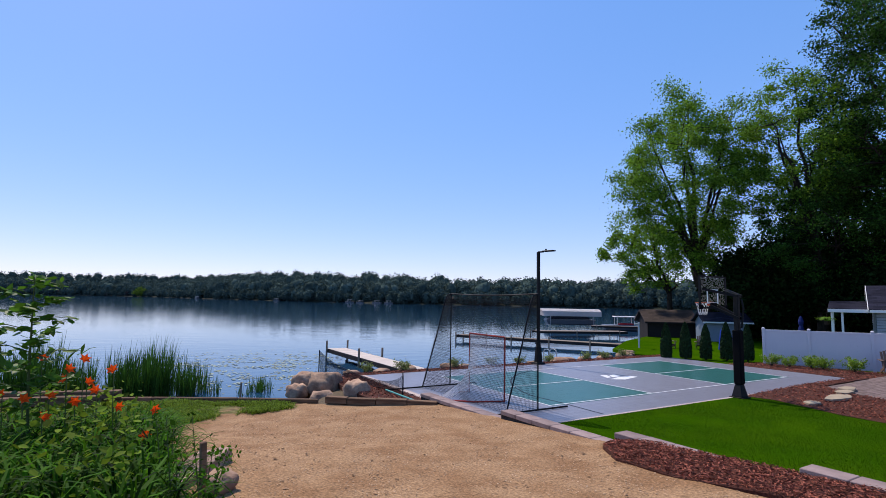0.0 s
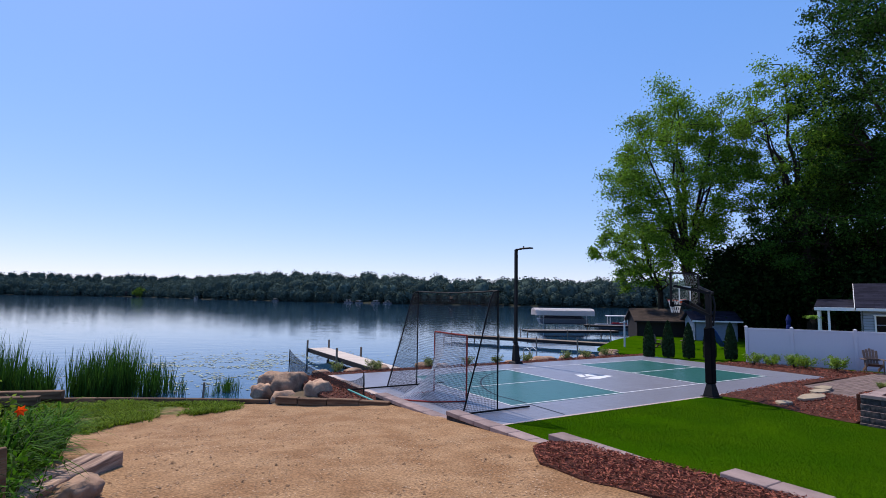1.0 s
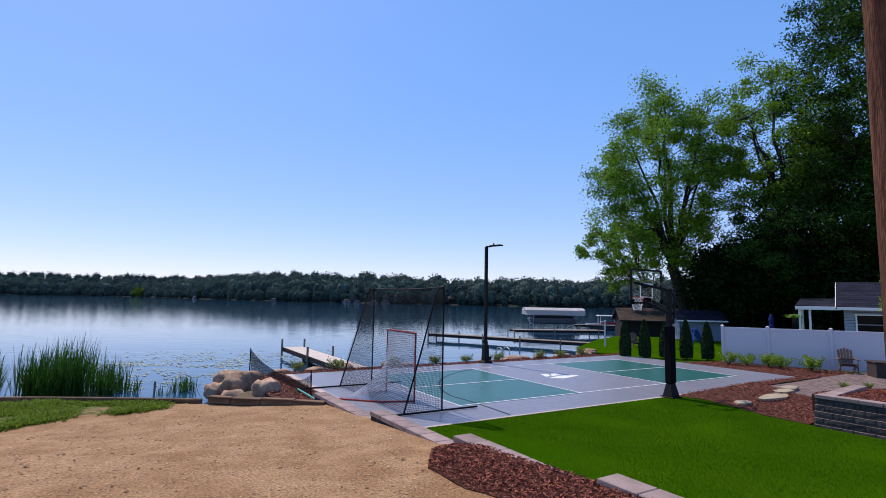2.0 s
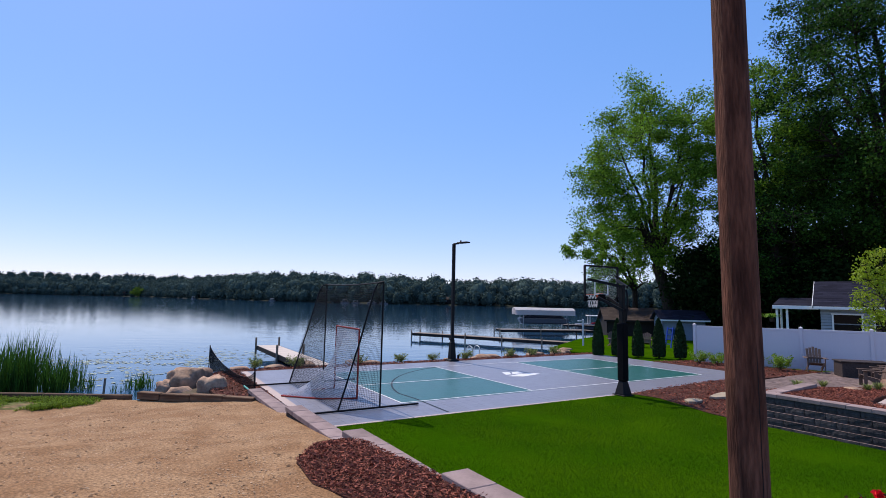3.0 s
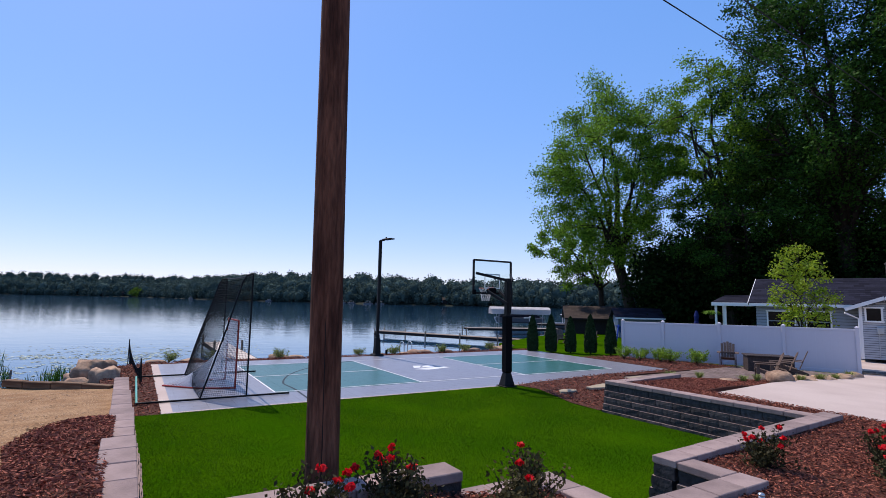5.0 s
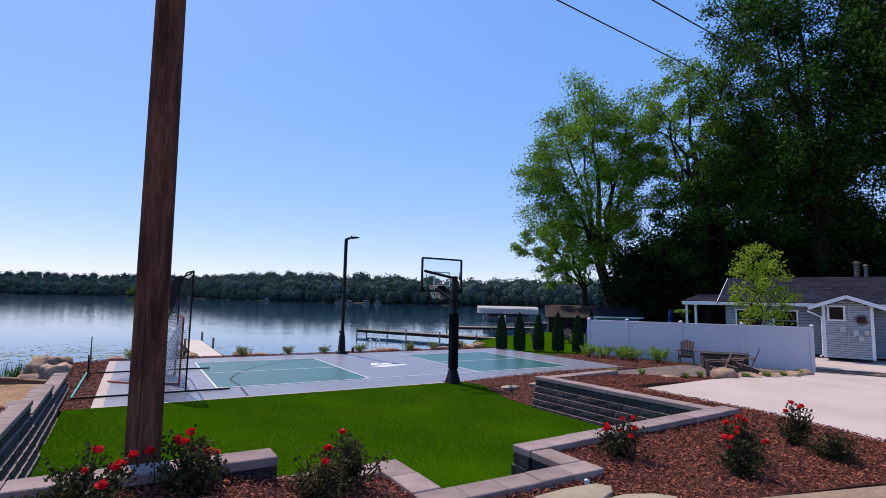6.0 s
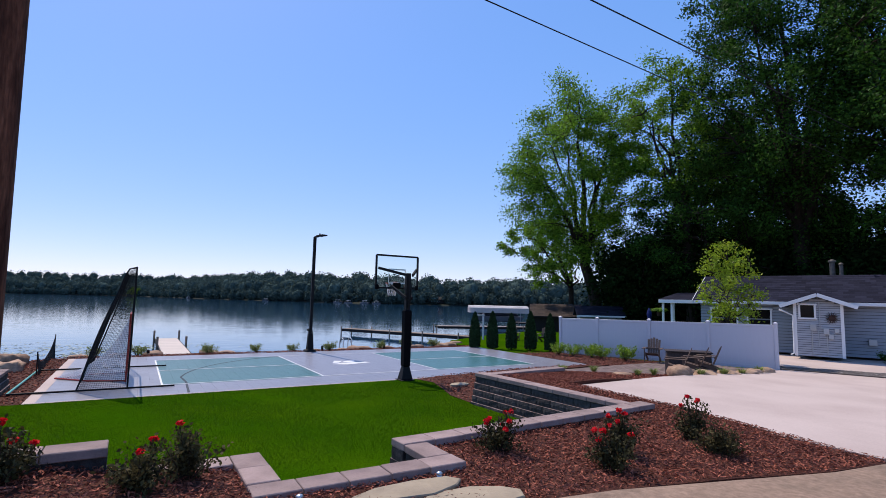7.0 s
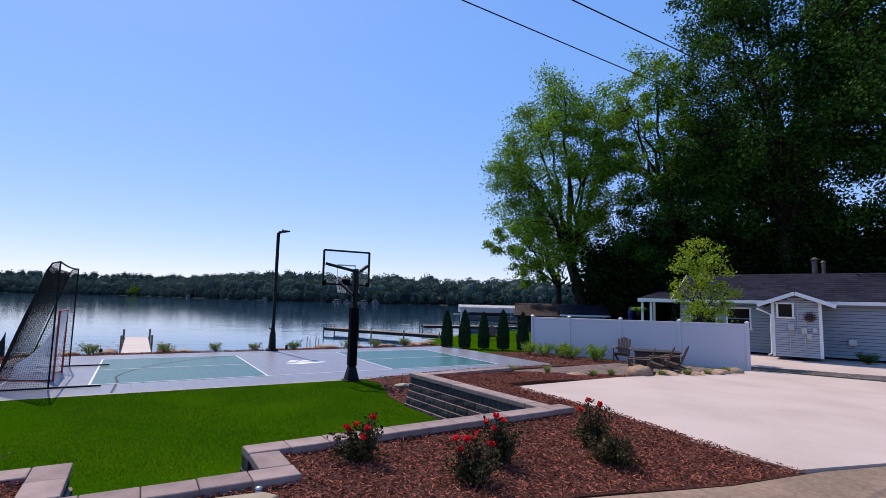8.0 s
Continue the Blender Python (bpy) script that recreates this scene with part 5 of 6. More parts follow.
rose_bush(3.15, -11.2, 0.50, 0.30, 8, 1)
rose_bush(3.95, -12.25, 0.46, 0.29, 6, 2)
rose_bush(4.5, -11.9, 0.5, 0.28, 5, 3)
rose_bush(6.02, -11.85, 0.52, 0.29, 4, 4)
rose_bush(5.75, -12.4, 0.38, 0.28, 0, 5, M_ROSE_PALE)
rose_bush(-0.66, -11.2, 0.38, 0.30, 2, 6, M_ROSE_PALE)
rose_bush(-0.25, -10.9, 0.48, 0.28, 1, 7, M_ROSE_PALE)
rose_bush(-2.35, -11.1, 0.40, 0.38, 6, 8)
rose_bush(-1.62, -10.92, 0.42, 0.30, 8, 9)

# ---- house ----
M_SIDING = material("grey_blue_siding", (0.27, 0.30, 0.34), 0.6, grain=0.04, scale=6, piece=0.04)
M_SIDING_PALE = material("pale_lap_siding", (0.42, 0.42, 0.44), 0.6, grain=0.05, scale=6, piece=0.08)
# backing behind the clapboards; shade under each lap is put into its dark colour
M_LAP_SHADE = material("lap_shade_backing", (0.09, 0.10, 0.115), 0.8, grain=0.1, scale=6)
M_TRIM = material("white_trim", (0.75, 0.75, 0.75), 0.5, grain=0.02, scale=5)
M_FLUE = material("weathered_flue_metal", (0.12, 0.11, 0.10), 0.6, metal=0.4, grain=0.3, scale=8)
# dark asphalt, taken darker: dappled tree shade on the house roof is in the colour
M_SHINGLE = material("dark_shingle_with_shade", (0.022, 0.023, 0.038), 0.95, grain=0.25, scale=20, island=0.3, spec=0.06)
M_PANE = material("dark_window_glass", (0.006, 0.006, 0.007), 0.1, spec=0.15)
M_METERBOX = material("grey_meter_box", (0.42, 0.43, 0.44), 0.5, metal=0.2)
M_RUST = material("dark_rusted_metal", (0.06, 0.035, 0.03), 0.7, metal=0.4)


def lap_wall(parent, a, b, z0, z1, gap=0.16, gable=None, mat=None):
    """Clapboards from a to b in the parent's frame, on a thin backing; gable gives the apex height."""
    a, b = Vector((*a, 0)), Vector((*b, 0))
    d = b - a
    turn = math.atan2(d.y, d.x)
    top = gable or z1
    bm = bmesh.new()
    prof = [(0, z0), (d.length, z0), (d.length, z1)] + ([(d.length / 2, gable)] if gable else []) + [(0, z1)]
    fr = [bm.verts.new((x, 0.0, z)) for x, z in prof]
    bk = [bm.verts.new((x, 0.12, z)) for x, z in prof]
    bm.faces.new(fr)
    bm.faces.new(bk[::-1])
    for k in range(len(prof)):
        q = (k + 1) % len(prof)
        bm.faces.new((fr[q], fr[k], bk[k], bk[q]))
    w = part("wall", bm, M_LAP_SHADE, parent)
    w.matrix_basis = Matrix.LocRotScale(a, Euler((0, 0, turn)), None)
    n = int((top - z0) / gap)
    for k in range(n):
        z = z0 + k * gap
        lo, hi = 0.0, d.length
        if z + gap * 0.5 > z1 and gable:
            s = (z + gap - z1) / (gable - z1)
            lo, hi = d.length / 2 * min(0.98, s), d.length - d.length / 2 * min(0.98, s)
        elif z + gap > z1 + 0.02:
            break
        bm = bmesh.new()
        v = [bm.verts.new(c) for c in ((lo, -0.032, z), (hi, -0.032, z), (hi, -0.006, z + gap - 0.022), (lo, -0.006, z + gap - 0.022), (lo, -0.002, z), (hi, -0.002, z))]
        bm.faces.new((v[0], v[1], v[2], v[3]))
        bm.faces.new((v[4], v[5], v[1], v[0]))
        p = part("siding_board", bm, mat or M_SIDING, w)
    return w


def roof_slope(parent, a, b, c, d, mat=M_SHINGLE, thick=0.12, rows=14):
    """A shingled slope: a b along the eave, d c along the ridge."""
    a, b, c, d = (Vector(p) for p in (a, b, c, d))
    bm = bmesh.new()
    n = (b - a).cross(d - a).normalized()
    if n.z < 0:
        n = -n
    lo = [bm.verts.new(p - n * thick) for p in (a, b, c, d)]
    hi = [bm.verts.new(p) for p in (a, b, c, d)]
    bm.faces.new(hi)
    bm.faces.new(lo[::-1])
    for k in range(4):
        q = (k + 1) % 4
        bm.faces.new((hi[q], hi[k], lo[k], lo[q]))
    roof = part("roof", bm, mat, parent)
    bm = bmesh.new()
    rng = random.Random(2)
    cols = max(2, int((b - a).length / 0.45))
    for r in range(rows):
        for k in range(cols):
            u0, u1 = (k + 0.02 + (0.5 if r % 2 else 0)) / cols, (k + 0.98 + (0.5 if r % 2 else 0)) / cols
            u1 = min(1, u1)
            if u0 >= 1:
                continue
            lift = 0.016 + rng.uniform(0, 0.006)
            q = [a.lerp(b, u0).lerp(d.lerp(c, u0), r / rows) + n * lift, a.lerp(b, u1).lerp(d.lerp(c, u1), r / rows) + n * lift,
                 a.lerp(b, u1).lerp(d.lerp(c, u1), (r + 1) / rows) + n * 0.006, a.lerp(b, u0).lerp(d.lerp(c, u0), (r + 1) / rows) + n * 0.006]
            bm.faces.new([bm.verts.new(p) for p in q])
    part("shingles", bm, mat, roof, kind="stuff")
    return roof


def window_in(parent, x, y, z0, w, h, bars=1, side=-1):
    win = thing("window", (x, y, z0))
    win.parent = parent
    for sx, sz, bw, bh in ((0, 0, w + 0.16, 0.08), (0, h, w + 0.16, 0.08), (-w / 2, h / 2, 0.08, h), (w / 2, h / 2, 0.08, h)):
        bm = bmesh.new()
        box(bm, (bw, 0.07, bh), (sx, -0.03, sz), bevel=0.006)
        part("window_frame", bm, M_TRIM, win)
    for k in range(bars):
        bm = bmesh.new()
        box(bm, (w - 0.06, 0.015, h / bars - 0.06), (0, -0.03, (k + 0.5) * h / bars), bevel=0.002)
        part("pane", bm, M_PANE, win)
    return win


def house():
    ob = thing("house", (28.6, 2.0, 0.2), "single-storey grey-blue sided house with dark shingle roof", "house", turn=math.degrees(math.atan2(FU.y, FU.x)))
    X0, X1, F, R, B, EZ, RZ = 0.0, 15.0, -1.2, 2.0, 5.2, 2.75, 4.12
    lap_wall(ob, (X0, F), (X1, F), 0, EZ)
    lap_wall(ob, (X0, B), (X0, F), 0, EZ, gable=RZ - 0.12)
    bm = bmesh.new()
    box(bm, (0.15, B - F, EZ), (X1, (B + F) / 2, EZ / 2))
    part("wall", bm, M_SIDING, ob)
    bm = bmesh.new()
    box(bm, (X1 - X0, 0.15, EZ), ((X1 + X0) / 2, B, EZ / 2))
    part("wall", bm, M_SIDING, ob)
    sl = (RZ - EZ) / (R - F)
    roof_slope(ob, (X0 - 0.35, F - 0.4, EZ - 0.4 * sl + 0.1), (X1 + 0.3, F - 0.4, EZ - 0.4 * sl + 0.1), (X1 + 0.3, R, RZ + 0.1), (X0 - 0.35, R, RZ + 0.1))
    roof_slope(ob, (X1 + 0.3, B + 0.4, EZ - 0.4 * sl + 0.1), (X0 - 0.35, B + 0.4, EZ - 0.4 * sl + 0.1), (X0 - 0.35, R, RZ + 0.1), (X1 + 0.3, R, RZ + 0.1))
    bm = bmesh.new()
    box(bm, (X1 - X0 + 0.6, 0.03, 0.16), ((X0 + X1) / 2, F - 0.42, EZ - 0.4 * sl - 0.0), bevel=0.005)
    part("fascia", bm, M_TRIM, ob)
    for y0, y1 in ((F - 0.42, R), (B + 0.42, R)):
        bm = bmesh.new()
        beam(bm, (X0 - 0.36, y0, EZ - 0.4 * sl + 0.02), (X0 - 0.36, y1, RZ + 0.02), 0.03, 0.18)
        part("barge_board", bm, M_TRIM, ob)
    window_in(ob, 1.2, F - 0.02, 1.15, 1.3, 1.1, 2)
    window_in(ob, 2.9, F - 0.02, 1.15, 1.1, 1.1, 2)
    # chimney
    bm = bmesh.new()
    tube(bm, [(6.1, 2.9, 3.6), (6.1, 2.9, 5.0)], 0.14, 10)
    ch = part("chimney", bm, M_FLUE, ob)
    bm = bmesh.new()
    tube(bm, [(6.1, 2.9, 5.02), (6.1, 2.9, 5.1), (6.1, 2.9, 5.18)], [0.2, 0.2, 0.06], 10)
    part("chimney_cap", bm, M_FLUE, ch)
    bm = bmesh.new()
    tube(bm, [(6.5, 2.7, 3.6), (6.5, 2.7, 4.85)], 0.1, 10)
    tube(bm, [(6.5, 2.7, 4.87), (6.5, 2.7, 4.97)], [0.15, 0.05], 10)
    part("chimney", bm, M_FLUE, ob)
    # porch on the lake end
    roof_slope(ob, (-2.3, F - 0.2, 2.7), (X0 - 0.1, F - 0.2, 2.7), (X0 - 0.1, R + 1, 3.2), (-2.3, R + 1, 3.2), rows=8)
    for x, y in ((-2.1, F), (-1.6, F), (-2.1, 1.2)):
        bm = bmesh.new()
        box(bm, (0.12, 0.12, 2.6), (x, y, 1.3), bevel=0.008)
        part("porch_post", bm, M_TRIM, ob)
    bm = bmesh.new()
    box(bm, (2.2, 0.05, 0.2), (-1.2, F - 0.2, 2.58), bevel=0.006)
    part("fascia", bm, M_TRIM, ob)
    # gabled entry
    V0, V1, VF, VE, VZ = 4.66, 6.50, -3.24, 2.60, 2.95
    lap_wall(ob, (V0, VF), (V1, VF), 0.05, VE, gap=0.11, gable=VZ - 0.04, mat=M_SIDING_PALE)
    lap_wall(ob, (V0, F), (V0, VF), 0.05, VE)
    lap_wall(ob, (V1, VF), (V1, F), 0.05, VE)
    mid = (V0 + V1) / 2
    s2 = (VZ - VE) / (mid - V0)
    for x0, sgn in ((V0 - 0.6, 1), (V1 + 0.6, -1)):
        z0 = VE - 0.6 * s2 + 0.1
        roof_slope(ob, (x0, VF - 0.35, z0), (x0, F + 1.6, z0), (mid, F + 1.6, VZ + 0.1), (mid, VF - 0.35, VZ + 0.1), rows=7)
        bm = bmesh.new()
        beam(bm, (x0, VF - 0.37, z0 - 0.06), (mid, VF - 0.37, VZ + 0.04), 0.03, 0.17)
        part("barge_board", bm, M_TRIM, ob)
    for x in (V0, V1):
        bm = bmesh.new()
        box(bm, (0.13, 0.05, VE), (x, VF - 0.03, VE / 2 + 0.03), bevel=0.004)
        part("corner_trim", bm, M_TRIM, ob)
    bm = bmesh.new()
    tube(bm, [(V0 - 0.62, VF - 0.3, VE - 0.35), (V0 - 0.5, VF - 0.25, VE - 0.4), (V0 - 0.08, VF - 0.09, VE - 0.62), (V0 - 0.08, VF - 0.09, 0.15), (V0 - 0.2, VF - 0.25, 0.08)], 0.04, 8)
    part("downspout", bm, M_TRIM, ob)
    window_in(ob, V0 + 0.5, VF - 0.03, 1.85, 0.62, 0.68, 1)
    # meters and pipes on the entry wall
    for x, z, w, h in ((0.72, 1.43, 0.26, 0.32), (1.22, 1.27, 0.22, 0.3), (1.62, 1.32, 0.18, 0.22), (1.4, 1.02, 0.2, 0.24)):
        bm = bmesh.new()
        box(bm, (w, 0.12, h), (V0 + x, VF - 0.09, z), bevel=0.012)
        part("meter_box", bm, M_METERBOX, ob)
    bm = bmesh.new()
    tube(bm, [(V0 + 0.76, VF - 0.15, 1.45), (V0 + 0.76, VF - 0.24, 1.45)], 0.08, 14)
    part("meter_dial", bm, M_METERBOX, ob)
    for x, z0, z1 in ((0.66, 0.1, 1.3), (0.92, 0.5, 1.3), (1.24, 0.1, 1.15), (0.98, 1.4, 2.6)):
        bm = bmesh.new()
        tube(bm, [(V0 + x, VF - 0.06, z0), (V0 + x, VF - 0.06, z1)], 0.022, 6)
        part("conduit", bm, M_METERBOX, ob)
    # metal sun
    sunny = thing("wall_sun", (V0 + 1.45, VF - 0.07, 1.9))
    sunny.parent = ob
    sunny["label"] = "dark metal sun-shaped wall ornament"
    bm = bmesh.new()
    tube(bm, [(0, 0, 0), (0, -0.03, 0)], 0.11, 16)
    part("disc", bm, M_RUST, sunny)
    for k in range(16):
        bm = bmesh.new()
        a = 2 * math.pi * k / 16
        e = 0.33 if k % 2 else 0.28
        tube(bm, [(0.1 * math.cos(a), -0.01, 0.1 * math.sin(a)), (0.2 * math.cos(a + 0.06), -0.012, 0.2 * math.sin(a + 0.06)), (e * math.cos(a), -0.01, e * math.sin(a))], [0.026, 0.02, 0.003], 5)
        part("ray", bm, M_RUST, sunny)
    # wall vent unit
    bm = bmesh.new()
    box(bm, (0.32, 0.2, 0.3), (V1 + 1.1, F - 0.12, 0.75), bevel=0.02)
    part("vent_hood", bm, M_METERBOX, ob)
    return ob


house()
# planting at the foot of the house wall
bs = shrub(9, 0.5, 0.5, "small dark shrub against the house wall", "house shrubs", mat=M_LEAF_DARK)
bs.matrix_basis = pose(29.2, -6.4, 0.05)

# hanging fern on the porch
M_FERN = material("fern_leaves", (0.16, 0.30, 0.035), 0.6, island=0.35, translucent=0.35)
rng0 = np.random.default_rng(8)
fern = thing("hanging_fern", (26.84, 3.89, 2.06), "bushy green fern hanging under the porch roof", "fern")
join_soup("fronds", [blades(rng0, (0, 0, 0), 220, 0.45, 0.55, 0.05, 1.3)], M_FERN, parent=fern)
bm = bmesh.new()
tube(bm, [(0, 0, 0.05), (0, 0, 0.75)], 0.006, 4)
tube(bm, [(0, 0, -0.18), (0, 0, 0.05)], [0.12, 0.16], 12)
part("basket", bm, M_RUST, fern)

# closed umbrella behind the fence
M_UMBRELLA = material("navy_umbrella_cloth", (0.012, 0.022, 0.12), 0.8, grain=0.2, scale=12)
umbrella = thing("patio_umbrella", (29.2, 6.4, 0), "closed navy blue patio umbrella behind the fence", "umbrella")
bm = bmesh.new()
tube(bm, [(0, 0, 0), (0, 0, 2.35)], 0.025, 8)
part("pole", bm, M_BLACK, umbrella)
bm = bmesh.new()
tube(bm, [(0, 0, 1.2), (0, 0, 1.3), (0, 0, 1.55), (0, 0, 1.62), (0, 0, 1.95), (0, 0, 2.2), (0, 0, 2.32)], [0.16, 0.19, 0.15, 0.12, 0.17, 0.11, 0.05], 9)
part("folded_canopy", bm, M_UMBRELLA, umbrella)

# ---- neighbouring buildings ----
M_BROWN_ROOF = material("brown_shingle", (0.052, 0.038, 0.032), 0.9, grain=0.25, scale=12, island=0.25)
# brown siding taken near black: tree shade on the walls is in the colour
M_DARK_SIDING = material("brown_siding_with_shade", (0.018, 0.015, 0.014), 0.8, grain=0.2, scale=6)
M_SHED = material("blue_grey_siding", (0.20, 0.24, 0.30), 0.7, grain=0.08, scale=6)


def small_building(name, at, turn, L, D, EZ, RZ, wall, roof, label, windows=(), door=False):
    ob = thing(name, at, label, "building", "neighbouring buildings", turn=turn)
    for a, b in (((0, 0), (L, 0)), ((L, 0), (L, D)), ((L, D), (0, D)), ((0, D), (0, 0))):
        bm = bmesh.new()
        d = Vector((b[0] - a[0], b[1] - a[1], 0))
        gable = abs(d.x) < 0.1
        prof = [(0, 0), (d.length, 0), (d.length, EZ)] + ([(d.length / 2, RZ - 0.05)] if gable else []) + [(0, EZ)]
        fr = [bm.verts.new((x, 0, z)) for x, z in prof]
        bk = [bm.verts.new((x, 0.1, z)) for x, z in prof]
        bm.faces.new(fr)
        bm.faces.new(bk[::-1])
        for k in range(len(prof)):
            q = (k + 1) % len(prof)
            bm.faces.new((fr[q], fr[k], bk[k], bk[q]))
        w = part("wall", bm, wall, ob)
        w.matrix_basis = Matrix.LocRotScale((*a, 0), Euler((0, 0, math.atan2(d.y, d.x))), None)
    s = (RZ - EZ) / (D / 2)
    z0 = EZ - 0.35 * s + 0.08
    roof_slope(ob, (-0.3, -0.35, z0), (L + 0.3, -0.35, z0), (L + 0.3, D / 2, RZ + 0.08), (-0.3, D / 2, RZ + 0.08), roof, rows=8)
    roof_slope(ob, (L + 0.3, D + 0.35, z0), (-0.3, D + 0.35, z0), (-0.3, D / 2, RZ + 0.08), (L + 0.3, D / 2, RZ + 0.08), roof, rows=8)
    bm = bmesh.new()
    box(bm, (L + 0.6, 0.03, 0.12), (L / 2, -0.37, z0 - 0.07))
    part("fascia", bm, M_TRIM if wall is M_SHED else wall, ob)
    for x, z, w, h in windows:
        window_in(ob, x, -0.01, z, w, h)
    return ob


small_building("boathouse", (30.4, 19.7, -0.4), -41, 4.2, 4.5, 1.8, 2.75, M_DARK_SIDING, M_BROWN_ROOF, "small dark boathouse with brown shingle roof")
small_building("garden_shed", (30.8, 14.3, -0.12), -40, 3.3, 2.6, 1.8, 2.4, M_SHED, M_SHINGLE, "blue-grey garden shed with pale trim")
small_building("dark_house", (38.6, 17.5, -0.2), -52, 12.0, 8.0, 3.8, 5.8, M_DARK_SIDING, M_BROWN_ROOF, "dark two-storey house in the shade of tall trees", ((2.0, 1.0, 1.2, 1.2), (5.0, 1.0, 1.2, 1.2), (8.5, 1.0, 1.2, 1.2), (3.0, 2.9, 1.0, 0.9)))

# small tree behind the fence
tree("young_tree", (22.0, -3.2, 0), (0.1, 0, 1.35, 1.35, 1.4, 5.6), "young tree with light yellow-green leaves behind the white fence", 21, sprays=64, per=80, leaf=0.12, mat=M_LEAF_YOUNG, trunk_r=0.055, fork=1.4, limbs=7, shell=0.2, spread=0.3)

# ---- wild corner: reeds, lilies, weeds ----
WILD = [(-6.7, 1.75), (-7.0, 2.2), (-9.2, 3.45), (-13, 4.7), (-16, 5.2), (-18, -12), (-11.0, -9.5), (-10.3, -7.0), (-10.1, -4.4), (-10.0, -3.0), (-9.95, -1.5), (-10.05, 0.1), (-9.6, 1.0), (-8.7, 1.3), (-7.8, 1.45), (-7.1, 1.55)]


def verge_z(x, y):
    """Thin turf that thins out raggedly towards the edge of its patch."""
    near = min((Vector((x, y)) - Vector(a).lerp(Vector(b), min(1, max(0, (Vector((x, y)) - Vector(a)).dot(Vector(b) - Vector(a)) / (Vector(b) - Vector(a)).length_squared)))).length for a, b in zip(WILD, WILD[1:] + WILD[:1]))
    lift = min(0.07, 0.10 * near) - 0.035
    return sand_z(x, y) + lift + 0.05 * noise.noise(Vector((x * 2.1, y * 2.1, 3))) + 0.035 * noise.noise(Vector((x * 6, y * 6, 8)))


patch("weedy_verge", WILD, verge_z, 0.16, M_WILD, "rough green weeds and grass at the sand's edge", "grass", thick=0.06)
M_WEED = material("weed_blades", (0.13, 0.20, 0.016), 0.7, island=0.6, translucent=0.4, spec=0.06)
M_REED = material("reed_blades", (0.038, 0.105, 0.012), 0.6, island=0.45, translucent=0.3)
M_LILYLEAF = material("daylily_leaves", (0.044, 0.125, 0.006), 0.6, island=0.85, translucent=0.5, spec=0.06)
M_ORANGE = material("orange_petals", (0.85, 0.10, 0.008), 0.55, island=0.2, translucent=0.3)
M_DARKSTEM = material("green_stems", (0.07, 0.10, 0.03), 0.7)


def scatter(rng, poly, n):
    xs, ys = [p[0] for p in poly], [p[1] for p in poly]
    out = []
    while len(out) < n:
        x, y = rng.uniform(min(xs), max(xs)), rng.uniform(min(ys), max(ys))
        if inside(x, y, poly):
            out.append((x, y))
    return out


rng1 = np.random.default_rng(31)
weed_chunks = []
for x, y in scatter(rng1, WILD[:4] + [(-11.5, 1.5), (-10.6, -3.5), (-10.0, -1.3), (-9.95, 0.1), (-9.5, 0.95), (-7.9, 1.35), (-7.0, 1.45)], 4600):
    thick = noise.noise(Vector((x * 0.9, y * 0.9, 6))) + 0.22 * (y - 0.4)
    if thick + 0.3 * rng1.random() > 0.26:
        weed_chunks.append(blades(rng1, (x, y, sand_z(x, y) - 0.01), 11, rng1.uniform(0.05, 0.13) + 0.07 * max(0, thick), 0.12, 0.016, 0.7, 0.12))
join_soup("verge_weeds", weed_chunks, M_WEED, label="low green weeds along the timber edge", category="weeds", kind="stuff")


def reeds():
    rng = np.random.default_rng(17)
    chunks = []
    for k in range(2500):
        x = rng.uniform(-19, -8.2)
        y = rng.uniform(10.2, 12.2) - 0.06 * (x + 8)
        thin = noise.noise(Vector((x * 1.1, y * 0.7, 2)))
        if thin + 0.25 * noise.noise(Vector((x * 3.1, y * 2, 7))) < -0.02 + 0.25 * max(0, x + 9.2):
            continue
        h = 1.95 + 0.5 * noise.noise(Vector((x * 0.8, 0, 5))) + 0.35 * noise.noise(Vector((x * 3.0, y, 9))) - 0.25 * max(0, x + 9.6)
        chunks.append(blades(rng, (x, y, WATER - 0.1), 4, h * rng.uniform(0.5, 1.18), 0.42, 0.021, 0.22, 0.05))
    for x, y, r, n, h in ((-8.1, 11.2, 0.45, 40, 1.5), (-7.6, 10.6, 0.25, 14, 0.9), (-5.9, 10.4, 0.5, 55, 0.75), (-6.6, 9.9, 0.2, 8, 0.5)):
        for _ in range(n):
            a, q = rng.uniform(0, 2 * math.pi), r * math.sqrt(rng.random())
            chunks.append(blades(rng, (x + q * math.cos(a), y + q * math.sin(a), WATER - 0.1), 3, h * rng.uniform(0.6, 1.15), 0.25, 0.02, 0.15, 0.05))
    join_soup("reeds", chunks, M_REED, label="tall dark green cattail reeds standing in the water", category="reeds", kind="stuff")


reeds()


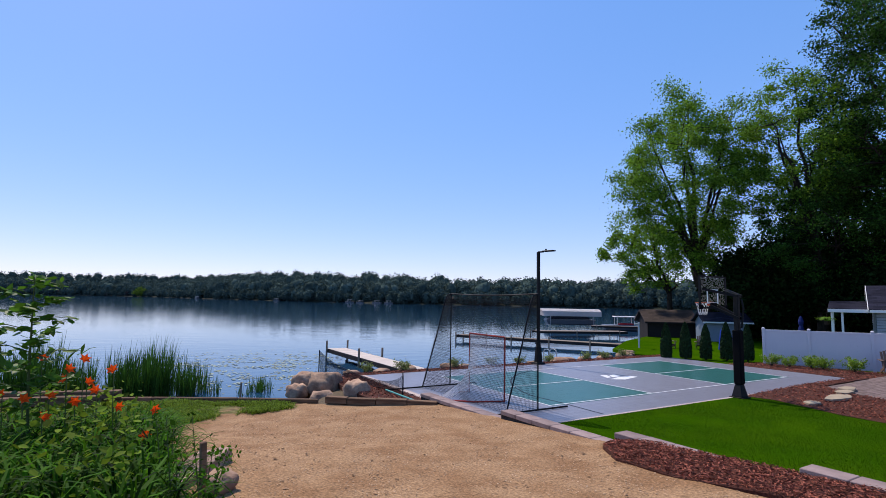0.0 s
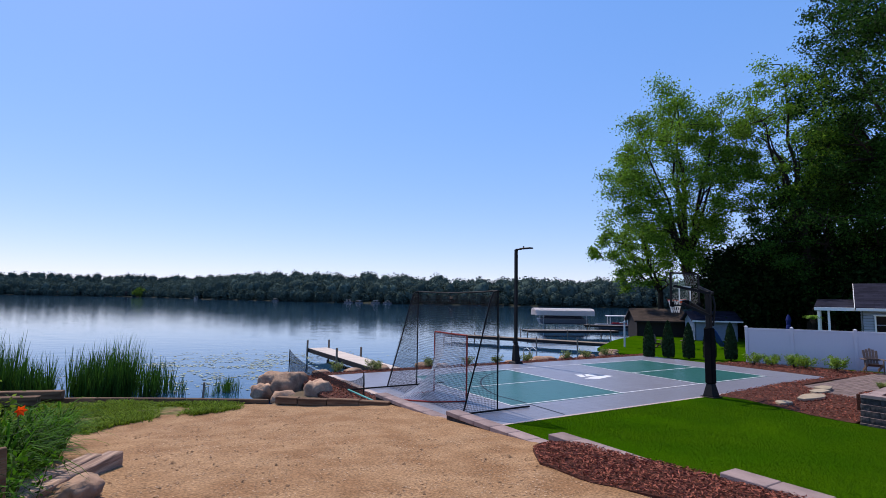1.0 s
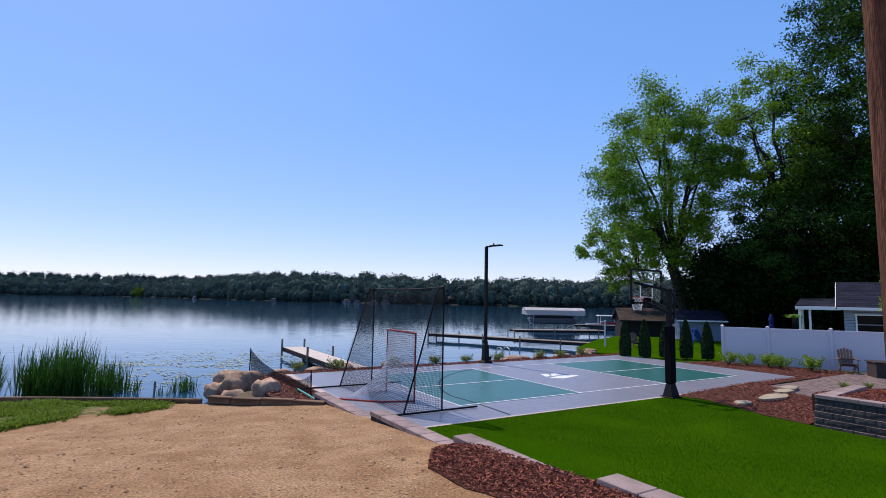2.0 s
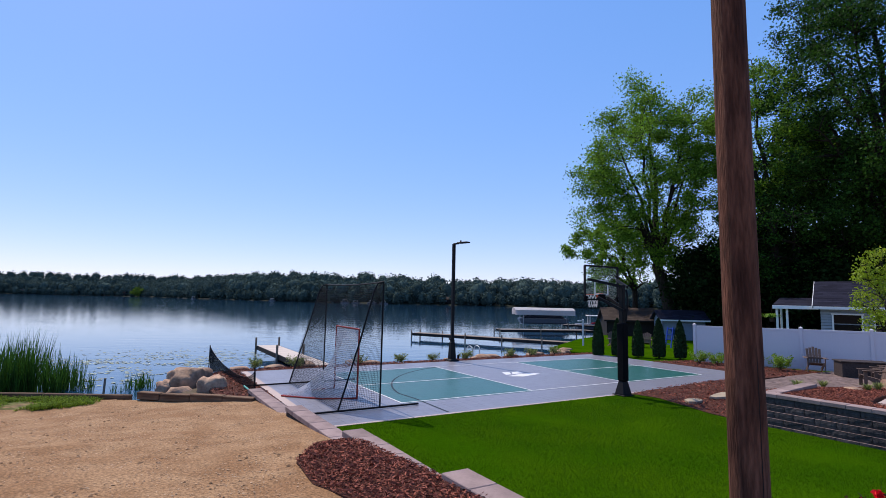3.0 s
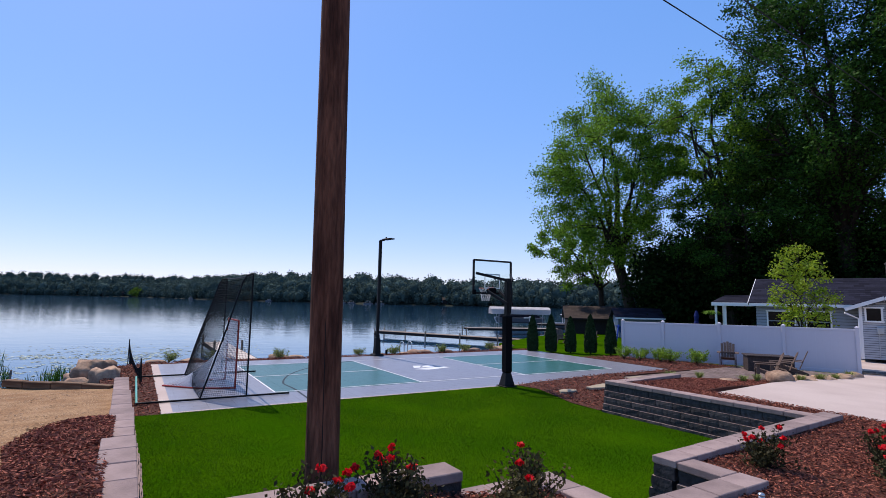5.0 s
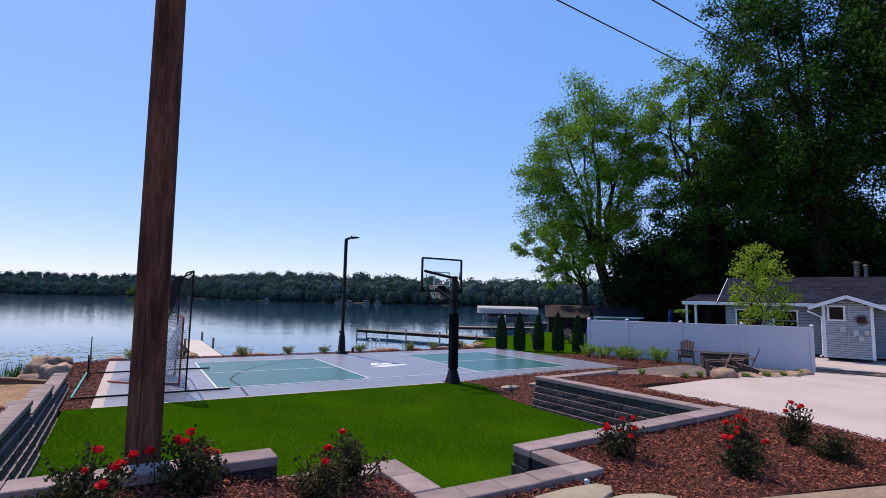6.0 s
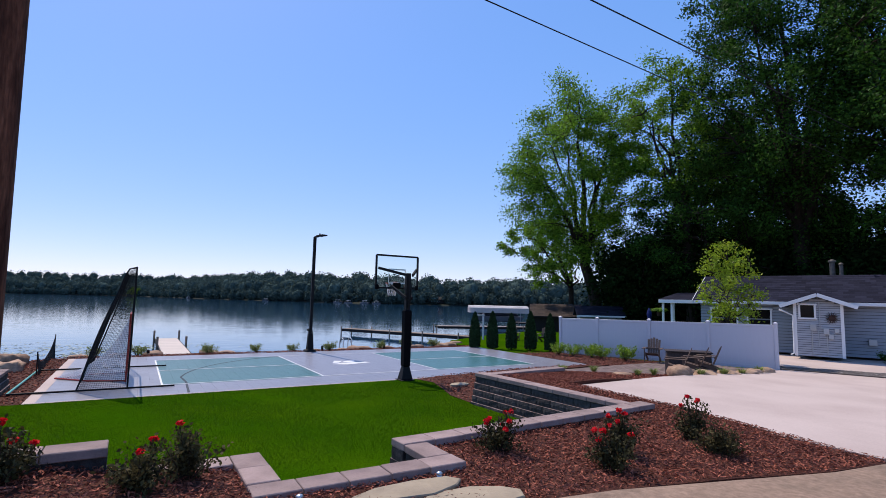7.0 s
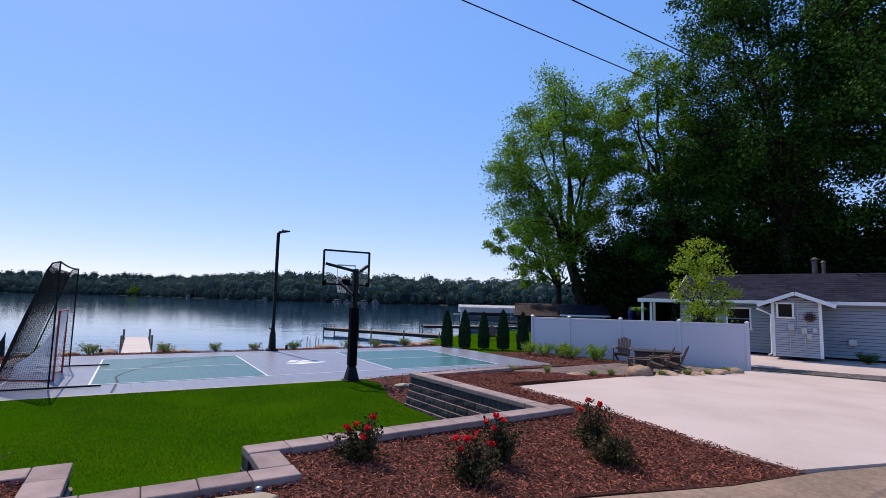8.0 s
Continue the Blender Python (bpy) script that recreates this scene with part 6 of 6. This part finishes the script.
def lily_pads():
    rng = np.random.default_rng(23)
    vs, fs = [], []
    for cx, cy, rx, ry, n in ((-5.5, 13.5, 3.2, 2.2, 190), (-4.0, 17.5, 4.0, 2.5, 300), (-1.5, 21.0, 5.0, 2.5, 280), (-8.0, 19.0, 3.0, 3.0, 260), (-2.6, 12.5, 2.0, 1.6, 160), (-6.0, 24.0, 6.0, 2.0, 120)):
        for _ in range(int(n * 1.7)):
            x, y = rng.normal(cx, rx * 0.55), rng.normal(cy, ry * 0.55)
            if y < lerp(x, SHORE) + 0.4 or noise.noise(Vector((x * 0.55, y * 0.8, 3))) < -0.08:
                continue
            r = rng.uniform(0.03, 0.10)
            k = len(vs)
            t = rng.uniform(0, 6.28)
            vs += [(x + r * math.cos(t + 2 * math.pi * i / 7), y + r * math.sin(t + 2 * math.pi * i / 7), WATER + 0.008 + 0.012 * rng.random()) for i in range(7)]
            fs.append(list(range(k, k + 7)))
    me = bpy.data.meshes.new("lily_pads")
    me.from_pydata(vs, [], fs)
    me.materials.append(material("lily_pad_green", (0.27, 0.30, 0.19), 0.4, island=0.5))
    tagged(new("lily_pads", me), "floating pale green lily pads on the lake", "lily pads", "", "stuff")


lily_pads()
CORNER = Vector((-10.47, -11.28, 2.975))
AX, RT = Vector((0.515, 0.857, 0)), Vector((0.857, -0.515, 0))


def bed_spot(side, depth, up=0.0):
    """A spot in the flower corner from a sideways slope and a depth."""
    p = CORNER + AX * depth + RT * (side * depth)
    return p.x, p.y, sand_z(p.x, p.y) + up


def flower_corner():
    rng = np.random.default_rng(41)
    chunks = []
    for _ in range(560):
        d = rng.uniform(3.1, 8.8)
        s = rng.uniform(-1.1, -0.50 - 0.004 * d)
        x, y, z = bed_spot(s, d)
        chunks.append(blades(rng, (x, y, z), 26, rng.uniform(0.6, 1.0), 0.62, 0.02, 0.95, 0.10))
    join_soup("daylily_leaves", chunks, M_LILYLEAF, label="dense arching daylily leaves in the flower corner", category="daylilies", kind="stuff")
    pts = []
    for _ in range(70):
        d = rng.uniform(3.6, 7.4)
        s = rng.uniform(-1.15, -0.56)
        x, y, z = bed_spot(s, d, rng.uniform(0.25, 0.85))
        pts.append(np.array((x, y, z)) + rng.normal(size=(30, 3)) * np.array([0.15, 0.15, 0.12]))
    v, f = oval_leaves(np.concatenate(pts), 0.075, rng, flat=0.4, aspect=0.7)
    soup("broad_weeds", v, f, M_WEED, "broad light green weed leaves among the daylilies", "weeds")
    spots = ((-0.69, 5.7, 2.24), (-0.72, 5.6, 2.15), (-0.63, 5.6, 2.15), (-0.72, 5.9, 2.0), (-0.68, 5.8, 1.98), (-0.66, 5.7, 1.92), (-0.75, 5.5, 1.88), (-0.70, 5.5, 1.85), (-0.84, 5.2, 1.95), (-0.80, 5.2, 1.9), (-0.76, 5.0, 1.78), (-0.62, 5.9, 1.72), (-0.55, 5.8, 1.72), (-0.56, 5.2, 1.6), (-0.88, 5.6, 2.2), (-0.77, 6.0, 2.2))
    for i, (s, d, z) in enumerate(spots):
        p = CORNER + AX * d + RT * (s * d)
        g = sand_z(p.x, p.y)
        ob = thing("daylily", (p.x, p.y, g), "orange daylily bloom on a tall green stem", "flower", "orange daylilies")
        bm = bmesh.new()
        tube(bm, [(0.06, 0.05, 0), (0.02, 0, (z - g) * 0.6), (0, 0, z - g)], 0.005, 4)
        part("stem", bm, M_DARKSTEM, ob)
        bm = bmesh.new()
        tip = Vector((0, 0, z - g))
        face = Vector((rng.normal() * 0.5, -0.7, 0.5 + 0.3 * rng.normal())).normalized()
        side = face.cross(Vector((0, 0, 1))).normalized()
        up = side.cross(face)
        for k in range(6):
            a = 2 * math.pi * k / 6
            o = side * math.cos(a) + up * math.sin(a)
            w = face.cross(o) * 0.018
            q = [tip, tip + face * 0.045 + o * 0.03 + w, tip + face * 0.055 + o * 0.065, tip + face * 0.045 + o * 0.03 - w]
            bm.faces.new([bm.verts.new(c) for c in q])
        part("bloom", bm, M_ORANGE, ob)
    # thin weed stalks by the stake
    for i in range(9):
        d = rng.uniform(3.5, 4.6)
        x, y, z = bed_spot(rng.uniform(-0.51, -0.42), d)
        bm = bmesh.new()
        h = rng.uniform(0.7, 1.05)
        ob = thing("weed_stalk", (x, y, z), "thin leafy weed stalk beside the sand", "weed", "weed stalks")
        lean = Vector((rng.normal() * 0.08, rng.normal() * 0.08, h))
        tube(bm, [(0, 0, 0), lean * 0.5, lean], [0.006, 0.005, 0.002], 4)
        part("stem", bm, M_DARKSTEM, ob)
        t = rng.uniform(0.15, 1, (60, 1))
        v, f = leaf_quads(np.array(lean) * t + rng.normal(size=(60, 3)) * 0.035, 0.045, rng)
        soup("leaves", v, f, M_LILYLEAF, kind="", parent=ob)
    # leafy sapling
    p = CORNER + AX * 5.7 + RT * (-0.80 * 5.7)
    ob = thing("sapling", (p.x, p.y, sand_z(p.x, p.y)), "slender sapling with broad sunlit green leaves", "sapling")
    bm = bmesh.new()
    H = 3.15 - sand_z(p.x, p.y)
    tube(bm, [(0.1, 0, 0), (0.03, 0.02, H * 0.5), (0, 0, H)], [0.02, 0.014, 0.005], 6)
    pts = []
    for k in range(20):
        f = 0.32 + 0.66 * k / 19
        a = k * 2.4
        L = (0.62 - 0.4 * (f - 0.3)) * rng.uniform(0.8, 1.1)
        s0 = Vector((0.03 * (1 - f), 0, H * f))
        e = s0 + Vector((L * math.cos(a), L * math.sin(a), 0.10 * L))
        tube(bm, [s0, s0.lerp(e, 0.5) + Vector((0, 0, 0.05)), e], [0.006, 0.004, 0.002], 4)
        for t in np.linspace(0.15, 1.0, 10):
            q = s0.lerp(e, t)
            pts += [np.array(q) + rng.normal(size=3) * 0.03 + np.array([0.04 * math.sin(a), -0.04 * math.cos(a), 0]) * sg for sg in (-1, 1)]
    part("stem", bm, M_DARKSTEM, ob)
    v, f = oval_leaves(np.array(pts), 0.13, rng, flat=0.6, aspect=0.52)
    soup("leaves", v, f, material("sapling_leaves", (0.06, 0.15, 0.012), 0.5, island=0.4, translucent=0.4), kind="", parent=ob)


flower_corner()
# wooden stake and old timbers beside the sand
bm = bmesh.new()
box(bm, (0.042, 0.042, 1.05), (0, 0, 0.45), bevel=0.005)
single("wooden_stake", bm, M_TIMBER, (-9.91, -6.98, sand_z(-9.91, -6.98) - 0.18), 20, "square brown wooden stake at the sand's edge", "stake").rotation_euler.rotate_axis("Y", radians(-3))
M_SPLIT = material("bleached_split_timber", (0.50, 0.35, 0.265), 0.9, grain=0.45, scale=7, second=(0.27, 0.165, 0.12), blot=3, bump=1.0, bscale=14, piece=0.2, stretch=(0.4, 5, 5))
old = thing("old_timbers", (0, 0, 0), "split weathered landscape timbers ending at the sand", "timbers")
for i, (ex, ey, z, L) in enumerate(((-9.33, -4.02, 1.04, 2.4), (-9.54, -4.10, 1.06, 2.4), (-9.24, -4.22, 0.88, 1.8), (-9.75, -4.3, 0.98, 2.0))):
    timber(old, (ex, ey), (ex - 0.50 * L, ey - 0.86 * L), 0.19, 0.2, z, M_SPLIT)
boulder("log_stone", (-9.59, -5.41, 1.03), (0.42, 0.3, 0.26), 77, label="rounded pinkish stone beside the timbers", turn=50, sub=3, sharp=0.4)

# ---- far houses and boats ----
M_FARWALL = material("pale_house_wall", (0.22, 0.21, 0.2), 0.85)
for i, (fx, along, w, h) in enumerate(((3, 0.2, 13, 6), (3, 0.55, 14, 6), (4, 0.1, 12, 6), (4, 0.5, 13, 7), (5, 0.15, 12, 6), (5, 0.5, 10, 6), (6, 0.4, 8, 6), (8, 0.2, 9, 5), (9, 0.3, 9, 5), (10, 0.5, 10, 5))):
    a, b = Vector((*FAR_LINE[fx], 0)), Vector((*FAR_LINE[fx + 1], 0))
    d = (b - a).normalized()
    p = a.lerp(b, along) + Vector((-d.y, d.x, 0)) * 3.0
    small_building("lake_house", (p.x, p.y, 0.6), math.degrees(math.atan2(d.y, d.x)), w, 6, h * 0.62, h, M_FARWALL if i % 3 else M_DARK_SIDING, M_BROWN_ROOF if i % 2 else M_SHINGLE, "small house among trees on the far shore", ((w * 0.25, 1, 1.4, 1.3), (w * 0.6, 1, 1.4, 1.3)))


def far_boat(x, y, turn, s):
    ob = thing("moored_boat", (x, y, WATER), "small white boat moored at the far shore", "boat", "far boats", turn=turn)
    bm = bmesh.new()
    box(bm, (6 * s, 2.2 * s, 0.9 * s), (0, 0, 0.4 * s), bevel=0.15, taper=1.12)
    part("hull", bm, M_HULL, ob)
    bm = bmesh.new()
    box(bm, (3.2 * s, 2.0 * s, 0.14), (0, 0, 2.1 * s), bevel=0.04)
    for px in (-1.3, 1.3):
        for sy in (-0.8, 0.8):
            beam(bm, (px * s, sy * s, 0.8 * s), (px * s, sy * s, 2.1 * s), 0.08)
    part("canopy", bm, M_CANVAS, ob)
    return ob


for x, y, t, s in ((137, 377, -55, 1.1), (143, 370, -60, 1.0), (152, 358, -50, 1.1), (158, 349, -40, 1.0), (44, 560, -80, 1.1), (96, 446, -60, 1.0)):
    far_boat(x, y, t, s)

# swim ladder, stick in the water, black bollards, gravel strip
bm = bmesh.new()
for dx in (0, 0.45):
    tube(bm, [(dx, 0, -1.3), (dx, 0, 0.25), (dx, -0.08, 0.42), (dx, -0.3, 0.48), (dx, -0.5, 0.4), (dx, -0.55, -0.25)], 0.022, 8)
for z in (-1.0, -0.7, -0.4):
    tube(bm, [(0, 0, z), (0.45, 0, z)], 0.018, 6)
single("swim_ladder", bm, M_STEEL, (8.55, 9.7, 0), 0, "bent steel swim ladder at the lake edge", "ladder")
bm = bmesh.new()
tube(bm, [(0, 0, -1.2), (0.03, 0, -0.1)], 0.035, 6)
single("old_stump_post", bm, M_POST, (-7.0, 8.4, 0), 0, "short dark post standing in the shallow water", "post")
for x, y in ((7.2, 8.4), (-0.2, 8.6), (10.6, 8.6)):
    bm = bmesh.new()
    tube(bm, [(0, 0, -0.15), (0, 0, 0.20), (0, 0, 0.23)], [0.06, 0.06, 0.03], 10)
    single("bollard_light", bm, M_BLACK, (x, y, -0.05), 0, "short black bollard light in the shore mulch", "light", "bollard lights")
STRIP = [(21.3, -5.5), (22.2, -4.9), (24.5, -8.7), (27.2, -13.0), (25.2, -13.5), (22.7, -9.0)]
M_STONES = material("grey_stones", (0.16, 0.14, 0.13), 0.9, island=0.6)
M_GRAVEL = material("grey_gravel", (0.11, 0.095, 0.09), 0.95, grain=0.4, scale=30, bump=1.0, bscale=40)
patch("gravel_strip", STRIP, lambda x, y: drive_z(x, y) + 0.03, 0.5, M_GRAVEL, "narrow strip of grey gravel across the driveway", "gravel")

M_REDCANVAS = material("red_boat_cover", (0.45, 0.03, 0.035), 0.7, grain=0.1, scale=4)
shoreboat = far_boat(48.5, 37.2, -35, 0.9)
tagged(shoreboat, "small boat with raised canopy by the boathouse", "boat")
bm = bmesh.new()
box(bm, (2.2, 1.2, 0.32), (0.2, 0, 0.85), bevel=0.1, taper=0.8)
part("boat_cover", bm, M_REDCANVAS, shoreboat, "red fitted canvas cover")
bm = bmesh.new()
box(bm, (0.1, 0.1, 2.4), (0, 0, 1.0), bevel=0.01)
box(bm, (0.9, 0.08, 0.08), (-0.35, 0, 2.1), bevel=0.01)
single("white_dock_post", bm, M_VINYL, (19.5, 12.15, -0.5), 20, "white timber post with arm at the pier's shore end", "post")
M_BLUE = material("blue_plastic", (0.02, 0.06, 0.35), 0.5)
bluechair = copy_thing(ch, pose(22.6, 9.6, -0.1, 0, 0, -60))
tagged(bluechair, "weathered adirondack chair on the neighbouring lawn", "chair", "lawn chairs")
copy_thing(bluechair, pose(21.4, 11.2, -0.13, 0, 0, -30))
for x, y in ((24.3, 9.0),):
    ob = thing("lawn_slide", (x, y, -0.1), "small blue plastic play slide on the lawn", "slide")
    bm = bmesh.new()
    pts = [Vector((0, 0, 1.3)), Vector((0.3, 0, 1.25)), Vector((1.0, 0, 0.5)), Vector((1.5, 0, 0.15))]
    for a, b in zip(pts, pts[1:]):
        beam(bm, a, b, 0.45, 0.05)
    part("chute", bm, M_BLUE, ob)
    bm = bmesh.new()
    for sy in (-0.2, 0.2):
        beam(bm, (-0.3, sy, 0), (0, sy, 1.4), 0.06)
    for z in (0.3, 0.6, 0.9):
        beam(bm, (-0.3 + z * 0.21, -0.2, z), (-0.3 + z * 0.21, 0.2, z), 0.05)
    part("ladder", bm, M_BLUE, ob)

# ---- loose ground cover ----
def grass_field():
    rng = np.random.default_rng(61)
    pts = np.array(scatter(rng, LAWN, 190000))
    n = len(pts)
    a = rng.uniform(0, 2 * np.pi, n)
    h = rng.uniform(0.012, 0.038, n)
    s = np.stack([np.cos(a), np.sin(a)], 1) * 0.0032
    lean = rng.normal(size=(n, 2)) * 0.018
    z0 = np.zeros((n, 1))
    v = np.stack([np.hstack([pts - s, z0]), np.hstack([pts + s, z0]), np.hstack([pts + lean, h[:, None]])], 1).reshape(-1, 3)
    soup("grass_blades", v, np.arange(3 * n).reshape(n, 3), M_BLADE, "short green grass blades of the mown lawn", "grass")


def chips(name, poly, zfun, n, seed, size, label):
    rng = np.random.default_rng(seed)
    pts = np.array(scatter(rng, poly, n))
    z = np.array([zfun(x, y) for x, y in pts]) + 0.012 + rng.uniform(0, 0.03, n)
    v, f = leaf_quads(np.column_stack([pts, z]), size, rng, flat=0.65, aspect=0.24)
    soup(name, v, f, M_CHIP, label, "mulch")


chips("mulch_chips", MULCH_RIGHT, bed_z, 60000, 71, 0.052, "loose reddish brown bark chips on the bed")
chips("mulch_chips", MULCH_LEFT, strip_z, 15000, 72, 0.055, "loose reddish brown bark chips by the wall")
chips("mulch_chips", MULCH_MID, lambda x, y: 0.02 + 0.03 * max(0, min(x, 10.5) - 7), 3500, 73, 0.08, "loose reddish brown bark chips by the lawn")
chips("mulch_chips", FENCE_BED, lambda x, y: 0.01, 3000, 74, 0.08, "loose dark bark chips along the white fence")
chips("mulch_chips", MULCH_COURT, lambda x, y: -0.01 - 0.2 * max(0, y - 8.2), 9000, 75, 0.09, "loose bark chips round the sport court")
grass_field()


def pebbles(name, poly, zfun, n, seed, label, mat=M_PEBBLE, lo=0.003, hi=0.015):
    rng = np.random.default_rng(seed)
    pts = np.array(scatter(rng, poly, n))
    z = np.array([zfun(x, y) for x, y in pts])
    octa = np.array([(1, 0, 0), (0, 1, 0), (-1, 0, 0), (0, -1, 0), (0, 0, 0.4), (0, 0, -0.4)])
    fc = np.array([(0, 1, 4), (1, 2, 4), (2, 3, 4), (3, 0, 4), (1, 0, 5), (2, 1, 5), (3, 2, 5), (0, 3, 5)])
    r = lo + (hi - lo) * rng.random(n) ** 3
    a = rng.uniform(0, np.pi, n)
    c, s = np.cos(a), np.sin(a)
    o = octa[None] * r[:, None, None] * rng.uniform(0.6, 1.3, (n, 6, 1))
    x = o[..., 0] * c[:, None] - o[..., 1] * s[:, None]
    y = o[..., 0] * s[:, None] + o[..., 1] * c[:, None]
    v = np.stack([x + pts[:, :1], y + pts[:, 1:], o[..., 2] + z[:, None] + 0.004], 2).reshape(-1, 3)
    f = (fc[None] + (np.arange(n) * 6)[:, None, None]).reshape(-1, 3)
    soup(name, v, f, mat, label, "pebbles")


pebbles("sand_clods", [(-9.6, -10.2), (-4.4, -10.2), (-4.0, -0.6), (-6.3, 1.3), (-9.4, 0.6), (-9.6, -4)], sand_z, 2600, 84, "small clods and stones in the sandy gravel", M_CLOD, 0.006, 0.032)
pebbles("gravel_stones", STRIP, lambda x, y: drive_z(x, y) + 0.03, 3500, 83, "loose grey stones of the gravel strip", M_STONES, 0.015, 0.05)
pebbles("sand_pebbles", [(-10, -9.5), (-4.3, -10.5), (-4.6, -6), (-3.9, -4), (-3.9, -0.5), (-6.3, 1.2), (-8.8, 0), (-9.2, -4)], sand_z, 16000, 81, "small tan pebbles scattered over the sand")

build_tiles()
